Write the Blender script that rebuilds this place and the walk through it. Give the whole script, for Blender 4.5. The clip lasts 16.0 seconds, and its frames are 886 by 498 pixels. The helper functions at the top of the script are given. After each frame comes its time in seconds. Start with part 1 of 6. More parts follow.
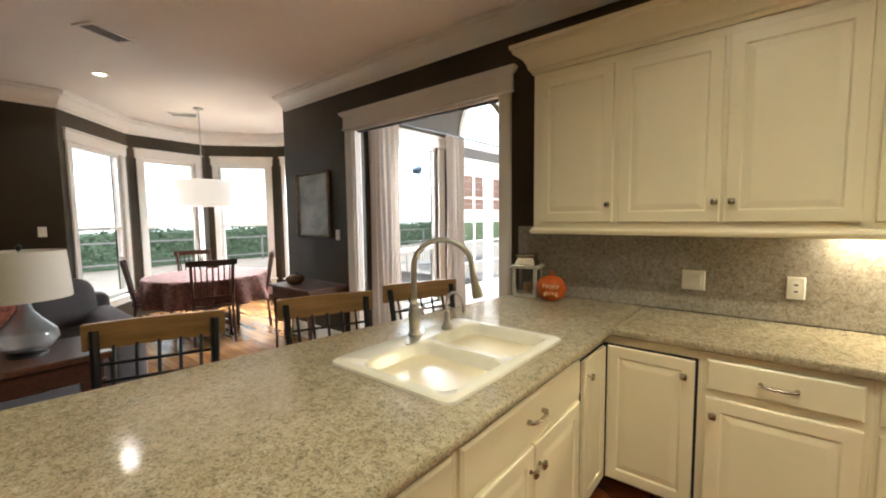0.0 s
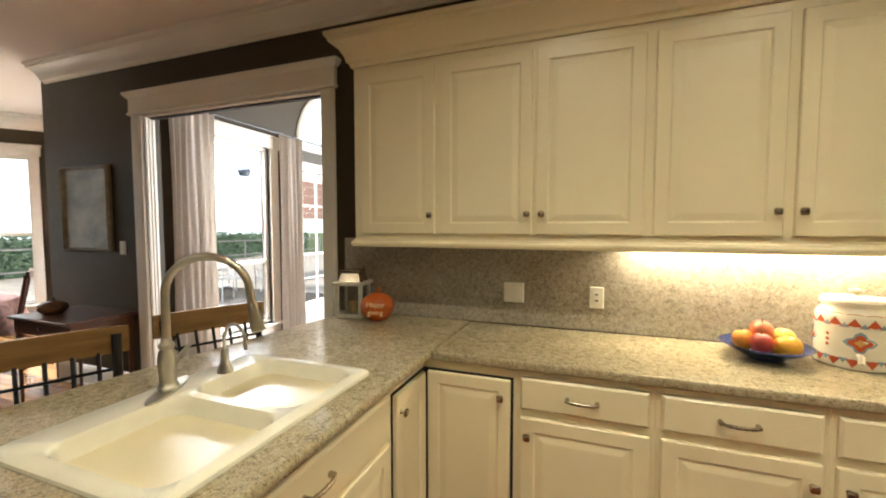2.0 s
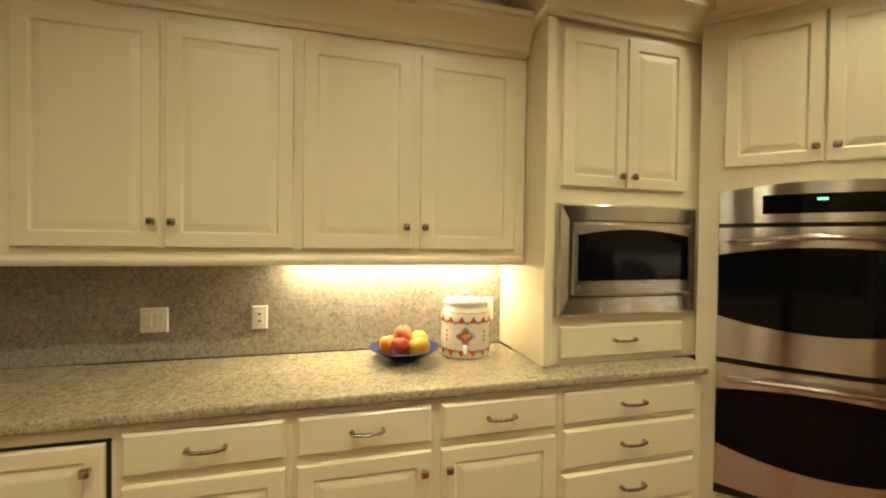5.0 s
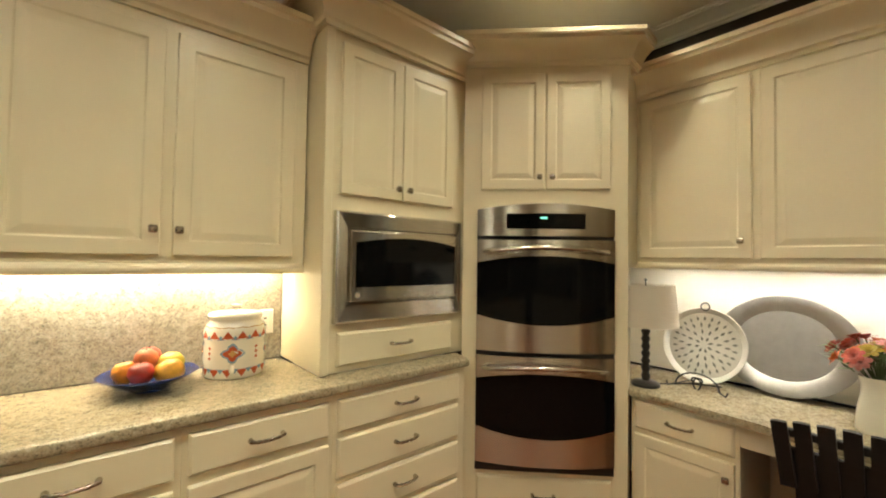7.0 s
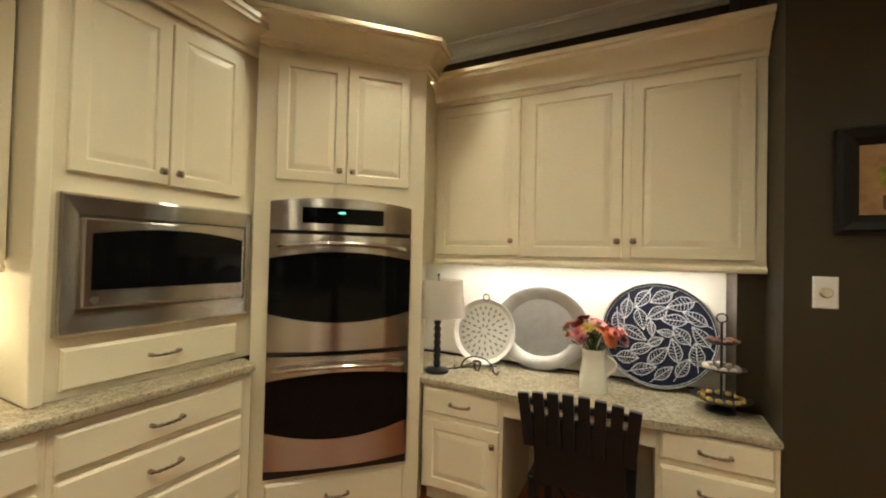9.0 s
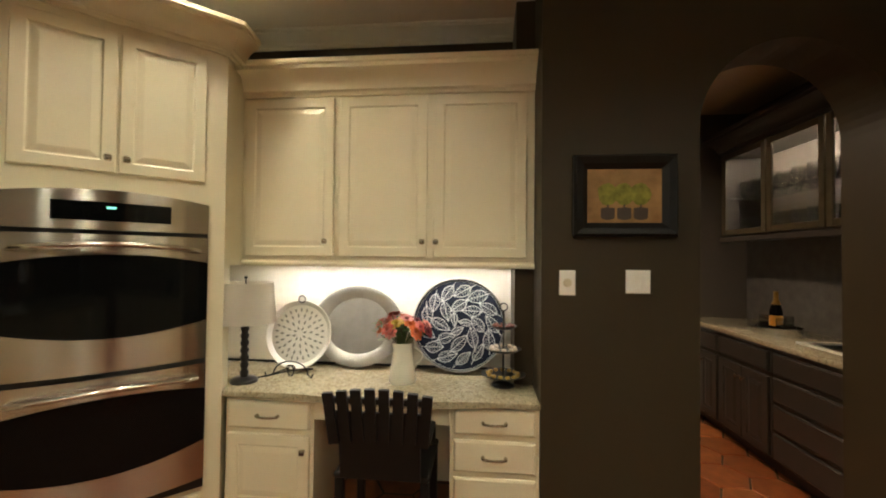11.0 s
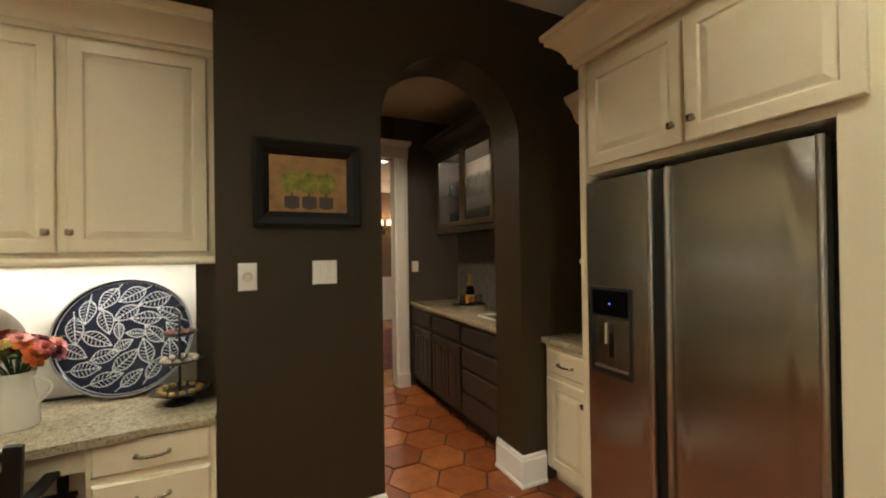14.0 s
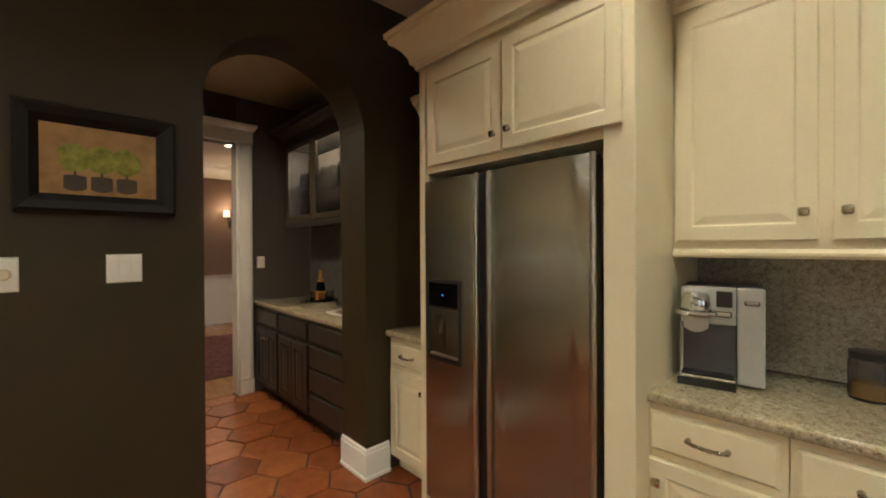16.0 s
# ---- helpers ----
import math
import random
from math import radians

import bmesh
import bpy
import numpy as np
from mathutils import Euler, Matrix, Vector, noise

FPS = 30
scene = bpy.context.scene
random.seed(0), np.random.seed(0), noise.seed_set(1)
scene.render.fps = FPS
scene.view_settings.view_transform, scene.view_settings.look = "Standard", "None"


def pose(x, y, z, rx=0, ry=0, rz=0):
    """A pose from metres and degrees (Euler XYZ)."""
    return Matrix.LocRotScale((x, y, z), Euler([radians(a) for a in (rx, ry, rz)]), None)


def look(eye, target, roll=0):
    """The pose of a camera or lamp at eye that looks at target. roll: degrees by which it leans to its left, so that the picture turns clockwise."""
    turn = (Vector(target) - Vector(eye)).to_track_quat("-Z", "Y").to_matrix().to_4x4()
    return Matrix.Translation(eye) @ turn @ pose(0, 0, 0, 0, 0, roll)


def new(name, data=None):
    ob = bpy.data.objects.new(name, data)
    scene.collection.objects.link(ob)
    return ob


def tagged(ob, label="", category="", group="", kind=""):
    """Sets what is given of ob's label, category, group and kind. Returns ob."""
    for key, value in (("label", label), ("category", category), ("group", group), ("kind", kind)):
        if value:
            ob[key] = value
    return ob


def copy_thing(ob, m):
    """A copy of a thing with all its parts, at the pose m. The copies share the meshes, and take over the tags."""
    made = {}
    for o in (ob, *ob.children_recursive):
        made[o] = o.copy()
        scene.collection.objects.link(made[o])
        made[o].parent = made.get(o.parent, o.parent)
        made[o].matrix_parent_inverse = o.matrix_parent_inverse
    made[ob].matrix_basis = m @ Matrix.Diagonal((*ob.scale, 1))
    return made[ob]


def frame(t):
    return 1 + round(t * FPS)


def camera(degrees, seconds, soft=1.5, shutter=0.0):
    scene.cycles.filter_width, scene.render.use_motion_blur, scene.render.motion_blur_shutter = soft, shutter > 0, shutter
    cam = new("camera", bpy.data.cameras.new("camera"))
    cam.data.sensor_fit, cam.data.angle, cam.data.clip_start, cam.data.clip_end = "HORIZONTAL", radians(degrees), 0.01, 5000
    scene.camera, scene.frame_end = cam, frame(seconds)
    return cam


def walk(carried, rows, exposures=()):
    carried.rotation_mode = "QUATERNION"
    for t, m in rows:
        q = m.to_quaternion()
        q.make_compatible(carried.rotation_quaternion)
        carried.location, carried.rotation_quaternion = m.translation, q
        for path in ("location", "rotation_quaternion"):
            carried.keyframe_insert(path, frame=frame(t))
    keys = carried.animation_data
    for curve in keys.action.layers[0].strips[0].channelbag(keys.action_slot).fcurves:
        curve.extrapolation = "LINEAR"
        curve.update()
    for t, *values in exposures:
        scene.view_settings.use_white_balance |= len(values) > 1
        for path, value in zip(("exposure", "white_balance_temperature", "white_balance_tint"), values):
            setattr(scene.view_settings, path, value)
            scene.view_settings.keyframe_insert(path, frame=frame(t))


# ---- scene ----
cam = camera(95.5, 16.0, soft=2.0)
EXPOSURES = [(0.0, 0.10, 6350, 10), (1.5, 0.08, 6600, 10), (3.0, 0.04, 6950, 10), (3.9, 0.0, 7250, 8), (5.2, 0.0, 7150, 8), (7.4, 0.0, 6400, 10), (11.3, 0.0, 6250, 10), (16.0, 0.0, 6050, 10)]
PATH = [
    (0, (2.217, -0.134, 1.487), (0.951, 1.406, 1.328), -0.7),
    (0.5, (2.25, -0.002, 1.469), (1.056, 1.597, 1.341), -0.5),
    (1, (2.254, 0.137, 1.457), (1.178, 1.819, 1.349), -0.2),
    (1.5, (2.264, 0.227, 1.468), (1.356, 2.006, 1.362), -0.0),
    (2, (2.279, 0.265, 1.485), (1.593, 2.14, 1.374), 0.0),
    (2.5, (2.344, 0.338, 1.501), (1.845, 2.271, 1.379), -0.0),
    (3, (2.424, 0.405, 1.475), (2.115, 2.379, 1.391), 0.2),
    (3.5, (2.498, 0.433, 1.466), (2.388, 2.429, 1.406), 0.3),
    (4, (2.58, 0.437, 1.459), (2.659, 2.435, 1.422), 0.4),
    (4.5, (2.646, 0.442, 1.47), (2.925, 2.422, 1.433), 0.5),
    (5, (2.681, 0.454, 1.474), (3.192, 2.388, 1.446), 0.7),
    (7.5, (2.894, 0.334, 1.437), (4.329, 1.725, 1.497), 0.9),
    (8, (2.943, 0.3, 1.45), (4.512, 1.54, 1.496), 1.0),
    (8.5, (2.973, 0.302, 1.466), (4.674, 1.352, 1.498), 1.1),
    (9, (3.0, 0.236, 1.465), (4.784, 1.139, 1.501), 1.3),
    (11.5, (3.03, -0.042, 1.48), (5.03, -0.024, 1.519), 0.2),
    (12, (3.047, -0.157, 1.478), (5.043, -0.288, 1.519), -0.2),
    (12.5, (3.054, -0.282, 1.465), (5.035, -0.554, 1.51), -0.5),
    (13, (3.052, -0.39, 1.467), (5.006, -0.814, 1.502), -0.7),
    (13.5, (3.064, -0.416, 1.463), (4.958, -1.055, 1.489), -0.8),
    (14, (3.056, -0.443, 1.459), (4.872, -1.28, 1.472), -0.8),
    (14.5, (3.037, -0.483, 1.452), (4.763, -1.494, 1.457), -0.7),
    (15, (3.021, -0.506, 1.453), (4.644, -1.675, 1.444), -0.5),
    (15.5, (3.007, -0.526, 1.449), (4.532, -1.82, 1.437), -0.3),
    (16, (2.976, -0.556, 1.449), (4.428, -1.93, 1.437), -0.3),
]
walk(cam, [(t, look(eye, target, roll)) for t, eye, target, roll in PATH], EXPOSURES)

# ---- world and daylight ----
world = bpy.data.worlds.new("world")
scene.world = world
world.use_nodes = True
wn = world.node_tree.nodes
sky = wn.new("ShaderNodeTexSky")
sky.sky_type, sky.sun_disc = "NISHITA", False
sky.sun_elevation, sky.sun_rotation = radians(50), radians(121)
world.node_tree.links.new(sky.outputs[0], wn["Background"].inputs[0])
wn["Background"].inputs[1].default_value = 0.15

SUN = 5.0
WARM, NEUTRAL = (1.0, 0.955, 0.72), (1.0, 0.94, 0.86)
CAN_W, STRIP_W = 15.0, 14.0


def lamp(name, kind, m, energy, color, size=0.1, size_y=None):
    d = bpy.data.lights.new(name, kind)
    d.energy, d.color = energy, color
    if kind == "AREA":
        d.shape = "RECTANGLE" if size_y else "DISK"
        d.size = size
        if size_y:
            d.size_y = size_y
    elif kind == "SUN":
        d.angle = size
    else:
        d.shadow_soft_size = size
    ob = new(name, d)
    ob.matrix_world = m
    return ob


lamp("sun", "SUN", look((0, 0, 10), (-5, 3, 3)), SUN, (1, 0.95, 0.86), radians(3))

# ---- materials ----


def node(nt, kind, **vals):
    n = nt.nodes.new(kind)
    for k, v in vals.items():
        n.inputs[k.replace("_", " ")].default_value = v
    return n


def surface(name, rough=0.5, metal=0.0, **more):
    m = bpy.data.materials.new(name)
    m.use_nodes = True
    b = m.node_tree.nodes["Principled BSDF"]
    b.inputs["Roughness"].default_value = rough
    b.inputs["Metallic"].default_value = metal
    for k, v in more.items():
        b.inputs[k.replace("_", " ")].default_value = v
    return m, m.node_tree, b


def ramp(nt, src, stops):
    r = nt.nodes.new("ShaderNodeValToRGB")
    e = r.color_ramp.elements
    while len(e) < len(stops):
        e.new(0.5)
    for el, (p, c) in zip(e, stops):
        el.position, el.color = p, (*c, 1)
    nt.links.new(src, r.inputs[0])
    return r.outputs[0]


def coords(nt, scale=(1, 1, 1), kind="Object"):
    tc = nt.nodes.new("ShaderNodeTexCoord")
    mp = nt.nodes.new("ShaderNodeMapping")
    mp.inputs["Scale"].default_value = scale
    nt.links.new(tc.outputs[kind], mp.inputs[0])
    return mp.outputs[0]


def world_coords(nt, scale=(1, 1, 1)):
    g = nt.nodes.new("ShaderNodeNewGeometry")
    mp = nt.nodes.new("ShaderNodeMapping")
    mp.inputs["Scale"].default_value = scale
    nt.links.new(g.outputs["Position"], mp.inputs[0])
    return mp.outputs[0]


def noise_tex(nt, vec, scale, detail=4, rough=0.55):
    n = node(nt, "ShaderNodeTexNoise", Scale=scale, Detail=detail, Roughness=rough)
    nt.links.new(vec, n.inputs["Vector"])
    return n.outputs[0]


def bump(nt, b, src, strength, dist=0.002):
    n = node(nt, "ShaderNodeBump", Strength=strength, Distance=dist)
    nt.links.new(src, n.inputs["Height"])
    nt.links.new(n.outputs[0], b.inputs["Normal"])


def painted(name, c, rough=0.4, var=0.06, grain=60, strength=0.08):
    """Painted surface: faint mottling in two scales, and a brushed or rolled relief."""
    m, nt, b = surface(name, rough)
    v = world_coords(nt)
    n = noise_tex(nt, v, 2.2, 5)
    lo = tuple(x * (1 - var) for x in c)
    nt.links.new(ramp(nt, n, [(0.3, lo), (0.7, c)]), b.inputs["Base Color"])
    r = node(nt, "ShaderNodeMapRange", To_Min=rough - 0.07, To_Max=rough + 0.1)
    nt.links.new(noise_tex(nt, v, 9, 4), r.inputs[0])
    nt.links.new(r.outputs[0], b.inputs["Roughness"])
    bump(nt, b, noise_tex(nt, v, grain, 3), strength)
    return m


def plain(name, c, rough=0.5, metal=0.0, var=0.12, scale=14, **more):
    m, nt, b = surface(name, rough, metal, **more)
    v = coords(nt)
    nt.links.new(ramp(nt, noise_tex(nt, v, scale, 5), [(0.3, tuple(x * (1 - var) for x in c)), (0.7, tuple(min(1, x * (1 + var)) for x in c))]), b.inputs["Base Color"])
    bump(nt, b, noise_tex(nt, v, scale * 6, 3), 0.06)
    return m


def wood(name, dark, light, rough=0.35, scale=(3, 40, 40), axis_world=False):
    m, nt, b = surface(name, rough)
    v = world_coords(nt, scale) if axis_world else coords(nt, scale)
    n = noise_tex(nt, v, 1.0, 6, 0.65)
    nt.links.new(ramp(nt, n, [(0.3, dark), (0.7, light)]), b.inputs["Base Color"])
    bump(nt, b, n, 0.08)
    return m


def granite(name, base, dark, light, rough=0.09):
    """Polished granite: pale and dark grains of several sizes in soft, cloudy drifts."""
    m, nt, b = surface(name, rough)
    v = world_coords(nt)

    def grains(scale, stops):
        vo = nt.nodes.new("ShaderNodeTexVoronoi")
        vo.inputs["Scale"].default_value = scale
        nt.links.new(v, vo.inputs["Vector"])
        sep = nt.nodes.new("ShaderNodeSeparateColor")
        nt.links.new(vo.outputs["Color"], sep.inputs[0])
        return ramp(nt, sep.outputs[0], stops)

    def mix(kind, f, a, c):
        mx = nt.nodes.new("ShaderNodeMix")
        mx.data_type, mx.blend_type = "RGBA", kind
        mx.inputs[0].default_value = f
        nt.links.new(a, mx.inputs[6])
        nt.links.new(c, mx.inputs[7])
        return mx.outputs[2]

    mid = tuple(x * 0.66 for x in base)
    tan = (base[0] * 0.95, base[1] * 0.80, base[2] * 0.58)
    fine = grains(230, [(0.0, dark), (0.15, dark), (0.18, mid), (0.40, base), (0.78, base), (0.95, light)])
    coarse = grains(95, [(0.0, mid), (0.16, tan), (0.34, base), (0.72, base), (0.92, light)])
    cloud = ramp(nt, noise_tex(nt, v, 42, 6, 0.68), [(0.34, dark), (0.43, mid), (0.52, base), (0.70, light)])
    c = mix("MIX", 0.32, fine, coarse)
    c = mix("MIX", 0.40, c, cloud)
    big = ramp(nt, noise_tex(nt, v, 4.5, 4), [(0.35, (0.84, 0.82, 0.78)), (0.65, (1, 1, 1))])
    nt.links.new(mix("MULTIPLY", 1.0, c, big), b.inputs["Base Color"])
    r = node(nt, "ShaderNodeMapRange", To_Min=rough * 0.8, To_Max=rough * 1.7)
    nt.links.new(noise_tex(nt, v, 60, 3), r.inputs[0])
    nt.links.new(r.outputs[0], b.inputs["Roughness"])
    return m


def steel(name, c=(0.62, 0.59, 0.52), rough=0.21, scale=(2, 2, 300), turn=0.25):
    """Brushed steel; reflections are drawn out across the grain, by a turn from the level tangent."""
    m, nt, b = surface(name, rough, 1.0)
    n = noise_tex(nt, coords(nt, scale), 2.0, 3)
    nt.links.new(ramp(nt, n, [(0.3, tuple(x * 0.97 for x in c)), (0.7, c)]), b.inputs["Base Color"])
    r = node(nt, "ShaderNodeMapRange", To_Min=rough - 0.01, To_Max=rough + 0.015)
    nt.links.new(n, r.inputs[0])
    nt.links.new(r.outputs[0], b.inputs["Roughness"])
    tan = nt.nodes.new("ShaderNodeTangent")
    tan.direction_type, tan.axis = "RADIAL", "Z"
    nt.links.new(tan.outputs[0], b.inputs["Tangent"])
    b.inputs["Anisotropic"].default_value = 1.0
    b.inputs["Anisotropic Rotation"].default_value = turn
    return m


def glow(name, c, strength):
    m, nt, b = surface(name, 0.6)
    b.inputs["Base Color"].default_value = (*c, 1)
    b.inputs["Emission Color"].default_value = (*c, 1)
    b.inputs["Emission Strength"].default_value = strength
    return m


CREAM = painted("cream_paint", (0.77, 0.68, 0.47), 0.33, 0.05, 90, 0.05)
TRIM = painted("white_trim_paint", (0.78, 0.75, 0.68), 0.35, 0.05, 80, 0.05)
BROWN = painted("dark_brown_wall_paint", (0.045, 0.0315, 0.0150), 0.46, 0.12, 240, 0.12)
BROWN.node_tree.nodes["Principled BSDF"].inputs["Specular IOR Level"].default_value = 0.3
CEILING = painted("ceiling_paint", (0.78, 0.72, 0.64), 0.8, 0.04, 200, 0.15)
SIDING = painted("alcove_paint", (0.76, 0.72, 0.62), 0.45, 0.04, 150, 0.08)
DARKCAB = painted("espresso_cabinet_paint", (0.035, 0.027, 0.021), 0.35, 0.1, 90, 0.05)
GRANITE = granite("speckled_granite", (0.41, 0.345, 0.225), (0.04, 0.03, 0.016), (0.60, 0.54, 0.41))
SPLASH = granite("grey_granite", (0.35, 0.315, 0.265), (0.085, 0.075, 0.065), (0.50, 0.47, 0.41), 0.2)
STEEL = steel("brushed_steel")
FRIDGE_STEEL = steel("fridge_steel", (0.45, 0.43, 0.385), 0.25, (2, 2, 200), 0.0)
NICKEL = plain("brushed_nickel", (0.55, 0.52, 0.46), 0.28, 1.0, 0.05)
PEWTER = plain("aged_pewter", (0.42, 0.37, 0.30), 0.22, 1.0, 0.25)
CHROME = plain("chrome", (0.7, 0.7, 0.7), 0.1, 1.0, 0.02)
BLACKGLASS = plain("black_glass", (0.004, 0.004, 0.004), 0.05, 0.0, 0.02, IOR=1.25)
BLACK = plain("black_enamel", (0.012, 0.011, 0.010), 0.4, 0, 0.2)
GAP = plain("gap_shadow_black", (0.01, 0.009, 0.008), 0.8)
PORCELAIN = plain("white_porcelain", (0.78, 0.74, 0.62), 0.1, 0, 0.02)
PLASTIC = plain("white_plastic", (0.78, 0.75, 0.68), 0.35, 0, 0.02)
HONEY = wood("honey_oak", (0.17, 0.085, 0.028), (0.30, 0.165, 0.06))
BLACKWOOD = wood("black_painted_wood", (0.005, 0.004, 0.0035), (0.008, 0.0065, 0.006), 0.5)
BLACKWOOD.node_tree.nodes["Principled BSDF"].inputs["Specular IOR Level"].default_value = 0.3
MAHOGANY = wood("mahogany", (0.040, 0.014, 0.008), (0.09, 0.035, 0.018), 0.3)
GLASS, _nt, _b = surface("clear_glass", 0.02)
_b.inputs["Transmission Weight"].default_value = 1.0
_b.inputs["IOR"].default_value = 1.45
PANE, _nt, _b = surface("window_glass", 0.0)
_b.inputs["Transmission Weight"].default_value = 1.0
_b.inputs["IOR"].default_value = 1.02
LAMPSHADE, _nt, _b = surface("linen_shade", 0.8)
_b.inputs["Base Color"].default_value = (0.62, 0.55, 0.44, 1)
_b.inputs["Transmission Weight"].default_value = 0.25
bump(_nt, _b, noise_tex(_nt, coords(_nt, (200, 200, 60)), 3, 2), 0.2)
FABRIC = plain("curtain_linen", (0.72, 0.66, 0.60), 0.9, 0, 0.06, 30)
GREYFAB = plain("grey_upholstery", (0.075, 0.066, 0.066), 0.9, 0, 0.15, 60)
REDFAB = plain("russet_fabric", (0.22, 0.06, 0.035), 0.9, 0, 0.6, 25)
CLOTH = plain("red_patterned_tablecloth", (0.13, 0.052, 0.036), 0.85, 0, 0.65, 22)
BULB = glow("lamp_glow", (1.0, 0.86, 0.62), 9.0)
STRIP = glow("strip_glow", (1.0, 0.84, 0.6), 6.0)


def terracotta(name):
    m, nt, b = surface(name, 0.42)
    v = world_coords(nt)
    oi = nt.nodes.new("ShaderNodeObjectInfo")
    per = ramp(nt, oi.outputs["Random"], [(0, (0.20, 0.052, 0.011)), (0.5, (0.30, 0.088, 0.022)), (1, (0.41, 0.15, 0.04))])
    mott = ramp(nt, noise_tex(nt, v, 9, 6), [(0.3, (0.62, 0.55, 0.5)), (0.7, (1.1, 1.1, 1.1))])
    mu = nt.nodes.new("ShaderNodeMix")
    mu.data_type, mu.blend_type = "RGBA", "MULTIPLY"
    mu.inputs[0].default_value = 1
    nt.links.new(per, mu.inputs[6])
    nt.links.new(mott, mu.inputs[7])
    nt.links.new(mu.outputs[2], b.inputs["Base Color"])
    bump(nt, b, noise_tex(nt, v, 30, 4), 0.3, 0.004)
    return m


def planks(name):
    m, nt, b = surface(name, 0.22)
    v = world_coords(nt, (2.5, 30, 30))
    g = nt.nodes.new("ShaderNodeNewGeometry")
    per = ramp(nt, g.outputs["Random Per Island"], [(0, (0.22, 0.10, 0.035)), (1, (0.40, 0.21, 0.085))])
    gr = ramp(nt, noise_tex(nt, v, 1, 6, 0.7), [(0.3, (0.6, 0.55, 0.5)), (0.7, (1.05, 1.05, 1.05))])
    mu = nt.nodes.new("ShaderNodeMix")
    mu.data_type, mu.blend_type = "RGBA", "MULTIPLY"
    mu.inputs[0].default_value = 1
    nt.links.new(per, mu.inputs[6])
    nt.links.new(gr, mu.inputs[7])
    nt.links.new(mu.outputs[2], b.inputs["Base Color"])
    return m


TERRACOTTA, PLANKS = terracotta("terracotta_tile"), planks("oak_floor")
GROUT = plain("grey_grout", (0.06, 0.05, 0.04), 0.9)

# ---- mesh helpers ----


def mesh_of(name, bm, material, smooth=None):
    me = bpy.data.meshes.new(name)
    bmesh.ops.recalc_face_normals(bm, faces=bm.faces)
    bm.to_mesh(me)
    bm.free()
    me.materials.append(material)
    if smooth:
        me.shade_smooth()
        me.set_sharp_from_angle(angle=radians(smooth))
    return me


def part(name, bm, material, parent, label="", m=None, smooth=None):
    ob = new(name, mesh_of(name, bm, material, smooth))
    ob.parent = parent
    if m is not None:
        ob.matrix_basis = m
    return tagged(ob, label)


def share(name, src, parent, m):
    ob = new(name, src.data)
    ob.parent, ob.matrix_basis = parent, m
    return ob


def thing(name, m, label, category, group="", kind=""):
    ob = new(name)
    ob.empty_display_size = 0.1
    ob.matrix_basis = m
    return tagged(ob, label, category, group, kind)


def solid(name, bm, material, label="", category="", kind="structure", smooth=None, m=None, group=""):
    ob = new(name, mesh_of(name, bm, material, smooth))
    if m is not None:
        ob.matrix_basis = m
    return tagged(ob, label, category, group, kind)


def box(bm, x0, x1, y0, y1, z0, z1, bev=0.0, seg=1):
    r = bmesh.ops.create_cube(bm, size=1, matrix=Matrix.Translation(((x0 + x1) / 2, (y0 + y1) / 2, (z0 + z1) / 2)) @ Matrix.Diagonal((abs(x1 - x0), abs(y1 - y0), abs(z1 - z0), 1)))
    if bev:
        ed = list({e for v in r["verts"] for e in v.link_edges})
        bmesh.ops.bevel(bm, geom=ed, offset=bev, segments=seg, affect="EDGES", profile=0.5)
    return bm


def B(*a, **k):
    return box(bmesh.new(), *a, **k)


def lathe(profile, seg=24, bm=None, m=Matrix()):
    """Turn (radius, height) pairs round the z axis."""
    bm = bm or bmesh.new()
    rings = []
    for r, z in profile:
        rings.append([bm.verts.new(m @ Vector((max(r, 1e-4) * math.cos(2 * math.pi * i / seg), max(r, 1e-4) * math.sin(2 * math.pi * i / seg), z))) for i in range(seg)])
    for a, b in zip(rings, rings[1:]):
        for i in range(seg):
            bm.faces.new((a[i], a[(i + 1) % seg], b[(i + 1) % seg], b[i]))
    return bm


def tube(pts, r, seg=8, bm=None, radii=None):
    """A round bar along points, with closed ends."""
    bm = bm or bmesh.new()
    pts = [Vector(p) for p in pts]
    rings, ref = [], None
    for i, p in enumerate(pts):
        d = (pts[min(i + 1, len(pts) - 1)] - pts[max(i - 1, 0)]).normalized()
        if ref is None:
            ref = Vector((0, 0, 1)) if abs(d.z) < 0.9 else Vector((1, 0, 0))
        u = (ref - d * ref.dot(d)).normalized()
        w = d.cross(u)
        ref = u
        rr = radii[i] if radii else r
        rings.append([bm.verts.new(p + (u * math.cos(2 * math.pi * k / seg) + w * math.sin(2 * math.pi * k / seg)) * rr) for k in range(seg)])
    for a, b in zip(rings, rings[1:]):
        for k in range(seg):
            bm.faces.new((a[k], a[(k + 1) % seg], b[(k + 1) % seg], b[k]))
    bm.faces.new(rings[0])
    bm.faces.new(rings[-1])
    return bm


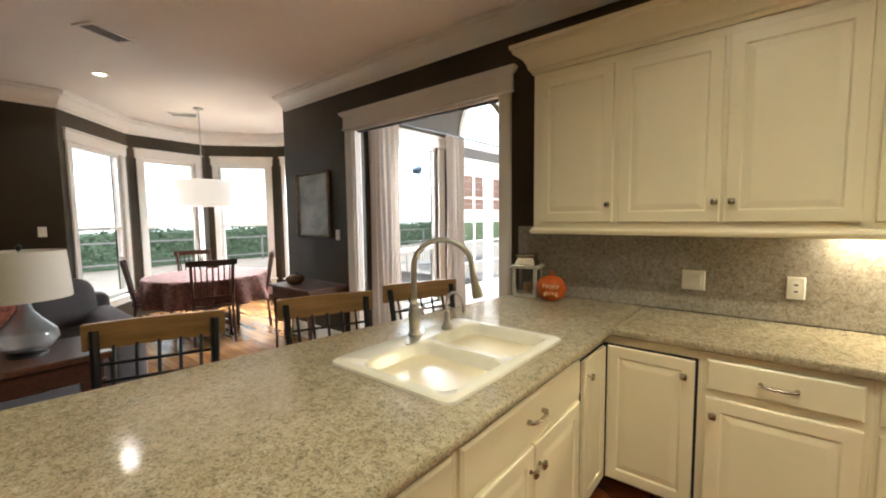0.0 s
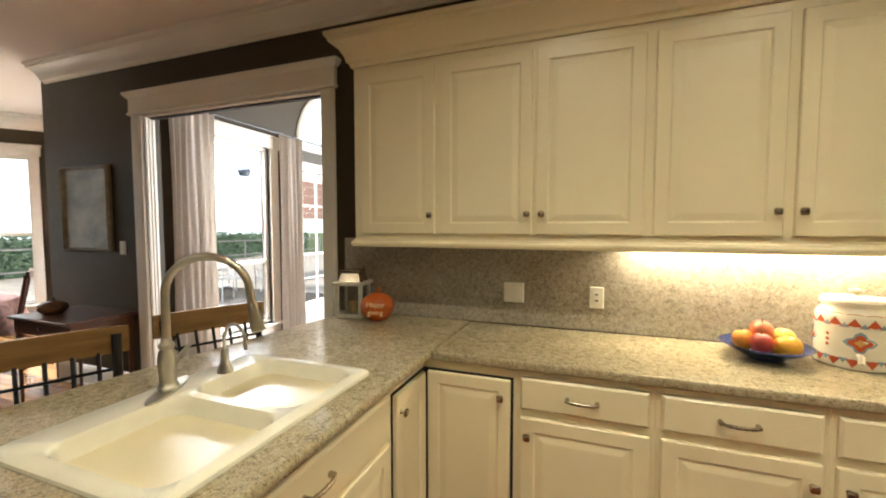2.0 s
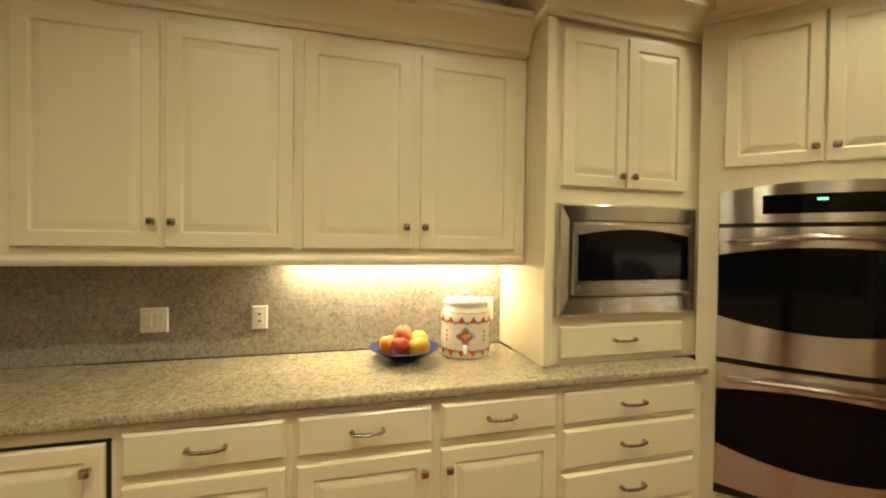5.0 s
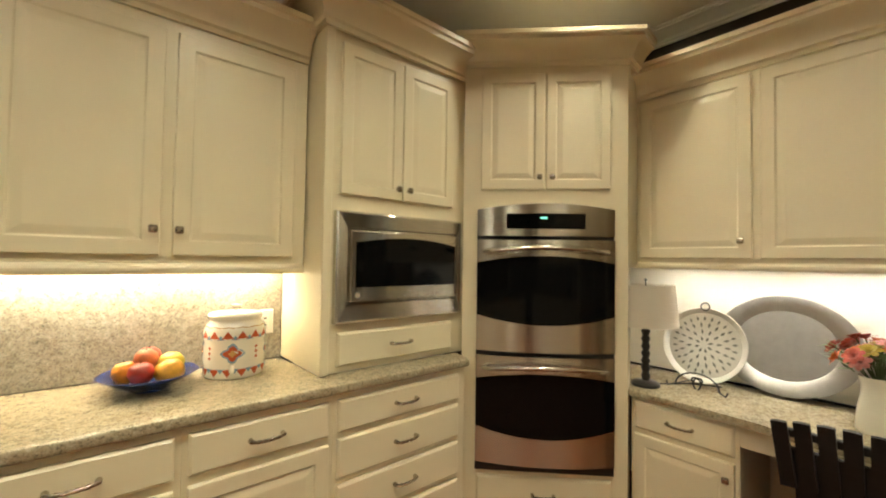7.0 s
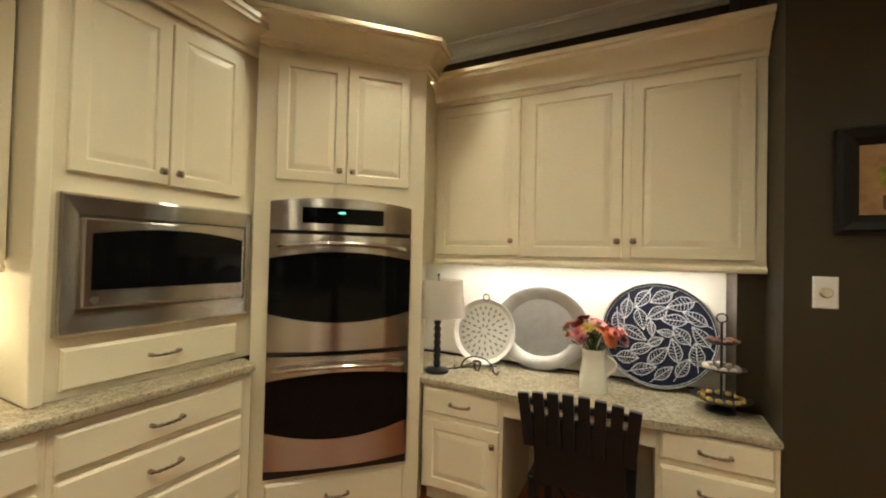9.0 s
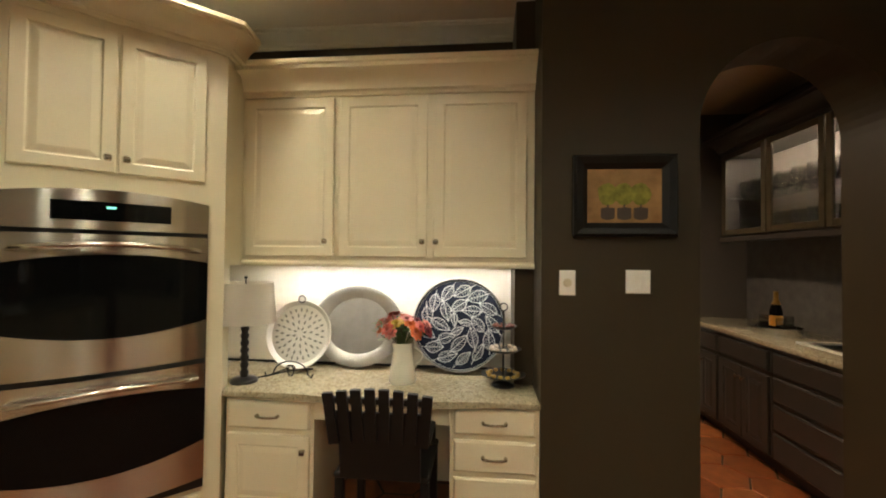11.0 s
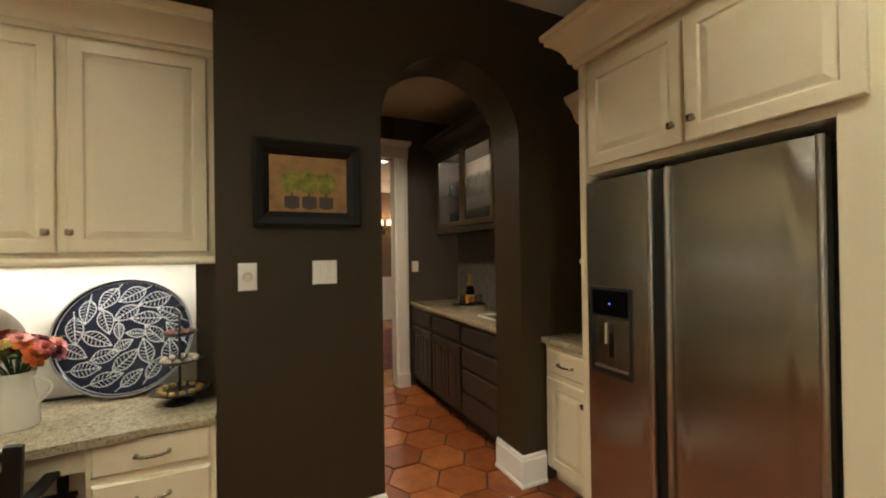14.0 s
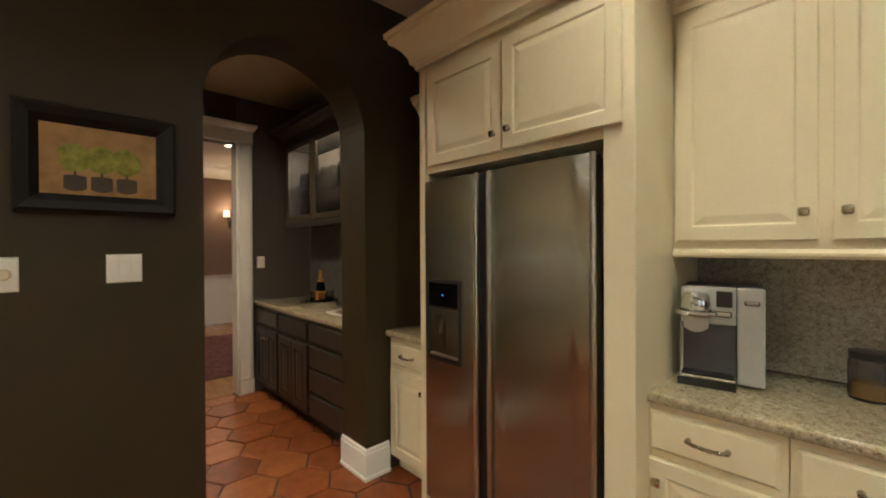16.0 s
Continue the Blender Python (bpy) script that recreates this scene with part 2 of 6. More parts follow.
def sweep(path, profile, bm=None):
    """Sweep an (outward, height) profile along a plan polyline, mitred; outward lies to the path's right."""
    bm = bm or bmesh.new()
    P = [Vector((x, y)) for x, y in path]
    rings = []
    for i, p in enumerate(P):
        ns = []
        if i > 0:
            d = (p - P[i - 1]).normalized()
            ns.append(Vector((d.y, -d.x)))
        if i < len(P) - 1:
            d = (P[i + 1] - p).normalized()
            ns.append(Vector((d.y, -d.x)))
        n = sum(ns, Vector((0, 0))).normalized()
        n = n / max(0.3, n.dot(ns[0]))
        rings.append([bm.verts.new((p.x + n.x * o, p.y + n.y * o, z)) for o, z in profile])
    for a, b in zip(rings, rings[1:]):
        for k in range(len(profile)):
            j = (k + 1) % len(profile)
            bm.faces.new((a[k], a[j], b[j], b[k]))
    bm.faces.new(rings[0])
    bm.faces.new(rings[-1])
    return bm


def prism(outline, z0, z1, bm=None, bev=0.0, seg=2):
    """A plan outline raised from z0 to z1."""
    bm = bm or bmesh.new()
    lo = [bm.verts.new((x, y, z0)) for x, y in outline]
    hi = [bm.verts.new((x, y, z1)) for x, y in outline]
    f = bm.faces.new(lo)
    g = bm.faces.new(hi)
    n = len(outline)
    for i in range(n):
        bm.faces.new((lo[i], lo[(i + 1) % n], hi[(i + 1) % n], hi[i]))
    if bev:
        bmesh.ops.bevel(bm, geom=list(set(f.edges) | set(g.edges)), offset=bev, segments=seg, affect="EDGES", profile=0.6)
    return bm


def loops(rects, bm=None):
    """Join rectangles (x0, x1, z0, z1, y) one inside the other into a panel's relief."""
    bm = bm or bmesh.new()
    prev = None
    for x0, x1, z0, z1, y in rects:
        ring = [bm.verts.new(p) for p in ((x0, y, z0), (x1, y, z0), (x1, y, z1), (x0, y, z1))]
        if prev:
            for i in range(4):
                bm.faces.new((prev[i], prev[(i + 1) % 4], ring[(i + 1) % 4], ring[i]))
        else:
            bm.faces.new(ring)
        prev = ring
    bm.faces.new(prev)
    return bm


def panel_bm(w, h, t=0.02, rail=0.06, raised=True):
    def R(i, y):
        return (i, w - i, i, h - i, y)
    if not raised:
        return loops([R(0, 0), R(0, -t * 0.55), R(0.010, -t)])
    return loops([R(0, 0), R(0, -t + 0.004), R(0.004, -t), R(rail - 0.004, -t), R(rail, -t + 0.003), R(rail + 0.003, -t + 0.007), R(rail + 0.009, -t + 0.007), R(rail + 0.034, -t + 0.0015), R(rail + 0.038, -t + 0.001)])


def knob_bm():
    bm = lathe([(0.009, 0), (0.006, 0.004), (0.005, 0.014)], 10, None, pose(0, 0, 0, 90))
    box(bm, -0.0155, 0.0155, -0.030, -0.014, -0.0155, 0.0155, 0.0075, 3)
    return bm


def pull_bm(w=0.115):
    pts = [(-w / 2, 0, 0), (-w / 2, -0.018, 0.001)] + [(-w / 2 + w * i / 10, -0.024 - 0.006 * math.sin(math.pi * i / 10), -0.002 * math.sin(math.pi * i / 10)) for i in range(1, 10)] + [(w / 2, -0.018, 0.001), (w / 2, 0, 0)]
    rad = [0.010, 0.009] + [0.0055 + 0.0026 * (i % 2) for i in range(9)] + [0.009, 0.010]
    return tube(pts, 0.005, 8, None, rad)


KNOB = mesh_of("knob", knob_bm(), PEWTER, 40)
PULL = mesh_of("pull", pull_bm(), PEWTER, 50)


def fit_knob(parent, x, z, y=-0.02):
    ob = new("knob", KNOB)
    ob.parent, ob.matrix_basis = parent, pose(x, y, z)
    return tagged(ob, "aged pewter square knob")


def fit_pull(parent, x, z, y=-0.02):
    ob = new("pull", PULL)
    ob.parent, ob.matrix_basis = parent, pose(x, y, z)
    return tagged(ob, "aged pewter bow pull")


def cab_door(parent, x0, x1, z0, z1, y, material=None, knob=None, name="door", rail=0.06):
    """A raised-panel door with its front frame at y (facing -y). knob: (x, z) from the unit's origin."""
    d = part(name, panel_bm(x1 - x0, z1 - z0, 0.02, rail), material or CREAM, parent, m=pose(x0, y, z0))
    if knob:
        fit_knob(d, knob[0] - x0, knob[1] - z0)
    return d


def cab_drawer(parent, x0, x1, z0, z1, y, material=None, pull=True):
    d = part("drawer", panel_bm(x1 - x0, z1 - z0, 0.02, 0, False), material or CREAM, parent, m=pose(x0, y, z0))
    if pull:
        fit_pull(d, (x1 - x0) / 2, (z1 - z0) / 2)
    return d


def base_body(parent, w, depth, h=0.874, material=None, name="body", toe=0.1):
    bm = B(0, w, 0, depth, toe, h, 0.002)
    box(bm, 0.0, w, 0.07, depth - 0.01, 0.0, toe + 0.004)
    return part(name, bm, material or CREAM, parent)


CROWN = [(0, 0), (0.012, 0), (0.016, 0.018), (0.030, 0.026), (0.034, 0.05), (0.055, 0.085), (0.085, 0.112), (0.098, 0.118), (0.100, 0.138), (0.112, 0.142), (0.114, 0.165), (0, 0.165)]


def cornice(name, path, z, scale=1.0, parent=None, material=None, rise=1.0):
    prof = [(o * scale, z + h * scale * rise) for o, h in CROWN]
    bm = sweep(path[::-1] if parent else path, prof)
    if parent:
        return part(name, bm, material or CREAM, parent, smooth=30)
    return solid(name, bm, material or TRIM, "", "", "structure", 30)

# ---- structure ----
CEIL = 3.0
N, E, S = 2.605, 5.12, -2.76  # inner faces of the kitchen's north, east and south walls
AB, AY = 5.70, -0.27          # back and side of the desk alcove
BX = 7.22                     # end of the butler's pantry


def wall(name, *a, material=None):
    return solid(name, B(*a), material or BROWN)


solid("floor", B(-0.2, 9.5, -4.5, 2.74, -0.15, -0.012), GROUT)
solid("floor_nook", B(-7.0, -0.2, -4.5, 7.8, -0.15, -0.02), GROUT)
solid("floor_sunroom", B(-0.2, 6.0, 2.74, 7.8, -0.15, -0.004), PLANKS)
solid("floor_hall", B(BX + 0.07, 11.65, -3.9, -0.3, -0.15, 0.002), PLANKS)
solid("ceiling", B(-7.0, 11.65, -4.5, 2.70, CEIL, CEIL + 0.15), CEILING)
solid("ceiling_bay", B(-7.0, -2.56, 2.70, 4.4, CEIL, CEIL + 0.15), CEILING)
solid("ceiling_sunroom", B(-2.0, 6.0, 2.745, 7.8, 3.9, 4.05), CEILING)

OX0, OX1, OH = -1.22, 0.54, 2.40   # cased opening to the sunroom
wall("wall_north_1", -2.55, OX0 - 0.02, N, N + 0.14, 0, CEIL)
wall("wall_north_2", OX1 + 0.02, 6.3, N, N + 0.14, 0, CEIL)
wall("wall_north_head", OX0 - 0.02, OX1 + 0.02, N, N + 0.14, OH + 0.02, CEIL)
wall("wall_sunroom_south", -2.0, 6.0, N + 0.141, N + 0.2, CEIL, 3.9)
wall("wall_bay_return", -2.62, -2.55, N, 4.24, 0, CEIL)
wall("wall_sunroom_east", 5.9, 6.05, 2.74, 7.6, 0, 3.9)
wall("wall_west", -4.42, -4.28, -4.5, 0.72, 0, CEIL)
wall("wall_far_south", -4.5, 0.9, -4.5, -4.35, 0, CEIL)
wall("wall_south", 0.9, 5.6, S - 0.14, S, 0, CEIL)
wall("wall_south_return", 0.76, 0.9, -4.5, S, 0, CEIL)
wall("wall_alcove_back", AB, AB + 0.12, AY - 0.1, 2.7, 0, 2.2, material=SIDING)
wall("wall_alcove_upper", AB, AB + 0.12, AY - 0.1, 2.7, 2.2, CEIL)
wall("wall_east_block", E + 0.29, AB, AY - 0.10, AY, 0, CEIL)

# picture wall with the round-headed arch, 0.29 m thick
AL, AR, AS = -1.04, -1.92, 2.135


def arch_wall():
    bm = bmesh.new()
    c, r = (AL + AR) / 2, (AL - AR) / 2
    arc = [(c + r * math.cos(math.pi * i / 32), AS + r * math.sin(math.pi * i / 32)) for i in range(33)]
    out = [(AY, 0), (AL, 0)] + arc + [(AR, 0), (S, 0), (S, CEIL), (AY, CEIL)]
    lo = [bm.verts.new((E, y, z)) for y, z in out]
    hi = [bm.verts.new((E + 0.29, y, z)) for y, z in out]
    bm.faces.new(lo)
    bm.faces.new(hi)
    for i in range(len(out)):
        j = (i + 1) % len(out)
        bm.faces.new((lo[i], lo[j], hi[j], hi[i]))
    return bm


solid("wall_arch", arch_wall(), BROWN)

# butler's pantry past the arch, and a glimpse of the hall beyond it
HALLWALL = painted("hall_paint", (0.16, 0.10, 0.065), 0.5, 0.08)
wall("wall_bar_back", E + 0.29, BX + 0.14, -2.70, -2.56, 0, CEIL)
wall("wall_bar_north", E + 0.29, 11.65, -0.30, -0.16, 0, CEIL)
# end wall has a lighter brown than the pantry's other walls
wall("wall_bar_end", BX, BX + 0.14, -2.56, -1.80, 0, CEIL, material=painted("lighter_end_wall_brown", (0.085, 0.070, 0.054), 0.45, 0.1, 240, 0.12))
wall("wall_bar_head", BX, BX + 0.14, -1.80, -0.30, 2.47, CEIL)
solid("wall_hall_end", B(11.5, 11.65, -3.9, -0.3, 0, CEIL), HALLWALL)
solid("wall_hall_south", B(BX + 0.14, 11.5, -3.9, -3.76, 0, CEIL), HALLWALL)
solid("trim_crown_hall", sweep([(11.5, -0.3), (11.5, -3.76), (BX + 0.14, -3.76)], [(o * 1.4, CEIL - 0.24 + h * 1.45) for o, h in CROWN]), TRIM, smooth=30)
bm = B(11.485, 11.5, -3.76, -0.3, 0, 0.90, 0.003)
box(bm, 11.455, 11.5, -3.76, -0.3, 0.90, 0.93, 0.006)
for k in range(5):
    y0 = -3.66 + k * 0.68
    for q in ((y0, y0 + 0.58, 0.22, 0.235), (y0, y0 + 0.58, 0.80, 0.815), (y0, y0 + 0.015, 0.235, 0.80), (y0 + 0.565, y0 + 0.58, 0.235, 0.80)):
        box(bm, 11.475, 11.486, q[0], q[1], q[2], q[3])
solid("wainscot", bm, TRIM)
solid("ceiling_pantry", B(E + 0.29, BX, -2.56, -0.3, 2.92, CEIL - 0.002), painted("tan_pantry_ceiling_paint", (0.44, 0.35, 0.22), 0.7, 0.06, 200, 0.15))

# trim
bm = sweep([(-2.55, N), (6.3, N)], [(o, CEIL - 0.18 + h * 1.09) for o, h in CROWN])
solid("trim_crown_north", bm, TRIM, smooth=30)
solid("trim_crown_end", sweep([(-2.55, N + 0.2), (-2.55, N), (-2.54, N)], [(o, CEIL - 0.18 + h * 1.09) for o, h in CROWN]), TRIM, smooth=30)
solid("trim_crown_alcove", sweep([(AB, N), (AB, AY)], [(o * 1.2, CEIL - 0.085 + h * 0.515) for o, h in CROWN]), TRIM, smooth=30)
solid("trim_crown_south", sweep([(5.1, S), (0.9, S)], [(o, CEIL - 0.18 + h * 1.09) for o, h in CROWN]), TRIM, smooth=30)
BASE = [(0, 0), (0.024, 0), (0.024, 0.016), (0.016, 0.024), (0.016, 0.160), (0.011, 0.168), (0.010, 0.182), (0, 0.193)]
solid("baseboard_stub", sweep([(E + 0.29, AR), (E, AR), (E, -2.09)], BASE[::-1]), TRIM)
solid("baseboard_picture_wall", sweep([(E, AY), (E, AL), (E + 0.29, AL)], BASE), TRIM)
solid("baseboard_north", sweep([(-2.55, N), (OX0 - 0.14, N)], BASE), TRIM)
solid("baseboard_west", sweep([(-4.28, -4.3), (-4.28, 0.70)], BASE), TRIM)

# cased opening
door = thing("door_casing", pose(0, 0, 0), "white painted wide casing round the opening to the sunroom", "door frame", kind="structure")
door.name = "door_1"
part("jamb", B(OX0 - 0.02, OX0, N - 0.004, N + 0.085, 0, OH), TRIM, door)
part("jamb", B(OX1, OX1 + 0.02, N - 0.004, N + 0.085, 0, OH), TRIM, door)
part("head_jamb", B(OX0 - 0.02, OX1 + 0.02, N - 0.004, N + 0.085, OH, OH + 0.02), TRIM, door)
for x0, x1 in ((OX0 - 0.13, OX0 - 0.012), (OX1 + 0.012, OX1 + 0.115)):
    bm = B(x0, x1, N - 0.028, N, 0, OH + 0.01, 0.004)
    box(bm, x0 + 0.012, x1 - 0.012, N - 0.034, N - 0.02, 0.0, OH + 0.008, 0.004)
    part("casing", bm, TRIM, door)
bm = B(OX0 - 0.15, OX1 + 0.13, N - 0.032, N, OH + 0.012, OH + 0.155, 0.003)
box(bm, OX0 - 0.16, OX1 + 0.14, N - 0.045, N, OH + 0.012, OH + 0.03, 0.006)
part("head_board", bm, TRIM, door)
part("cap", sweep([(OX0 - 0.15, N), (OX0 - 0.15, N - 0.03), (OX1 + 0.13, N - 0.03), (OX1 + 0.13, N)], [(0, OH + 0.15), (0.01, OH + 0.15), (0.03, OH + 0.175), (0.035, OH + 0.195), (0, OH + 0.195)]), TRIM, door)
for k in range(3):
    part("door_edge", B(OX0 - 0.001, OX0 + 0.006, N + 0.004 + k * 0.027, N + 0.022 + k * 0.027, 0, OH - 0.013, 0.002), TRIM, door)
part("track", B(OX0, OX1, N + 0.04, N + 0.08, OH - 0.012, OH - 0.001), GAP, door)

# bay with windows
BAY = [(-4.28, 0.72), (-5.42, 1.63), (-5.62, 2.80), (-4.85, 3.72), (-3.6, 4.1), (-2.58, 4.1)]
WZ0, WZ1 = 0.42, 2.45


def window_unit(i, p, q, z0, z1, label, mullions=1, casing=0.09, rail_at=None):
    """Window between two plan points, its room side to the path's right."""
    P, Q = Vector(p), Vector(q)
    d = Q - P
    w = d.length
    m = pose(P.x, P.y, 0, 0, 0, math.degrees(math.atan2(d.y, d.x)))
    t = thing("window", m, label, "window", kind="structure")
    t.name = "window_%d" % i
    bm = bmesh.new()
    c = casing
    for a in ((-c, 0.0, z0 - 0.02, z1), (w, w + c, z0 - 0.02, z1)):
        box(bm, a[0], a[1], -0.025, 0.0, a[2], a[3], 0.004)
    box(bm, -c - 0.02, w + c + 0.02, -0.032, 0.0, z1, z1 + 0.13, 0.004)
    box(bm, -c - 0.035, w + c + 0.035, -0.05, 0.0, z1 + 0.13, z1 + 0.155, 0.006)
    part("window_casing", bm, TRIM, t)
    bm = B(-c - 0.03, w + c + 0.03, -0.07, 0.1, z0 - 0.05, z0 - 0.02, 0.006)
    box(bm, -c, w + c, -0.022, 0, z0 - 0.14, z0 - 0.05, 0.004)
    part("window_sill", bm, TRIM, t)
    bm = bmesh.new()
    f = 0.045
    for a in ((0, f, z0, z1), (w - f, w, z0, z1), (f, w - f, z0, z0 + f), (f, w - f, z1 - f, z1)):
        box(bm, a[0], a[1], 0.03, 0.09, a[2], a[3], 0.003)
    zm = rail_at or (z0 + z1) / 2
    box(bm, f, w - f, 0.035, 0.085, zm - 0.022, zm + 0.022, 0.003)
    part("window_frame", bm, TRIM, t)
    bm = bmesh.new()
    for a in ((-0.012, 0, z0, z1), (w, w + 0.012, z0, z1)):
        box(bm, a[0], a[1], 0.0, 0.12, a[2], a[3])
    box(bm, 0, w, 0.0, 0.12, z1, z1 + 0.012)
    part("reveal", bm, TRIM, t)
    for za, zb in ((z0 + f, zm - 0.022), (zm + 0.022, z1 - f)):
        g = part("pane", B(f, w - f, 0.058, 0.062, za, zb), PANE, t)
        g.visible_shadow = False
    return t


def wall_with_window(name, p, q, a, b, z0, z1, top, thick=0.14, material=None):
    """A straight wall from p to q (room on its right) with one opening from a to b along it."""
    P, Q = Vector(p), Vector(q)
    d = Q - P
    w = d.length
    m = pose(P.x, P.y, 0, 0, 0, math.degrees(math.atan2(d.y, d.x)))
    bm = bmesh.new()
    for r in ((0, a, 0, top), (b, w, 0, top), (a, b, 0, z0), (a, b, z1, top)):
        if r[1] - r[0] > 1e-3 and r[3] - r[2] > 1e-3:
            box(bm, r[0], r[1], 0, thick, r[2], r[3])
    ob = solid(name, bm, material or BROWN, m=m)
    u = d.normalized()
    return tuple(P + u * a), tuple(P + u * b)


for i, (p, q) in enumerate(zip(BAY, BAY[1:])):
    # the room lies to the right when the bay is followed clockwise
    w = (Vector(q) - Vector(p)).length
    pa, pb = wall_with_window("wall_bay_%d" % (i + 1), p, q, 0.19, w - 0.19, WZ0 - 0.02, WZ1 + 0.012, CEIL)
    window_unit(i + 1, pa, pb, WZ0, WZ1, "tall white double-hung bay window with a plain casing", casing=0.085, rail_at=1.38)
solid("trim_crown_bay", sweep([(-4.28, -4.3)] + BAY, [(o * 1.2, CEIL - 0.2 + h * 1.2) for o, h in CROWN]), TRIM, smooth=30)

# unseen north wall; its opening is added to let the fill lamp shine in
wall_with_window("wall_sunroom_north", (-1.74, 7.6), (6.0, 7.6), 1.6, 5.6, 0.3, 3.0, 3.9)

# sunroom's west wall: window, then french doors under a half-round light
SW = -1.45
pa, pb = wall_with_window("wall_sunroom_west_1", (SW, 2.74), (SW, 4.62), 0.56, 1.485, 0.28, 2.45, 3.9)
window_unit(9, pa, pb, 0.30, 2.44, "tall white sunroom window beside the curtains", casing=0.13, rail_at=1.06)
FD0, FD1, FDH = 4.76, 6.42, 2.25
bm = bmesh.new()
box(bm, SW - 0.14, SW, 4.62, FD0, 0, 3.9)
box(bm, SW - 0.14, SW, FD1, 7.6, 0, 3.9)
box(bm, SW - 0.14, SW, FD0, FD1, FDH + 0.04, 2.58)
c, r = (FD0 + FD1) / 2, (FD1 - FD0) / 2
arc = [(c - r * math.cos(math.pi * i / 20), 2.58 + r * math.sin(math.pi * i / 20)) for i in range(21)]
for (a, za), (b, zb) in zip(arc, arc[1:]):
    for x in (SW, SW - 0.14):
        bm.faces.new([bm.verts.new((x, y, z)) for y, z in ((a, za), (b, zb), (b, 3.9), (a, 3.9))])
    bm.faces.new([bm.verts.new(v) for v in ((SW, a, za), (SW, b, zb), (SW - 0.14, b, zb), (SW - 0.14, a, za))])
solid("wall_sunroom_west_2", bm, BROWN)
fan = thing("window_fan", pose(SW, c, 2.58), "white half-round fan light over the french doors", "window", kind="structure")
fan.name = "window_10"
bm = bmesh.new()
for rr, wd in ((r + 0.02, 0.075), (r * 0.42, 0.02)):
    n = 28
    pts = [(0.0, -rr * math.cos(math.pi * i / n), rr * math.sin(math.pi * i / n)) for i in range(n + 1)]
    tube(pts, wd / 2, 6, bm)
for k in range(1, 6):
    a = math.pi * k / 6
    tube([(0, -r * 0.42 * math.cos(a), r * 0.42 * math.sin(a)), (0, -r * math.cos(a), r * math.sin(a))], 0.010, 6, bm)
part("window_frame", bm, TRIM, fan)
part("sill_rail", B(-0.1, 0.03, -r - 0.08, r + 0.08, -0.05, 0.03, 0.004), TRIM, fan)
fd = thing("french_door", pose(SW, FD0, 0), "white glazed french doors with ten-light leaves, closed", "door", kind="structure")
fd.name = "door_2"
bm = bmesh.new()
box(bm, -0.1, 0.025, -0.09, 0.0, 0, FDH + 0.04, 0.004)
box(bm, -0.1, 0.025, FD1 - FD0, FD1 - FD0 + 0.09, 0, FDH + 0.04, 0.004)
box(bm, -0.1, 0.025, -0.09, FD1 - FD0 + 0.09, FDH, FDH + 0.12, 0.004)
part("casing", bm, TRIM, fd)
lw = (FD1 - FD0) / 2
for k in range(2):
    bm = bmesh.new()
    y0 = k * lw
    for a in ((0.005, 0.12, 0.02, FDH - 0.01), (lw - 0.12, lw - 0.005, 0.02, FDH - 0.01), (0.12, lw - 0.12, 0.02, 0.41), (0.12, lw - 0.12, FDH - 0.13, FDH - 0.01)):
        box(bm, -0.07, -0.03, y0 + a[0], y0 + a[1], a[2], a[3], 0.003)
    box(bm, -0.06, -0.035, y0 + lw / 2 - 0.011, y0 + lw / 2 + 0.011, 0.41, FDH - 0.13)
    for j in range(1, 5):
        z = 0.41 + (FDH - 0.54) * j / 5
        box(bm, -0.0602, -0.0348, y0 + 0.12, y0 + lw - 0.12, z - 0.011, z + 0.011)
    leaf = part("leaf", bm, TRIM, fd)
    g = part("pane", B(-0.05, -0.046, y0 + 0.12, y0 + lw - 0.12, 0.41, FDH - 0.13), PANE, leaf)
    g.visible_shadow = False
    bm = tube([(-0.03, y0 + (lw - 0.05 if k == 0 else 0.05), 1.0), (0.02, y0 + (lw - 0.05 if k == 0 else 0.05), 1.0), (0.022, y0 + (lw - 0.14 if k == 0 else 0.14), 1.0)], 0.009)
    part("handle", bm, NICKEL, leaf, "brushed nickel lever")

# curtains and their rod


def curtain(y0, y1, z0, z1, x):
    t = bmesh.new()
    n, rows = 60, 8
    ring = []
    for j in range(rows + 1):
        z = z1 + (z0 - z1) * j / rows
        row = []
        for i in range(n + 1):
            u = i / n
            a = 0.020 + 0.010 * (j / rows) + 0.008 * math.sin(7 * u + 1)
            row.append(t.verts.new((x + a * math.sin(u * 2 * math.pi * 6.5 + 0.3 * math.sin(5 * u + j * 0.3)) + 0.006 * math.sin(23 * u), y0 + (y1 - y0) * u + 0.012 * math.sin(j * 0.6 + u * 9), z)))
        ring.append(row)
    for a, b in zip(ring, ring[1:]):
        for i in range(n):
            t.faces.new((a[i], a[i + 1], b[i + 1], b[i]))
    bmesh.ops.solidify(t, geom=list(t.faces), thickness=0.003)
    return t


for y0, y1 in ((2.90, 3.37), (4.29, 4.70)):
    solid("curtain", curtain(y0, y1, 0.02, 2.62, SW + 0.1), FABRIC, "pale linen curtain hanging in soft folds to the floor", "curtain", "thing", 60, group="sunroom curtains")
rod = thing("curtain_rod", pose(SW + 0.1, 2.80, 2.63), "dark iron curtain rod above the sunroom windows", "curtain rod")
part("rod", tube([(0, 0, 0), (0, 3.6, 0)], 0.014), BLACK, rod)
for y in (0.1, 1.7, 3.3):
    part("bracket", tube([(0, y, 0), (-0.1, y, 0)], 0.008), BLACK, rod)

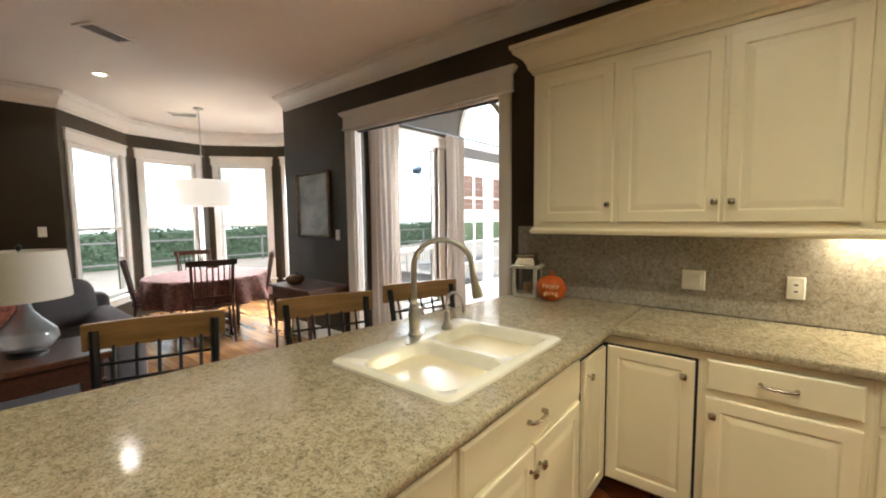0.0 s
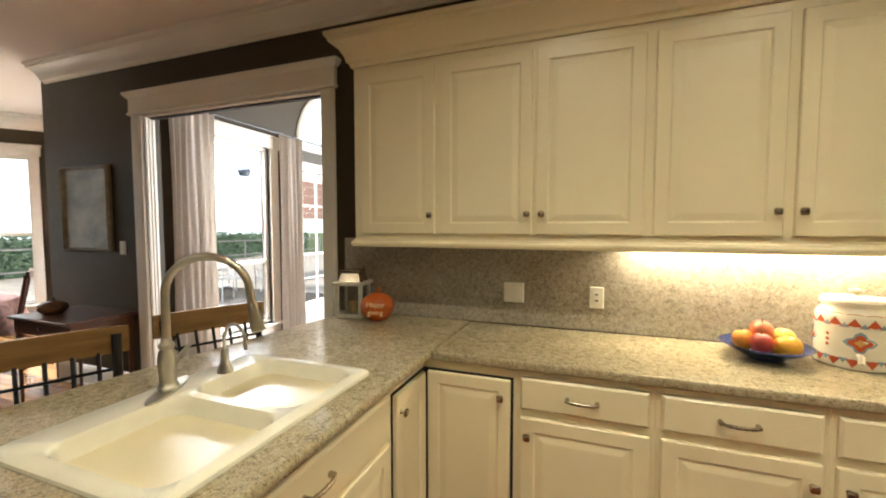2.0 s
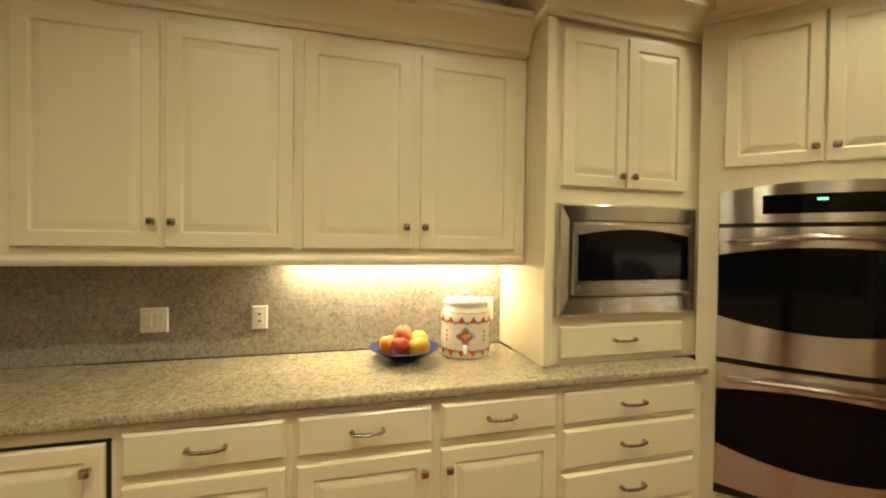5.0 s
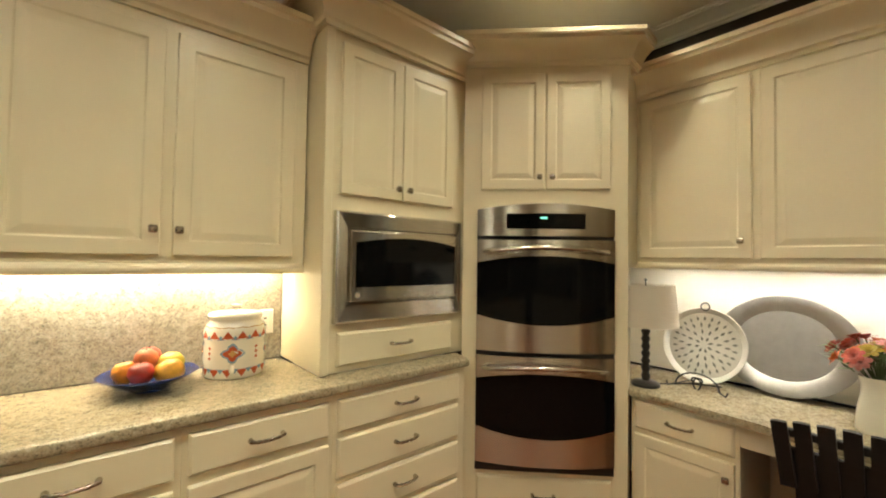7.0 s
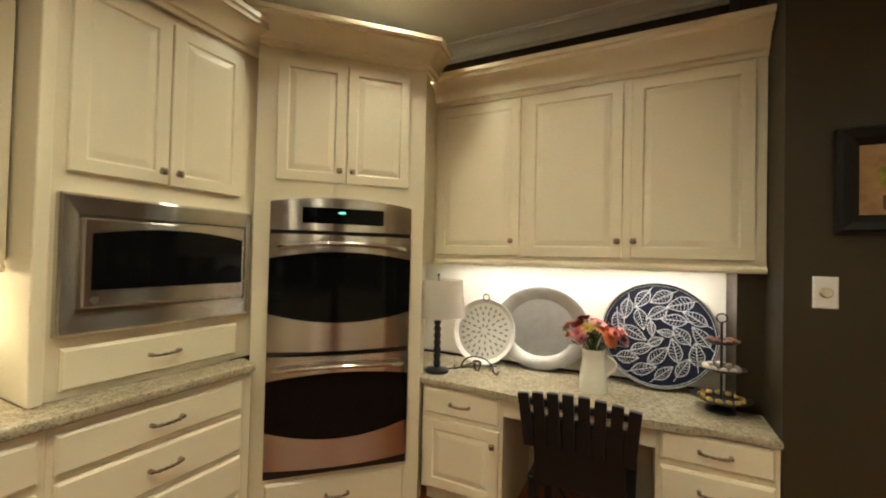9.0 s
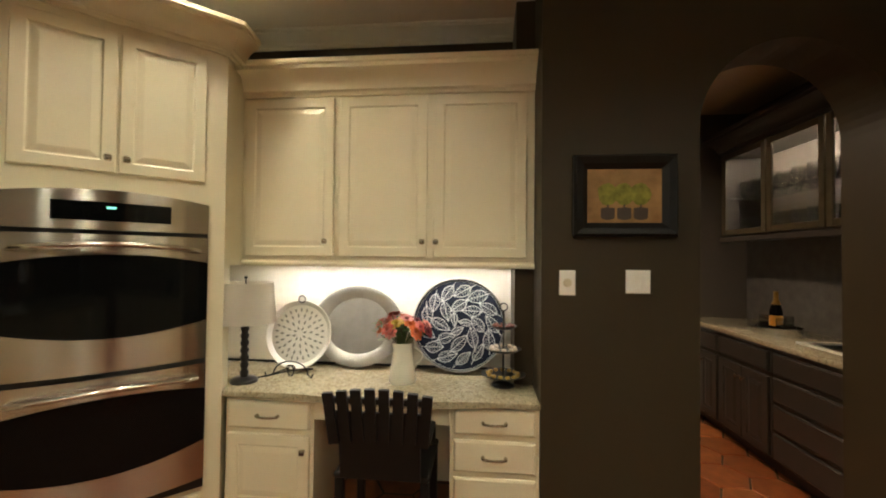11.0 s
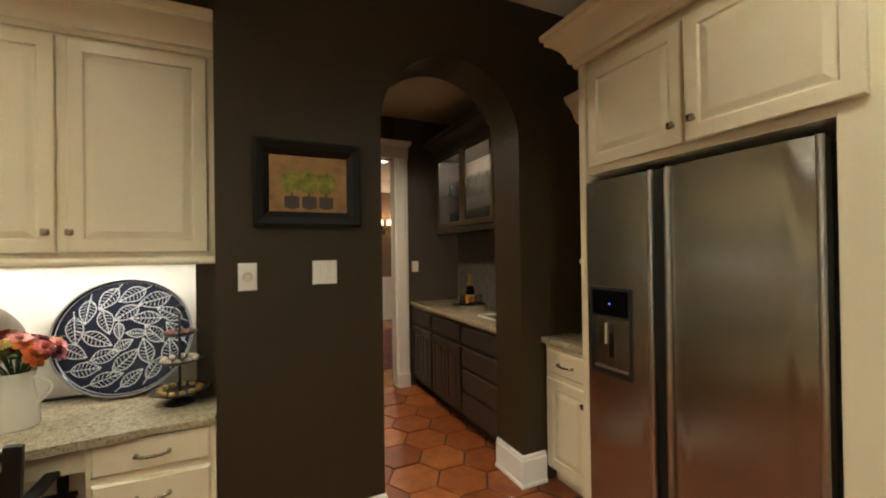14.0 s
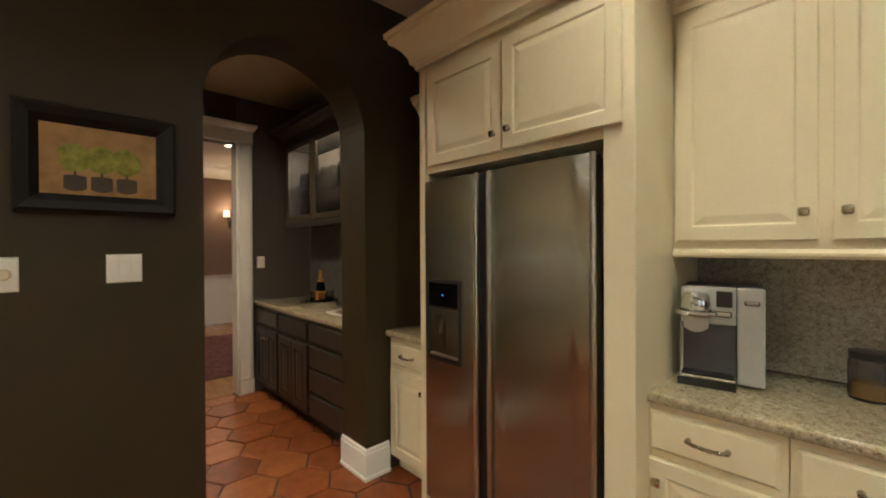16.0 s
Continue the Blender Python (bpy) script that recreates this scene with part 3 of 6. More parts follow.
# outdoors
GRASS = plain("lawn", (0.09, 0.13, 0.04), 0.9, 0, 0.4, 3)
PAVING = plain("pale_paving", (0.55, 0.5, 0.43), 0.8, 0, 0.15, 4)
HEDGE = plain("hedge_leaf", (0.12, 0.19, 0.12), 0.55, 0, 0.35, 30)
solid("ground", B(-400, 60, -300, 300, -0.6, -0.2), GRASS)
solid("pavement_patio", B(-14.9, -1.9, -6, 22, -0.2, -0.16), PAVING)


def brick_porch():
    m, nt, b = surface("red_brick", 0.85)
    br = nt.nodes.new("ShaderNodeTexBrick")
    for k, val in (("Scale", 1.0), ("Mortar Size", 0.008), ("Brick Width", 0.21), ("Row Height", 0.075)):
        br.inputs[k].default_value = val
    br.inputs["Color1"].default_value, br.inputs["Color2"].default_value, br.inputs["Mortar"].default_value = (0.42, 0.25, 0.20, 1), (0.50, 0.32, 0.26, 1), (0.6, 0.56, 0.5, 1)
    tc = nt.nodes.new("ShaderNodeTexCoord")
    mp = nt.nodes.new("ShaderNodeMapping")
    mp.inputs["Rotation"].default_value = (radians(90), 0, radians(90))
    nt.links.new(tc.outputs["Object"], mp.inputs[0])
    nt.links.new(mp.outputs[0], br.inputs["Vector"])
    nt.links.new(br.outputs["Color"], b.inputs["Base Color"])
    t = thing("porch_front", pose(-4.6, 10.4, -0.16), "brick porch header carried on white posts outside", "porch")
    part("header", B(-0.2, 0.2, -2.2, 2.2, 1.85, 3.6, 0.01), m, t, "red brick header")
    for y in (-2.0, 2.0):
        part("post", B(-0.12, 0.12, y - 0.12, y + 0.12, 0.0, 1.85, 0.01), TRIM, t)


brick_porch()
BLUEGREY = plain("blue_grey_enamel", (0.16, 0.22, 0.30), 0.4)
# round blue-grey shape on a wire; its form is assumed
fe = thing("hanging_feeder", pose(SW - 0.30, 4.13, 2.16), "small round blue-grey ornament on a thin wire outside", "bird feeder")
part("dome", lathe([(0.0, 0.08), (0.03, 0.075), (0.068, 0.03), (0.075, 0.0), (0.05, -0.05), (0.0, -0.055)], 20), BLUEGREY, fe, smooth=50)
part("finial", lathe([(0.006, 0.075), (0.014, 0.095), (0.0, 0.115)], 10), BLUEGREY, fe, smooth=50)
part("wire", tube([(0, -0.9, -0.045), (0, 0.0, -0.052), (0, 0.45, -0.045)], 0.005, 5), BLUEGREY, fe)
for y in (-0.9, 0.45):
    part("hook", tube([(0, y, -0.045), (0.06, y, -0.03), (0.159, y, -0.03)], 0.006, 5), BLACK, fe)


def patio_chair(m):
    t = thing("patio_chair", m, "grey metal patio chair on the pale paving", "chair", "patio chairs")
    part("seat", B(-0.24, 0.24, 0.0, 0.46, 0.42, 0.44, 0.006), IRON, t)
    for x in (-0.23, 0.23):
        part("leg", tube([(x, 0.44, 0), (x, 0.42, 0.62), (x, 0.02, 0.64)], 0.014, 6), IRON, t)
        part("back_post", tube([(x, 0.0, 0), (x, 0.0, 0.45), (x, -0.1, 0.92)], 0.014, 6), IRON, t)
    part("top_rail", tube([(-0.23, -0.1, 0.92), (0.0, -0.13, 0.94), (0.23, -0.1, 0.92)], 0.014, 6), IRON, t)
    for k in range(5):
        x = -0.15 + 0.075 * k
        part("bar", tube([(x, 0.0, 0.46), (x, -0.11, 0.93)], 0.008, 5), IRON, t)
    return t


IRON = plain("grey_iron", (0.3, 0.3, 0.3), 0.5)
pc0 = patio_chair(pose(-5.0, 6.6, -0.16, 0, 0, 200))
for x, y, rz in ((-5.9, 7.4, 290), (-6.6, 6.2, 40), (-5.2, 8.0, 240)):
    copy_thing(pc0, pose(x, y, -0.16, 0, 0, rz))
pt_ = thing("patio_table", pose(-5.9, 6.7, -0.16), "round grey metal patio table on the pale paving", "table")
part("tabletop", lathe([(0.0, 0.70), (0.55, 0.70), (0.56, 0.715), (0.55, 0.73), (0.0, 0.73)], 28), IRON, pt_, smooth=40)
part("pedestal", lathe([(0.26, 0.0), (0.24, 0.03), (0.04, 0.06), (0.035, 0.70)], 16), IRON, pt_, smooth=40)
BACKSKY = glow("bright_overcast_haze", (0.84, 0.94, 1.0), 1.5)
solid("backdrop", B(-71, -70, -160, 160, -0.2, 70), BACKSKY)


def hedge(x0, x1, y0, y1, h, seed):
    """A clipped bank of small leaves, thicker towards its faces, with an uneven top."""
    rnd = random.Random(seed)
    verts, faces = [], []
    for _ in range(int(520 * (y1 - y0))):
        y = rnd.uniform(y0, y1)
        top = h * (1 + 0.05 * math.sin(y * 1.7) + 0.04 * math.sin(y * 4.1 + 1))
        p = Vector((x1 - (x1 - x0) * rnd.random() ** 2, y, -0.2 + top * rnd.random() ** 0.7))
        d = Vector((rnd.uniform(-0.4, 1), rnd.uniform(-1, 1), rnd.uniform(-0.5, 1))).normalized()
        u = d.cross(Vector((0.3, 0.2, 1))).normalized()
        w, sz = d.cross(u), rnd.uniform(0.05, 0.10)
        n = len(verts)
        verts += [tuple(p + u * sz), tuple(p + w * sz * 0.55), tuple(p - u * sz), tuple(p - w * sz * 0.55)]
        faces.append((n, n + 1, n + 2, n + 3))
    bm = bmesh.new()
    box(bm, x0 + 0.2, x1 - 0.15, y0, y1, -0.2, -0.2 + h * 0.9)
    me = bpy.data.meshes.new("leaves")
    me.from_pydata(verts, [], faces)
    bm.from_mesh(me)
    bpy.data.meshes.remove(me)
    return bm


solid("hedge", hedge(-16.5, -15.0, -6, 22, 1.35, 3), HEDGE, "clipped green hedge along the garden edge", "hedge", "stuff")
fence = thing("fence", pose(-14.2, 0, -0.2), "low grey metal rail fence in front of the hedge", "fence")
part("rail", B(-0.03, 0.03, -6, 22, 0.95, 1.0), IRON, fence)
part("rail", B(-0.03, 0.03, -6, 22, 0.25, 0.3), IRON, fence)
for k in range(15):
    part("post", B(-0.03, 0.03, -6 + 2 * k - 0.03, -6 + 2 * k + 0.03, 0, 1.02), IRON, fence)
# ---- kitchen: north run ----
FY, UY = 1.985, 2.285   # fronts of the base and wall cabinet frames
CT0, CT1 = 0.874, 0.914


def unit(name, m, label, category="cabinet", group=""):
    return thing(name, m, label, category, group)


U = unit("wall_cabinet", pose(1.0, UY, 0), "cream raised-panel wall cabinets with five doors and a deep crown", "cabinet")
bm = B(0, 2.58, 0, N - UY - 0.004, 1.415, 2.38, 0.002)
part("body", bm, CREAM, U)
part("light_rail", sweep([(0, N - UY - 0.006), (0, 0), (2.575, 0)], [(0, 1.415), (0.0, 1.372), (0.012, 1.372), (0.020, 1.385), (0.020, 1.395), (0.008, 1.405), (0.004, 1.415)][::-1]), CREAM, U)
for (a, b), kx in zip(((0.05, 0.495), (0.53, 1.005), (1.025, 1.50), (1.54, 2.01), (2.05, 2.52)), (0.475, 0.985, 1.055, 1.985, 2.07)):
    cab_door(U, a, b, 1.445, 2.335, 0, knob=(kx, 1.545))
cornice("crown", [(2.58, 0), (0, 0), (0, N - UY - 0.006)], 2.38, 1.05, U)
part("top", B(0, 2.58, 0, N - UY - 0.004, 2.38, 2.40), CREAM, U)


def base_unit(x0, x1, layout, m=None, group="north base cabinets", depth=0.6, label="cream base cabinet with a drawer over a raised-panel door", material=None, knob_side=1, h=0.874):
    t = unit("base_cabinet", m if m is not None else pose(x0, FY, 0), label, "cabinet", group)
    w = x1 - x0
    base_body(t, w, depth, h, material)
    for kind, z0, z1 in layout:
        if kind == "drawer":
            cab_drawer(t, 0.02, w - 0.02, z0, z1, 0, material)
        elif kind == "blank":
            cab_drawer(t, 0.02, w - 0.02, z0, z1, 0, material, False)
        elif kind == "door":
            kx = w - 0.05 if knob_side > 0 else 0.05
            cab_door(t, 0.02, w - 0.02, z0, z1, 0, material, (kx, z1 - 0.075))
        elif kind == "pair":
            cab_door(t, 0.02, w / 2 - 0.004, z0, z1, 0, material, (w / 2 - 0.035, z1 - 0.085))
            cab_door(t, w / 2 + 0.004, w - 0.02, z0, z1, 0, material, (w / 2 + 0.035, z1 - 0.085))
    return t


ONE = [("drawer", 0.70, 0.842), ("door", 0.12, 0.665)]
base_unit(1.99, 2.53, ONE, knob_side=-1)
base_unit(2.53, 3.065, ONE)
base_unit(3.065, 3.605, ONE, knob_side=-1)
base_unit(3.605, 4.335, [("drawer", 0.705, 0.842), ("drawer", 0.51, 0.68), ("drawer", 0.315, 0.485), ("drawer", 0.12, 0.29)], label="cream base cabinet with a stack of four drawers")

# corner unit with an angled two-leaf door
C = unit("corner_cabinet", pose(0, 0, 0), "cream corner cabinet with a two-leaf folding door, dark gap round it", "cabinet")
PX = 1.555
part("body", prism([(PX - 0.6, 1.63), (PX, 1.63), (PX, FY), (1.99, FY), (1.99, 2.59), (PX - 0.6, 2.59)], 0.1, 0.874), CREAM, C)
# black sheet behind the leaves paints the shade of the gap round them
part("gap", prism([(PX, 1.645), (PX + 0.004, 1.645), (PX + 0.004, FY - 0.004), (1.978, FY - 0.004), (1.978, FY), (PX, FY)], 0.105, 0.828), GAP, C)
a = part("leaf", panel_bm(0.385, 0.70, 0.02, 0.055), CREAM, C, m=pose(PX + 0.026, FY - 0.005, 0.118))
fit_knob(a, 0.345, 0.625)
a = part("leaf", panel_bm(0.295, 0.70, 0.02, 0.055), CREAM, C, m=pose(PX + 0.005, 1.652, 0.118, 0, 0, 90))
fit_knob(a, 0.035, 0.625)

# peninsula (facing east)


def pen_unit(y0, y1, layout, label, **k):
    return base_unit(0, y1 - y0, layout, pose(PX, y0, 0, 0, 0, 90), "peninsula base cabinets", 0.62, label, **k)


pen_unit(0.70, 1.63, [("drawer", 0.68, 0.842), ("pair", 0.12, 0.65)], "cream sink cabinet with a false drawer front over two doors")
pen_unit(0.06, 0.70, ONE, "cream base cabinet with a drawer over a raised-panel door")
pen_unit(-0.60, 0.06, ONE, "cream base cabinet with a drawer over a raised-panel door")
pen_unit(-1.20, -0.60, ONE, "cream base cabinet with a drawer over a raised-panel door")
solid("wall_peninsula_back", B(0.90, 0.93, -1.2, N - 0.002, 0, 0.872), BROWN)

# granite worktop with the sink cut out
SX0, SX1, SY0, SY1 = 0.90, 1.455, 0.81, 1.59


def left_edge(y):
    return 0.415 + 0.13 * (y + 0.1)


def worktop():
    bm = bmesh.new()
    # north run, set into the peninsula at the inner corner
    prism([(PX + 0.045, FY - 0.035), (4.37, FY - 0.035), (4.43, 2.12), (3.59, 2.12), (3.59, N - 0.016), (PX + 0.045, N - 0.016)], CT0, CT1, bm, 0.013, 3)
    return bm


W = thing("worktop", pose(0, 0, 0), "speckled beige granite worktop with a rounded edge", "worktop")
part("slab", worktop(), GRANITE, W, smooth=40)
bm = bmesh.new()
prism([(left_edge(-1.3), -1.3), (PX + 0.035, -1.3), (PX + 0.035, SY0), (left_edge(SY0), SY0)], CT0, CT1, bm)
prism([(left_edge(SY0), SY0), (SX0, SY0), (SX0, SY1), (left_edge(SY1), SY1)], CT0, CT1, bm)
prism([(SX1, SY0), (PX + 0.035, SY0), (PX + 0.035, SY1), (SX1, SY1)], CT0, CT1, bm)
prism([(left_edge(SY1), SY1), (PX + 0.035, SY1), (PX + 0.035, FY - 0.035), (PX + 0.044, FY - 0.026), (PX + 0.044, N - 0.016), (left_edge(N), N - 0.016)], CT0, CT1, bm)
part("slab", bm, GRANITE, W)
HALF = [(0, CT0 + 0.0005), (0.006, CT0 + 0.001), (0.011, CT0 + 0.008), (0.0125, CT0 + 0.02), (0.011, CT0 + 0.032), (0.006, CT0 + 0.038), (0, CT1 - 0.0005)]
part("edge", sweep([(PX + 0.035, FY - 0.035), (PX + 0.035, -1.3)][::-1], HALF), GRANITE, W, smooth=60)
part("edge", sweep([(left_edge(-1.3), -1.3), (left_edge(N), N - 0.016)][::-1], HALF), GRANITE, W, smooth=60)
solid("backsplash_north", B(0.72, 3.585, N - 0.015, N - 0.001, CT1 + 0.001, 1.41, 0.002), SPLASH)


def sink_bm():
    bm = bmesh.new()
    x0, x1, y0, y1 = 0.87, 1.49, 0.775, 1.625
    zr = CT1 + 0.016

    def ring(a, b, c, d, z, r, n=5):
        pts = []
        for cx, cy, s in ((b - r, d - r, 0), (a + r, d - r, 1), (a + r, c + r, 2), (b - r, c + r, 3)):
            for k in range(n + 1):
                t = math.pi / 2 * (s + k / n)
                pts.append(bm.verts.new((cx + r * math.cos(t), cy + r * math.sin(t), z)))
        return pts

    def band(p, q):
        for i in range(len(p)):
            bm.faces.new((p[i], p[(i + 1) % len(p)], q[(i + 1) % len(q)], q[i]))

    o1, o2, o3 = ring(x0, x1, y0, y1, CT1 + 0.001, 0.04), ring(x0 + 0.002, x1 - 0.002, y0 + 0.002, y1 - 0.002, CT1 + 0.01, 0.04), ring(x0 + 0.014, x1 - 0.014, y0 + 0.014, y1 - 0.014, zr, 0.035)
    band(o1, o2)
    band(o2, o3)
    holes = []
    for a, b in ((y0 + 0.045, 1.19), (1.225, y1 - 0.045)):
        xa, xb = x0 + 0.13, x1 - 0.045
        h = [ring(xa, xb, a, b, zr, 0.06), ring(xa + 0.008, xb - 0.008, a + 0.008, b - 0.008, zr - 0.012, 0.06), ring(xa + 0.02, xb - 0.02, a + 0.02, b - 0.02, zr - 0.17, 0.06), ring(xa + 0.06, xb - 0.06, a + 0.06, b - 0.06, zr - 0.2, 0.05)]
        for p, q in zip(h, h[1:]):
            band(p, q)
        bm.faces.new(h[-1])
        holes.append(h[0])
    edges = []
    for rg in [o3] + holes:
        for i in range(len(rg)):
            edges.append(bm.edges.get((rg[i], rg[(i + 1) % len(rg)])))
    bmesh.ops.triangle_fill(bm, use_beauty=True, edges=edges)
    return bm


sink = thing("kitchen_sink", pose(0, 0, 0), "white enamelled double-bowl drop-in sink set in the granite", "sink")
part("basin", sink_bm(), PORCELAIN, sink, smooth=50)
for y in (0.985, 1.40):
    part("drain", lathe([(0.04, CT1 - 0.178), (0.04, CT1 - 0.174), (0.03, CT1 - 0.172), (0.0, CT1 - 0.178)], 16), CHROME, sink, m=pose(1.22, y, 0))

# faucet with its deck plate, and a small side tap
FX, FYc = 0.945, 1.20
f = thing("faucet", pose(FX, FYc, CT1 + 0.016, 0, 0, 28), "brushed nickel pull-down faucet with a tall arched spout", "faucet")
part("deck_plate", prism([(0.03 * math.cos(t) , 0.125 * math.sin(t)) for t in [2 * math.pi * i / 28 for i in range(28)]], 0, 0.008, None, 0.003), NICKEL, f, smooth=40)
part("body", lathe([(0.030, 0.006), (0.033, 0.018), (0.025, 0.03), (0.027, 0.07), (0.030, 0.105), (0.026, 0.13), (0.020, 0.145), (0.0245, 0.150), (0.0245, 0.160), (0.017, 0.168), (0.015, 0.18), (0.0, 0.182)], 20), NICKEL, f, smooth=40)
pts = [(0, 0, 0.16), (0, 0, 0.33)] + [(0.135 - 0.135 * math.cos(math.pi * i / 12), 0.0, 0.33 + 0.125 * math.sin(math.pi * i / 12)) for i in range(1, 12)] + [(0.275, 0.0, 0.29)]
part("spout", tube(pts, 0.0135, 12), NICKEL, f, smooth=50)
part("spray_head", lathe([(0.014, 0.0), (0.017, -0.01), (0.017, -0.03), (0.024, -0.075), (0.025, -0.1), (0.018, -0.104), (0.0, -0.104)], 16), NICKEL, f, m=pose(0.275, 0.0, 0.295, 0, -12), smooth=40)
part("lever", tube([(0, 0.02, 0.08), (0.0, 0.05, 0.085), (0.02, 0.12, 0.125)], 0.007, 8, None, [0.014, 0.011, 0.006]), NICKEL, f, smooth=50)
t2 = thing("filter_tap", pose(0.975, 1.40, CT1 + 0.016) @ Matrix.Scale(1.3, 4), "small brushed nickel drinking-water tap beside the faucet", "tap")
part("base", lathe([(0.022, 0), (0.022, 0.008), (0.012, 0.03), (0.010, 0.07), (0.0, 0.072)], 16), NICKEL, t2, smooth=40)
part("spout", tube([(0, 0, 0.06), (0, 0, 0.10)] + [(0.04 - 0.04 * math.cos(math.pi * i / 8), 0, 0.10 + 0.045 * math.sin(math.pi * i / 8)) for i in range(1, 8)] + [(0.081, 0, 0.075)], 0.005, 8), NICKEL, t2, smooth=50)

# ---- tall microwave unit ----
TY = 2.115
T = unit("tall_cabinet", pose(3.60, TY, 0), "cream tall cabinet holding the built-in microwave", "cabinet")
part("body", B(0, 0.92, 0, N - TY - 0.004, CT1 + 0.002, 2.52, 0.003), CREAM, T)
part("side_panel", B(-0.012, 0.03, -0.025, N - TY - 0.004, CT1 + 0.003, 2.52, 0.004), CREAM, T)
cab_door(T, 0.075, 0.415, 1.745, 2.46, 0, knob=(0.385, 1.80), rail=0.055)
cab_door(T, 0.422, 0.765, 1.745, 2.46, 0, knob=(0.452, 1.80), rail=0.055)
cab_drawer(T, 0.075, 0.77, 0.945, 1.10, 0)
cornice("crown", [(0.95, 0), (-0.012, -0.025), (-0.012, N - TY - 0.006)], 2.50, 1.05, T)

mw = thing("microwave", pose(3.65, TY - 0.002, 1.145), "built-in stainless steel microwave with a black glass door", "microwave")
mwW, mwH = 0.77, 0.52
part("trim_frame", loops([(0, mwW, 0, mwH, 0), (0, mwW, 0, mwH, -0.03), (0.01, mwW - 0.01, 0.01, mwH - 0.01, -0.038), (0.055, mwW - 0.03, 0.085, mwH - 0.075, -0.032), (0.06, mwW - 0.035, 0.09, mwH - 0.08, -0.02)]), STEEL, mw)
bm = B(0.068, mwW - 0.043, -0.045, -0.018, 0.098, mwH - 0.088, 0.006)
part("door", bm, STEEL, mw)


def bowed(x0, x1, z0, z1, bow_top, bow_bot, y0, y1, n=14, curve=0.0, span=None):
    """A plate whose upper and lower edges bow in its plane, and whose face may curve outwards."""
    bm = bmesh.new()
    s0, s1 = span or (x0, x1)
    cols = []
    for i in range(n + 1):
        x = x0 + (x1 - x0) * i / n
        k = 1 - (2 * i / n - 1) ** 2
        q = curve * (1 - (2 * (x - s0) / (s1 - s0) - 1) ** 2)
        cols.append([bm.verts.new(p) for p in ((x, y0 - q, z0 + bow_bot * k), (x, y0 - q, z1 + bow_top * k), (x, y1, z1 + bow_top * k), (x, y1, z0 + bow_bot * k))])
    for c, d in zip(cols, cols[1:]):
        for i in range(4):
            bm.faces.new((c[i], c[(i + 1) % 4], d[(i + 1) % 4], d[i]))
    bm.faces.new(cols[0])
    bm.faces.new(cols[-1])
    return bm


part("window", bowed(0.095, mwW - 0.06, 0.165, 0.375, 0.03, 0.0, -0.0475, -0.04), BLACKGLASS, mw)
part("badge", lathe([(0.0, 0), (0.012, 0), (0.012, 0.003), (0.0, 0.003)], 16), NICKEL, mw, m=pose(0.105, -0.0455, 0.128, 90))

# ---- corner double oven ----
O = unit("oven_cabinet", pose(4.43, 2.075, 0, 0, 0, -45), "cream diagonal corner cabinet round the double oven", "cabinet")
ow = 0.92
part("body", prism([(0, 0), (ow, 0), (ow + 0.05, 0.1), (ow - 0.1, 0.4), (0.1, 0.4), (-0.0, 0.03)], 0.0, 2.60), CREAM, O)
cab_door(O, 0.10, 0.455, 1.855, 2.52, 0, knob=(0.425, 1.92), rail=0.055)
cab_door(O, 0.465, 0.82, 1.855, 2.52, 0, knob=(0.495, 1.92), rail=0.055)
cab_drawer(O, 0.09, 0.83, 0.06, 0.245, 0)
cornice("crown", [(ow + 0.09, 0.12), (ow, 0), (0, 0), (-0.05, 0.05)], 2.565, 1.0, O)
part("top", prism([(0, 0), (ow, 0), (ow, 0.4), (0, 0.4)], 2.60, 2.62), CREAM, O)

ov = thing("double_oven", O.matrix_basis @ pose(0.082, -0.002, 0.28), "stainless steel double wall oven with black glass doors", "oven")
oW = 0.756
part("control_panel", bowed(0, oW, 1.305, 1.455, 0.03, 0.0, -0.03, 0, 18, 0.045), STEEL, ov, smooth=30)
part("display", bowed(0.16, 0.59, 1.345, 1.43, 0, 0, -0.032, -0.02, 10, 0.045, (0, oW)), BLACKGLASS, ov, smooth=30)
CLOCK = glow("clock_green", (0.25, 0.9, 0.7), 1.2)
part("clock", B(0.345, 0.38, -0.0782, -0.07, 1.40, 1.41), CLOCK, ov)
for z0, z1 in ((0.665, 1.285), (0.05, 0.64)):
    h = z1 - z0
    d = part("oven_door", bowed(0, oW, z0, z1, 0, 0, -0.035, 0, 18, 0.045), STEEL, ov, smooth=30)
    part("window", bowed(0.0, oW, z0 + 0.20, z1 - 0.13, 0.04, -0.05, -0.0375, -0.03, 18, 0.045, (0, oW)), BLACKGLASS, d, smooth=30)
    hp = [(0.04, -0.04, z1 - 0.07), (0.05, -0.08, z1 - 0.065)] + [(0.05 + (oW - 0.1) * i / 10, -0.085 - 0.05 * math.sin(math.pi * i / 10), z1 - 0.065 + 0.02 * math.sin(math.pi * i / 10)) for i in range(1, 10)] + [(oW - 0.05, -0.08, z1 - 0.065), (oW - 0.04, -0.04, z1 - 0.07)]
    part("handle", tube(hp, 0.012, 10), STEEL, d, smooth=50)
part("vent", B(0, oW, -0.025, 0, 0.64, 0.665), BLACK, ov)
part("base_vent", B(0, oW, -0.025, 0, 0.0, 0.05), BLACK, ov)
part("vent_gap", B(0, oW, -0.02, 0, 1.285, 1.305), BLACK, ov)

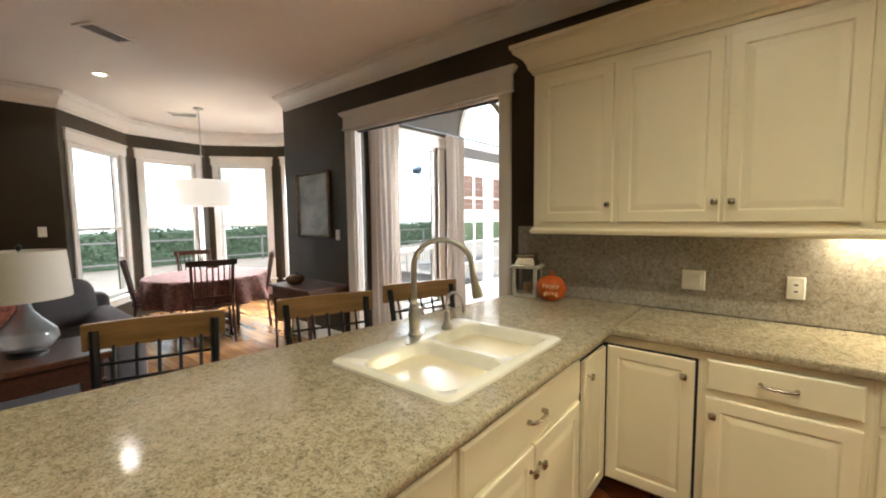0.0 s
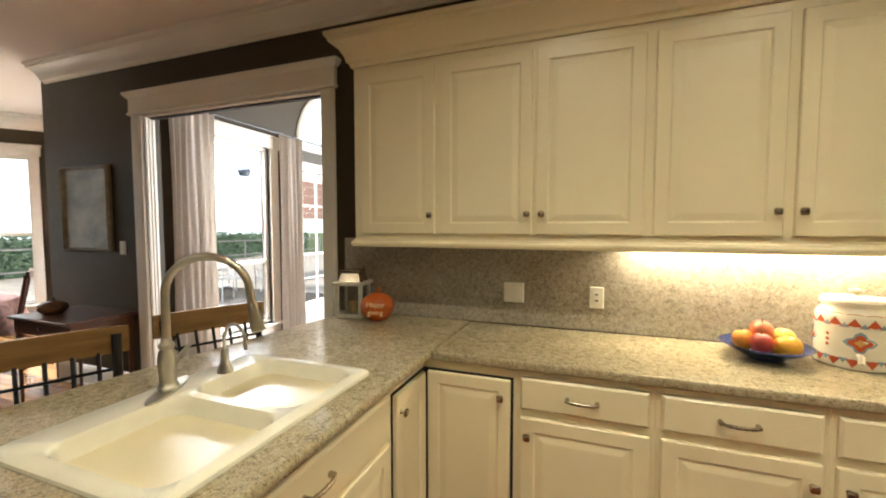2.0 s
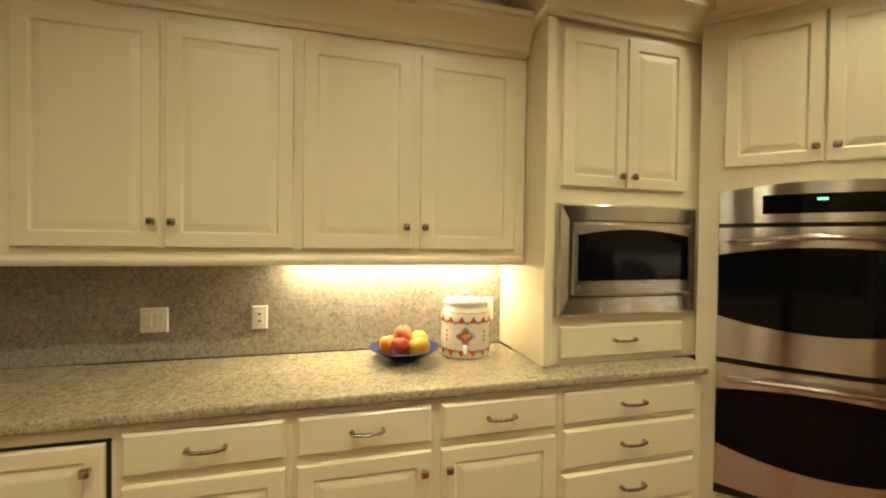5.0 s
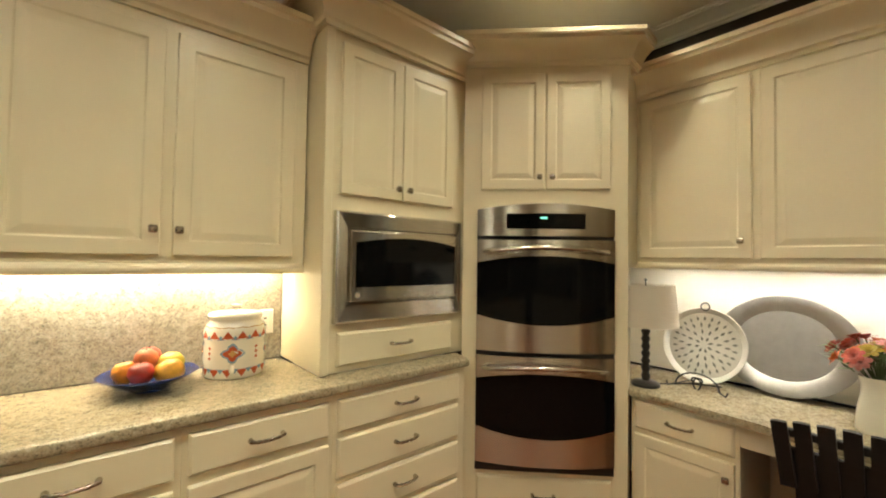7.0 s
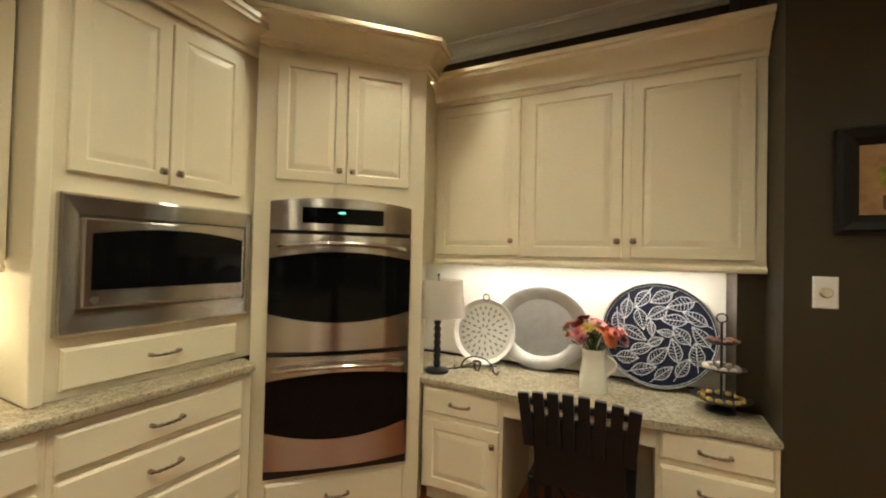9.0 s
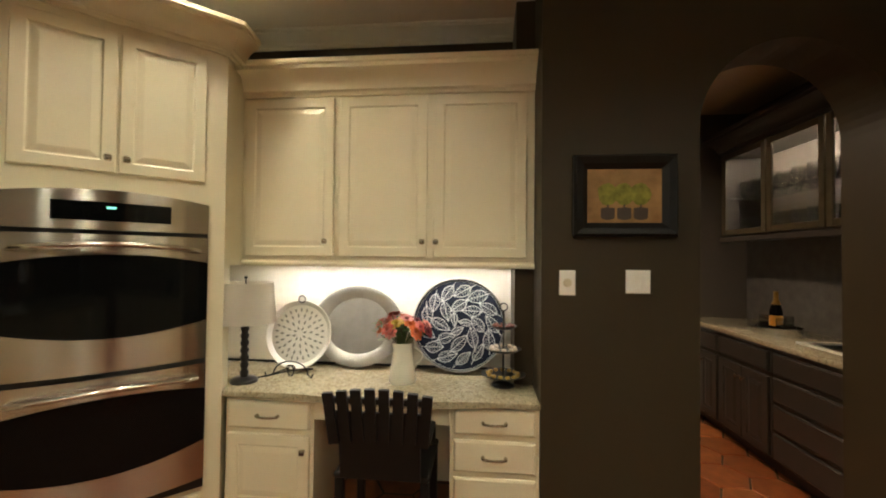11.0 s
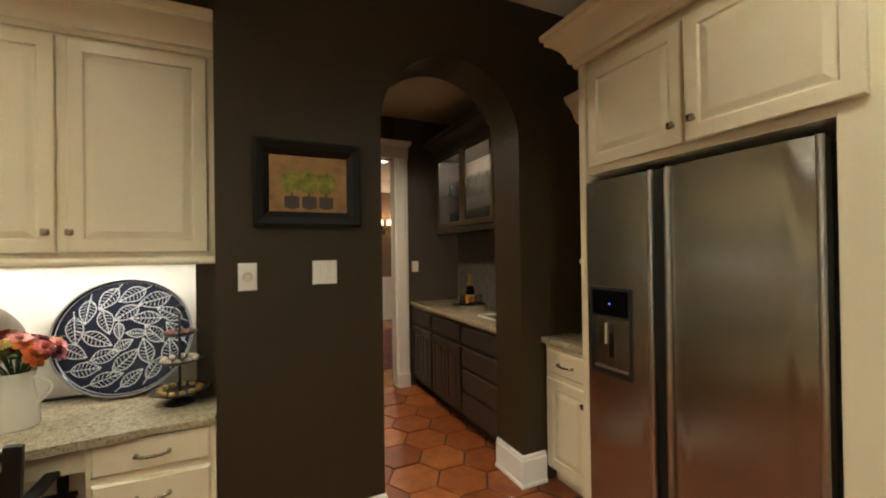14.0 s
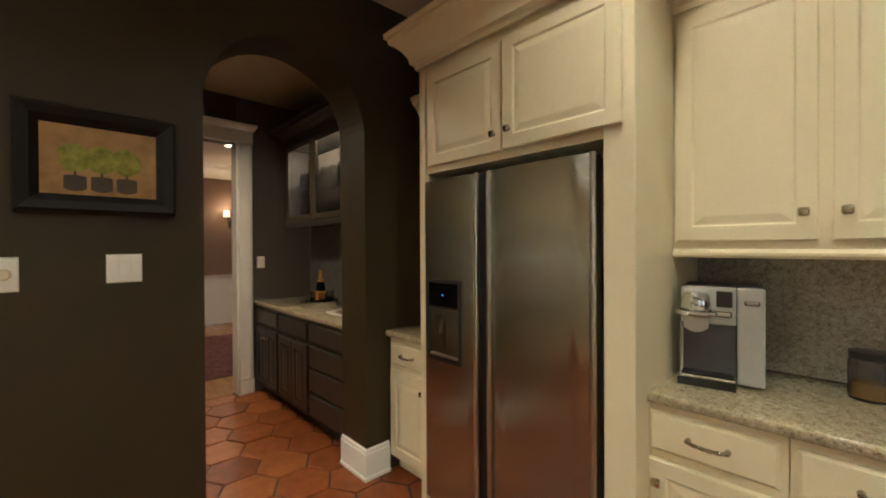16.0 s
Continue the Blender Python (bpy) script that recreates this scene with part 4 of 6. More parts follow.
fq = unit("filler_panel", pose(0, 0, 0), "cream filler panel between the oven cabinet and the desk", "panel")
part("panel", prism([(5.085, 1.435), (5.362, 1.50), (5.362, 1.9), (5.15, 1.9)], 1.418, 2.55), CREAM, fq)
part("panel", prism([(5.12, 1.505), (5.69, 1.90), (5.69, 2.0), (5.15, 1.98)], 0.0, 1.416), CREAM, fq)
fp = unit("filler_panel", pose(0, 0, 0), "cream filler panel between the drawers and the oven cabinet", "panel")
part("panel", prism([(4.337, FY + 0.004), (4.372, FY + 0.004), (4.45, 2.085), (4.45, 2.5), (4.337, 2.5)], 0.0, 0.872), CREAM, fp)

# ---- desk alcove ----
DX = 5.345


def east(y_left, x):
    """Origin of a unit that faces west, its first end at y_left."""
    return pose(x, y_left, 0, 0, 0, -90)


D = unit("desk_wall_cabinet", east(1.52, DX + 0.02), "cream raised-panel wall cabinets with three doors above the desk", "cabinet")
dw_ = 1.52 - AY - 0.004
part("body", B(0, dw_, 0, AB - DX - 0.024, 1.455, 2.48, 0.002), CREAM, D)
part("light_rail", sweep([(0, 0), (dw_, 0)], [(0, 1.455), (0.0, 1.415), (0.012, 1.415), (0.020, 1.425), (0.020, 1.437), (0.008, 1.447), (0.004, 1.455)][::-1]), CREAM, D)
for a, b, k in ((0.045, 0.60, 0.555), (0.635, 1.165, 1.14), (1.205, 1.74, 1.22)):
    cab_door(D, a, b, 1.475, 2.43, 0, knob=(k, 1.566))
cornice("crown", [(dw_, 0), (0.0, 0)], 2.445, 1.2, D, rise=0.88)
part("top", B(0, dw_, 0, AB - DX - 0.024, 2.48, 2.50), CREAM, D)

DT = 0.745
DF = 5.12


def desk_unit(y0, y1, layout, label, **k):
    return base_unit(0, y0 - y1, layout, east(y0, DF), "desk base cabinets", 0.57, label, h=DT - 0.035, **k)


desk_unit(1.42, 0.92, [("drawer", 0.545, 0.69), ("door", 0.12, 0.515)], "cream desk cabinet with a drawer over a raised-panel door")
desk_unit(0.19, AY + 0.004, [("drawer", 0.57, 0.70), ("drawer", 0.38, 0.54), ("drawer", 0.12, 0.35)], "cream desk cabinet with three drawers")
ap = thing("desk_apron", east(0.92, DF), "cream apron above the desk's knee space", "apron")
part("board", B(0, 0.73, 0.0, 0.02, 0.60, DT - 0.035, 0.003), CREAM, ap)
bow = [(DF - 0.03, AY + 0.003), (DF - 0.03, 0.0), (DF - 0.05, 0.15), (DF - 0.075, 0.40), (DF - 0.075, 0.65), (DF - 0.05, 0.9), (DF - 0.03, 1.1), (DF - 0.03, 1.47), (AB - 0.013, 1.895), (AB - 0.003, AY + 0.003)]
dt = thing("worktop", pose(0, 0, 0), "speckled granite desk top with a gently bowed front", "worktop")
part("slab", prism(bow, DT - 0.035, DT, None, 0.011, 3), GRANITE, dt, smooth=40)
solid("trim_alcove_side", B(5.47, AB - 0.001, AY + 0.001, AY + 0.012, DT + 0.001, 1.452), SIDING)
# shade in the crease of wall and desk top, put in as a black strip
solid("trim_alcove_cleat", B(AB - 0.02, AB - 0.001, AY + 0.014, 1.8, DT + 0.001, DT + 0.012), GAP)

# ---- refrigerator wall (facing north) ----


def south(x_left, y):
    return pose(x_left, y, 0, 0, 0, 180)


FR = -2.0
R = unit("fridge_surround", south(4.70, FR - 0.03), "cream refrigerator surround with two doors on top and a crown", "cabinet")
rd = -(S - (FR - 0.03)) - 0.004
part("side_panel", B(0, 0.045, -0.02, rd, 0, 2.45, 0.003), CREAM, R)
part("side_panel", B(1.05, 1.165, -0.02, rd, 0, 2.45, 0.003), CREAM, R)
part("top_box", B(0.045, 1.05, 0.0, rd, 1.85, 2.45), CREAM, R)
cab_door(R, 0.065, 0.575, 1.885, 2.385, 0, knob=(0.535, 1.965))
cab_door(R, 0.595, 1.125, 1.885, 2.385, -0.02, knob=(0.635, 1.965))
cornice("crown", [(1.165, 0.4), (1.165, -0.02), (0, -0.02), (0, 0.4)], 2.43, 1.25, R)
part("top", B(0, 1.165, 0, rd, 2.45, 2.47), CREAM, R)

fz = thing("refrigerator", south(4.645, FR), "stainless steel side-by-side refrigerator with a door dispenser", "refrigerator")
fw = 0.965
part("body", B(0.005, fw - 0.005, 0.075, 0.70, 0.02, 1.79), plain("fridge_grey", (0.08, 0.08, 0.08), 0.5), fz)


def fridge_door(x0, x1, curve=0.012, n=10):
    bm = bmesh.new()
    outline = [(x0, 0.065), (x1, 0.065)] + [(x1 + (x0 - x1) * i / n, -curve * (1 - (2 * i / n - 1) ** 2)) for i in range(n + 1)]
    return prism(outline, 0.09, 1.80, bm, 0.004, 2)


a = part("freezer_door", fridge_door(0.003, 0.392), FRIDGE_STEEL, fz, smooth=30)
b = part("fridge_door", fridge_door(0.450, fw - 0.003), FRIDGE_STEEL, fz, smooth=30)
part("gap", B(0.392, 0.45, 0.012, 0.06, 0.09, 1.80), BLACK, fz)
for d, x in ((a, 0.383), (b, 0.462)):
    part("grip", tube([(x, -0.004, 0.09), (x, -0.01, 0.14), (x, -0.012, 1.0), (x, -0.01, 1.75), (x, -0.004, 1.80)], 0.012, 10), NICKEL, d, smooth=50)
part("edge_trim", tube([(fw - 0.004, 0.0, 0.09), (fw - 0.004, 0.0, 1.80)], 0.012, 8), NICKEL, b, smooth=50)
part("kick_plate", B(0.01, fw - 0.01, 0.03, 0.06, 0.0, 0.085), BLACK, fz)
ds = part("dispenser", loops([(0.035, 0.285, 0.85, 1.275, -0.002), (0.035, 0.285, 0.85, 1.275, -0.016), (0.045, 0.275, 0.86, 1.265, -0.018), (0.05, 0.27, 0.875, 1.13, -0.018), (0.06, 0.26, 0.885, 1.12, 0.03)]), BLACK, a)
part("control_plate", B(0.052, 0.268, -0.0215, -0.017, 1.14, 1.26, 0.002), BLACKGLASS, ds)
part("paddle", B(0.14, 0.185, -0.012, 0.0, 0.93, 1.06, 0.006), CHROME, ds, m=pose(0, 0, 0))
part("nozzle", tube([(0.13, -0.005, 1.10), (0.13, -0.008, 1.0)], 0.016), CHROME, ds)
part("tray", B(0.062, 0.258, -0.02, 0.03, 0.878, 0.888), NICKEL, ds)
part("light", B(0.157, 0.163, -0.0225, -0.021, 1.195, 1.20), glow("blue_light", (0.1, 0.25, 1.0), 3.0), ds)

# narrow cabinets between the refrigerator and the arch
base_unit(0, 0.40, [("drawer", 0.70, 0.842), ("door", 0.12, 0.665)], south(E - 0.012, -2.10), "south base cabinets", 0.6, knob_side=1)
wt = thing("worktop", pose(0, 0, 0), "short speckled granite worktop beside the arch", "worktop")
part("slab", B(4.705, E - 0.004, S + 0.004, -2.062, CT0, CT1, 0.012, 3), GRANITE, wt, smooth=40)
n_ = unit("wall_cabinet", south(E - 0.02, -2.40), "narrow cream wall cabinet beside the arch", "cabinet")
part("body", B(0, 0.39, 0, 0.35, 1.40, 2.32, 0.002), CREAM, n_)
part("light_rail", B(-0.012, 0.39, -0.018, 0.02, 1.365, 1.40, 0.006), CREAM, n_)
cab_door(n_, 0.03, 0.37, 1.43, 2.28, 0, knob=(0.06, 1.53))
cornice("crown", [(0.385, -0.0), (0, 0), (0, 0.34)], 2.30, 1.0, n_)

# coffee counter
for x in (3.555, 3.138, 2.721, 2.304, 1.887, 1.47):
    base_unit(0, 0.415, ONE, south(x, -2.15), "south base cabinets", 0.6, knob_side=-1)
wt = thing("worktop", pose(0, 0, 0), "speckled granite worktop under the coffee maker", "worktop")
part("slab", B(0.80, 3.60, S + 0.018, -2.115, CT0, CT1, 0.012, 3), GRANITE, wt, smooth=40)
solid("backsplash_south", B(0.9, 3.534, S + 0.001, S + 0.016, CT1 + 0.001, 1.40, 0.002), SPLASH)
V = unit("wall_cabinet", south(3.532, -2.41), "cream raised-panel wall cabinets above the coffee counter", "cabinet")
part("body", B(0, 2.33, 0, -2.41 - S - 0.004, 1.435, 2.45, 0.002), CREAM, V)
part("light_rail", sweep([(0, 0), (2.33, 0)], [(0, 1.435), (0.0, 1.40), (0.012, 1.40), (0.020, 1.41), (0.020, 1.42), (0.008, 1.43), (0.004, 1.435)][::-1]), CREAM, V)
for k in range(5):
    a = 0.012 + k * 0.465
    cab_door(V, a, a + 0.43, 1.465, 2.375, 0, knob=(a + (0.395 if k % 2 == 0 else 0.035), 1.56))
cornice("crown", [(2.33, 0), (0, 0)], 2.40, 1.2, V)
# ---- lights ----


def can_light(x, y, z, watts, color, group="recessed lights", ring=TRIM, spread=145):
    t = thing("recessed_light", pose(x, y, z), "round white recessed ceiling light, switched on", "ceiling light", group)
    part("trim_ring", lathe([(0.055, 0.0), (0.085, -0.002), (0.088, -0.008), (0.075, -0.012), (0.055, -0.006)], 24), ring, t)
    part("bulb", lathe([(0.0, -0.002), (0.054, -0.002), (0.054, -0.004), (0.0, -0.004)], 20), BULB, t)
    sp = lamp("can_lamp", "AREA", pose(x, y, z - 0.02), watts, color, 0.10)
    sp.data.spread = radians(spread)


for x, y, k in ((2.1, 0.9, 1.05), (3.3, 0.9, 1.15), (4.2, 0.45, 0.5), (4.78, 1.46, 0.58), (2.5, -1.2, 0.85), (3.3, -1.5, 0.6)):
    can_light(x, y, CEIL, CAN_W * k, WARM)
can_light(-3.22, 0.94, CEIL, CAN_W * 0.5, NEUTRAL)
can_light(0.2, -1.2, CEIL, CAN_W, WARM)
# unseen fitting, added out of view to brighten the pantry
can_light(6.2, -0.8, 2.92, 34.0, (1, 0.8, 0.55))
can_light(9.65, -2.41, CEIL, 22.0, (1, 0.80, 0.58))


def strip_light(x0, x1, y0, y1, z, watts, color):
    t = thing("under_cabinet_light", pose((x0 + x1) / 2, (y0 + y1) / 2, z), "slim warm strip light under the wall cabinets", "strip light")
    part("housing", B(-(x1 - x0) / 2, (x1 - x0) / 2, -(y1 - y0) / 2, (y1 - y0) / 2, -0.006, 0.012, 0.002), PLASTIC, t)
    part("diffuser", B(-(x1 - x0) / 2 + 0.01, (x1 - x0) / 2 - 0.01, -(y1 - y0) / 2 + 0.004, (y1 - y0) / 2 - 0.004, -0.010, -0.0062), STRIP, t)
    lamp("strip_lamp", "AREA", pose((x0 + x1) / 2, (y0 + y1) / 2, z - 0.014), watts, color, x1 - x0 - 0.03, y1 - y0)


strip_light(2.45, 3.55, 2.50, 2.545, 1.402, STRIP_W, (1.0, 0.88, 0.60))
strip_light(5.49, 5.535, -0.15, 1.45, 1.441, STRIP_W * 0.65, (1.0, 0.95, 0.84))
# unseen area lamps above the window heads, added to strengthen the daylight indoors
for i, (p, q) in enumerate(zip(BAY, BAY[1:])):
    P, Q = Vector(p), Vector(q)
    d = (Q - P).normalized()
    c = (P + Q) / 2 + Vector((-d.y, d.x)) * 0.75
    lamp("window_daylight", "AREA", look((c.x, c.y, 3.15), (c.x + d.y * 1.2, c.y - d.x * 1.2, 1.6)), 880, (0.88, 0.94, 1.0), 1.0, 1.0)
lamp("window_daylight", "AREA", look((SW - 0.8, 3.8, 3.3), (SW + 0.6, 3.8, 1.2)), 320, (0.86, 0.93, 1.0), 0.9, 1.0)
# unseen lamp in the north opening, added to brighten the sunroom
lamp("window_daylight", "AREA", look((2.0, 7.7, 1.8), (1.0, 4.0, 1.5)), 700, (0.90, 0.95, 1.0), 3.6, 2.4)
# ---- small fittings on the walls ----


def plate(name, m, w, h, label, rockers=1, kind="rocker", category="light switch"):
    t = thing(name, m, label, category)
    part("plate", loops([(-w / 2, w / 2, -h / 2, h / 2, 0), (-w / 2, w / 2, -h / 2, h / 2, -0.003), (-w / 2 + 0.005, w / 2 - 0.005, -h / 2 + 0.005, h / 2 - 0.005, -0.007)]), PLASTIC, t)
    if kind == "rocker":
        for k in range(rockers):
            x = (k - (rockers - 1) / 2) * 0.046 * (0.8 if rockers > 2 else 1)
            part("rocker", B(x - 0.0165, x + 0.0165, -0.011, -0.006, -0.033, 0.033, 0.002), PLASTIC, t)
    elif kind == "outlet":
        part("socket", B(-0.0165, 0.0165, -0.0095, -0.006, -0.033, 0.033, 0.002), PLASTIC, t)
        for z in (-0.017, 0.017):
            part("slots", B(-0.008, 0.008, -0.0100, -0.009, z - 0.004, z + 0.004), GREYFAB, t)
    else:
        part("dial", lathe([(0.022, 0), (0.020, 0.014), (0.016, 0.018), (0.0, 0.018)], 20), plain("ivory_dial", (0.62, 0.55, 0.38), 0.4), t, m=pose(0, -0.006, 0, 90), smooth=40)
    return t


SPF = N - 0.0155
plate("light_switch", pose(1.868, SPF, 1.103), 0.117, 0.116, "white double rocker switch plate on the granite splashback", 2)
plate("power_outlet", pose(2.318, SPF, 1.10), 0.074, 0.116, "white power outlet on the granite splashback", 1, "outlet", "outlet")
plate("power_outlet", pose(3.50, SPF, 1.11), 0.085, 0.125, "white power outlet behind the ceramic jar", 1, "outlet", "outlet")
plate("light_switch", pose(-1.555, N - 0.001, 1.30), 0.075, 0.116, "white switch plate on the dark wall", 1)
plate("dimmer_switch", pose(E - 0.001, -0.40, 1.355, 0, 0, -90), 0.079, 0.127, "white plate with an ivory dimmer dial", 1, "dial")
plate("light_switch", pose(E - 0.001, -0.745, 1.365, 0, 0, -90), 0.118, 0.117, "white switch plate with three rockers on the brown wall", 3)
plate("light_switch", pose(-4.279, 0.52, 1.37, 0, 0, 90), 0.075, 0.116, "white switch plate on the dark wall", 1)


def framed(name, m, w, h, frame_mat, art, label, border=0.06, mat_w=0.0, depth=0.03):
    t = thing(name, m, label, "picture")
    part("frame", loops([(-w / 2, w / 2, -h / 2, h / 2, 0), (-w / 2, w / 2, -h / 2, h / 2, -depth * 0.6), (-w / 2 + 0.012, w / 2 - 0.012, -h / 2 + 0.012, h / 2 - 0.012, -depth), (-w / 2 + border * 0.6, w / 2 - border * 0.6, -h / 2 + border * 0.6, h / 2 - border * 0.6, -depth * 0.75), (-w / 2 + border, w / 2 - border, -h / 2 + border, h / 2 - border, -0.008)]), frame_mat, t)
    part("canvas", B(-w / 2 + border - 0.002, w / 2 - border + 0.002, -0.0105, -0.006, -h / 2 + border - 0.002, h / 2 - border + 0.002), art, t)
    return t


ART1, nt_, b_ = surface("misty_painting", 0.5)
nt_.links.new(ramp(nt_, noise_tex(nt_, coords(nt_, (1, 1, 1.6)), 3.0, 5), [(0.3, (0.17, 0.21, 0.23)), (0.55, (0.36, 0.40, 0.40)), (0.75, (0.52, 0.52, 0.46))]), b_.inputs["Base Color"])
PARCH = plain("parchment", (0.34, 0.20, 0.085), 0.14, 0, 0.3, 9)
ARTG = plain("leaf_green_paint", (0.24, 0.24, 0.045), 0.16, 0, 0.4, 30)
POT = plain("umber_paint", (0.05, 0.03, 0.02), 0.5)
SILVERLEAF = plain("silvered_frame", (0.35, 0.32, 0.26), 0.35, 0.8, 0.2)
framed("picture", pose(-2.0, N - 0.001, 1.645), 0.66, 0.76, SILVERLEAF, ART1, "misty grey landscape painting in a thin silvered frame", 0.03, 0, 0.045)
pc = framed("picture", pose(E - 0.001, -0.675, 1.795, 0, 0, -90), 0.50, 0.41, BLACKWOOD, PARCH, "print of three potted topiary trees in a black frame", 0.072, 0, 0.045)
for k in (-1, 0, 1):
    bm = bmesh.new()
    bmesh.ops.create_icosphere(bm, subdivisions=2, radius=0.046, matrix=Matrix.Translation((k * 0.08, -0.0112, 0.008)) @ Matrix.Diagonal((1.12, 0.02, 1.25, 1)))
    for v in bm.verts:
        v.co.x += 0.005 * math.sin(v.co.z * 300)
    part("painted_crown", bm, ARTG, pc)
    part("painted_trunk", B(k * 0.08 - 0.004, k * 0.08 + 0.004, -0.0115, -0.0105, -0.07, -0.01), POT, pc)
    part("painted_pot", bowed(k * 0.08 - 0.034, k * 0.08 + 0.034, -0.112, -0.062, 0.004, -0.01, -0.0118, -0.0105, 6), POT, pc)


def vent(x, y, z, w, d, rz):
    t = thing("ceiling_vent", pose(x, y, z, 0, 0, rz), "white louvred ceiling vent", "vent", "ceiling vents")
    bm = bmesh.new()
    for a in ((-w / 2, w / 2, -d / 2, -d / 2 + 0.03), (-w / 2, w / 2, d / 2 - 0.03, d / 2), (-w / 2, -w / 2 + 0.03, -d / 2 + 0.03, d / 2 - 0.03), (w / 2 - 0.03, w / 2, -d / 2 + 0.03, d / 2 - 0.03)):
        box(bm, a[0], a[1], a[2], a[3], -0.012, 0.0, 0.003)
    part("frame", bm, TRIM, t)
    # grey sheet whose colour gives the shade seen between the slats
    part("backing", B(-w / 2 + 0.03, w / 2 - 0.03, -d / 2 + 0.03, d / 2 - 0.03, -0.003, 0), plain("slat_gap_shade_grey", (0.16, 0.15, 0.14), 0.7), t)
    n = 6
    for k in range(n):
        yy = -d / 2 + 0.03 + (d - 0.06) * (k + 0.5) / n
        part("slat", B(-w / 2 + 0.03, w / 2 - 0.03, -0.010, 0.010, -0.0008, 0.0008), TRIM, t, m=pose(0, yy, -0.009, 24))


vent(-2.01, 0.757, CEIL, 0.36, 0.20, 116)
vent(-4.41, 2.09, CEIL, 0.36, 0.21, 60)

# ---- on the counters ----
ORANGE = plain("glazed_orange_ceramic", (0.42, 0.085, 0.018), 0.22, 0, 0.3, 12)
pk = thing("ceramic_pumpkin", pose(1.075, 2.40, CT1) @ Matrix.Scale(0.88, 4), "glazed orange ceramic pumpkin with a pale inscription", "pumpkin")
bm = bmesh.new()
n, rows = 48, 14
rings = []
for j in range(rows + 1):
    a = math.pi * j / rows
    rings.append([bm.verts.new(((0.118 * math.sin(a) * (1 - 0.06 * abs(math.sin(5 * t)) ** 0.5 * 1.0) + 0.001) * math.cos(t), (0.118 * math.sin(a) * (1 - 0.06 * abs(math.sin(5 * t)) ** 0.5) + 0.001) * math.sin(t), 0.104 - 0.104 * math.cos(a) * (0.9 if j > rows / 2 else 1))) for t in [2 * math.pi * i / n for i in range(n)]])
for p, q in zip(rings, rings[1:]):
    for i in range(n):
        bm.faces.new((p[i], p[(i + 1) % n], q[(i + 1) % n], q[i]))
part("shell", bm, ORANGE, pk, smooth=60)
part("stem", tube([(0, 0, 0.185), (0.004, 0, 0.212), (0.014, 0.004, 0.23)], 0.012, 8, None, [0.016, 0.011, 0.012]), ORANGE, pk, smooth=60)


def text_part(body, size, m, material, parent, depth=0.002, name="lettering"):
    cu = bpy.data.curves.new(name, "FONT")
    cu.body, cu.size, cu.extrude, cu.align_x = body, size, depth, "CENTER"
    tmp = new(name + "_tmp", cu)
    me = bpy.data.meshes.new_from_object(tmp.evaluated_get(bpy.context.evaluated_depsgraph_get()))
    bpy.data.objects.remove(tmp)
    me.materials.append(material)
    ob = new(name, me)
    ob.parent, ob.matrix_basis = parent, m
    return ob


PALEGLAZE = plain("pale_glaze", (0.75, 0.52, 0.25), 0.3)
text_part("Happy", 0.046, pose(0.045, -0.112, 0.118, 80, 0, 22), PALEGLAZE, pk, 0.004)
text_part("giving", 0.046, pose(0.045, -0.113, 0.066, 95, 0, 22), PALEGLAZE, pk, 0.004)

WASHED = plain("whitewashed_wood", (0.50, 0.46, 0.38), 0.6, 0, 0.25, 30)
ln_ = thing("candle_lantern", pose(0.86, 2.47, CT1, 0, 0, 12) @ Matrix.Diagonal((1, 1, 1.2, 1)), "whitewashed wooden candle lantern with glass sides", "lantern")
bm = B(-0.085, 0.085, -0.085, 0.085, 0, 0.02, 0.004)
part("base", bm, WASHED, ln_)
for sx in (-1, 1):
    for sy in (-1, 1):
        part("post", B(sx * 0.075 - 0.011, sx * 0.075 + 0.011, sy * 0.075 - 0.011, sy * 0.075 + 0.011, 0.02, 0.17, 0.002), WASHED, ln_)
for sy in (-1, 1):
    part("pane", B(-0.064, 0.064, sy * 0.075 - 0.001, sy * 0.075 + 0.001, 0.022, 0.168), GLASS, ln_)
    part("pane", B(sy * 0.075 - 0.001, sy * 0.075 + 0.001, -0.064, 0.064, 0.022, 0.168), GLASS, ln_)
part("eave", B(-0.1, 0.1, -0.1, 0.1, 0.17, 0.188, 0.004), WASHED, ln_)
bm = bmesh.new()
lo = [bm.verts.new((x, y, 0.188)) for x, y in ((-0.075, -0.075), (0.075, -0.075), (0.075, 0.075), (-0.075, 0.075))]
hi = [bm.verts.new((x, y, 0.235)) for x, y in ((-0.055, -0.055), (0.055, -0.055), (0.055, 0.055), (-0.055, 0.055))]
for i in range(4):
    bm.faces.new((lo[i], lo[(i + 1) % 4], hi[(i + 1) % 4], hi[i]))
bm.faces.new(hi)
part("roof", bm, PEWTER, ln_, "grey metal roof")
part("cap", B(-0.065, 0.065, -0.065, 0.065, 0.235, 0.25, 0.004), PEWTER, ln_)
part("candle", lathe([(0.028, 0.02), (0.028, 0.075), (0.02, 0.08), (0.0, 0.078)], 16), PALEGLAZE, ln_, smooth=40)

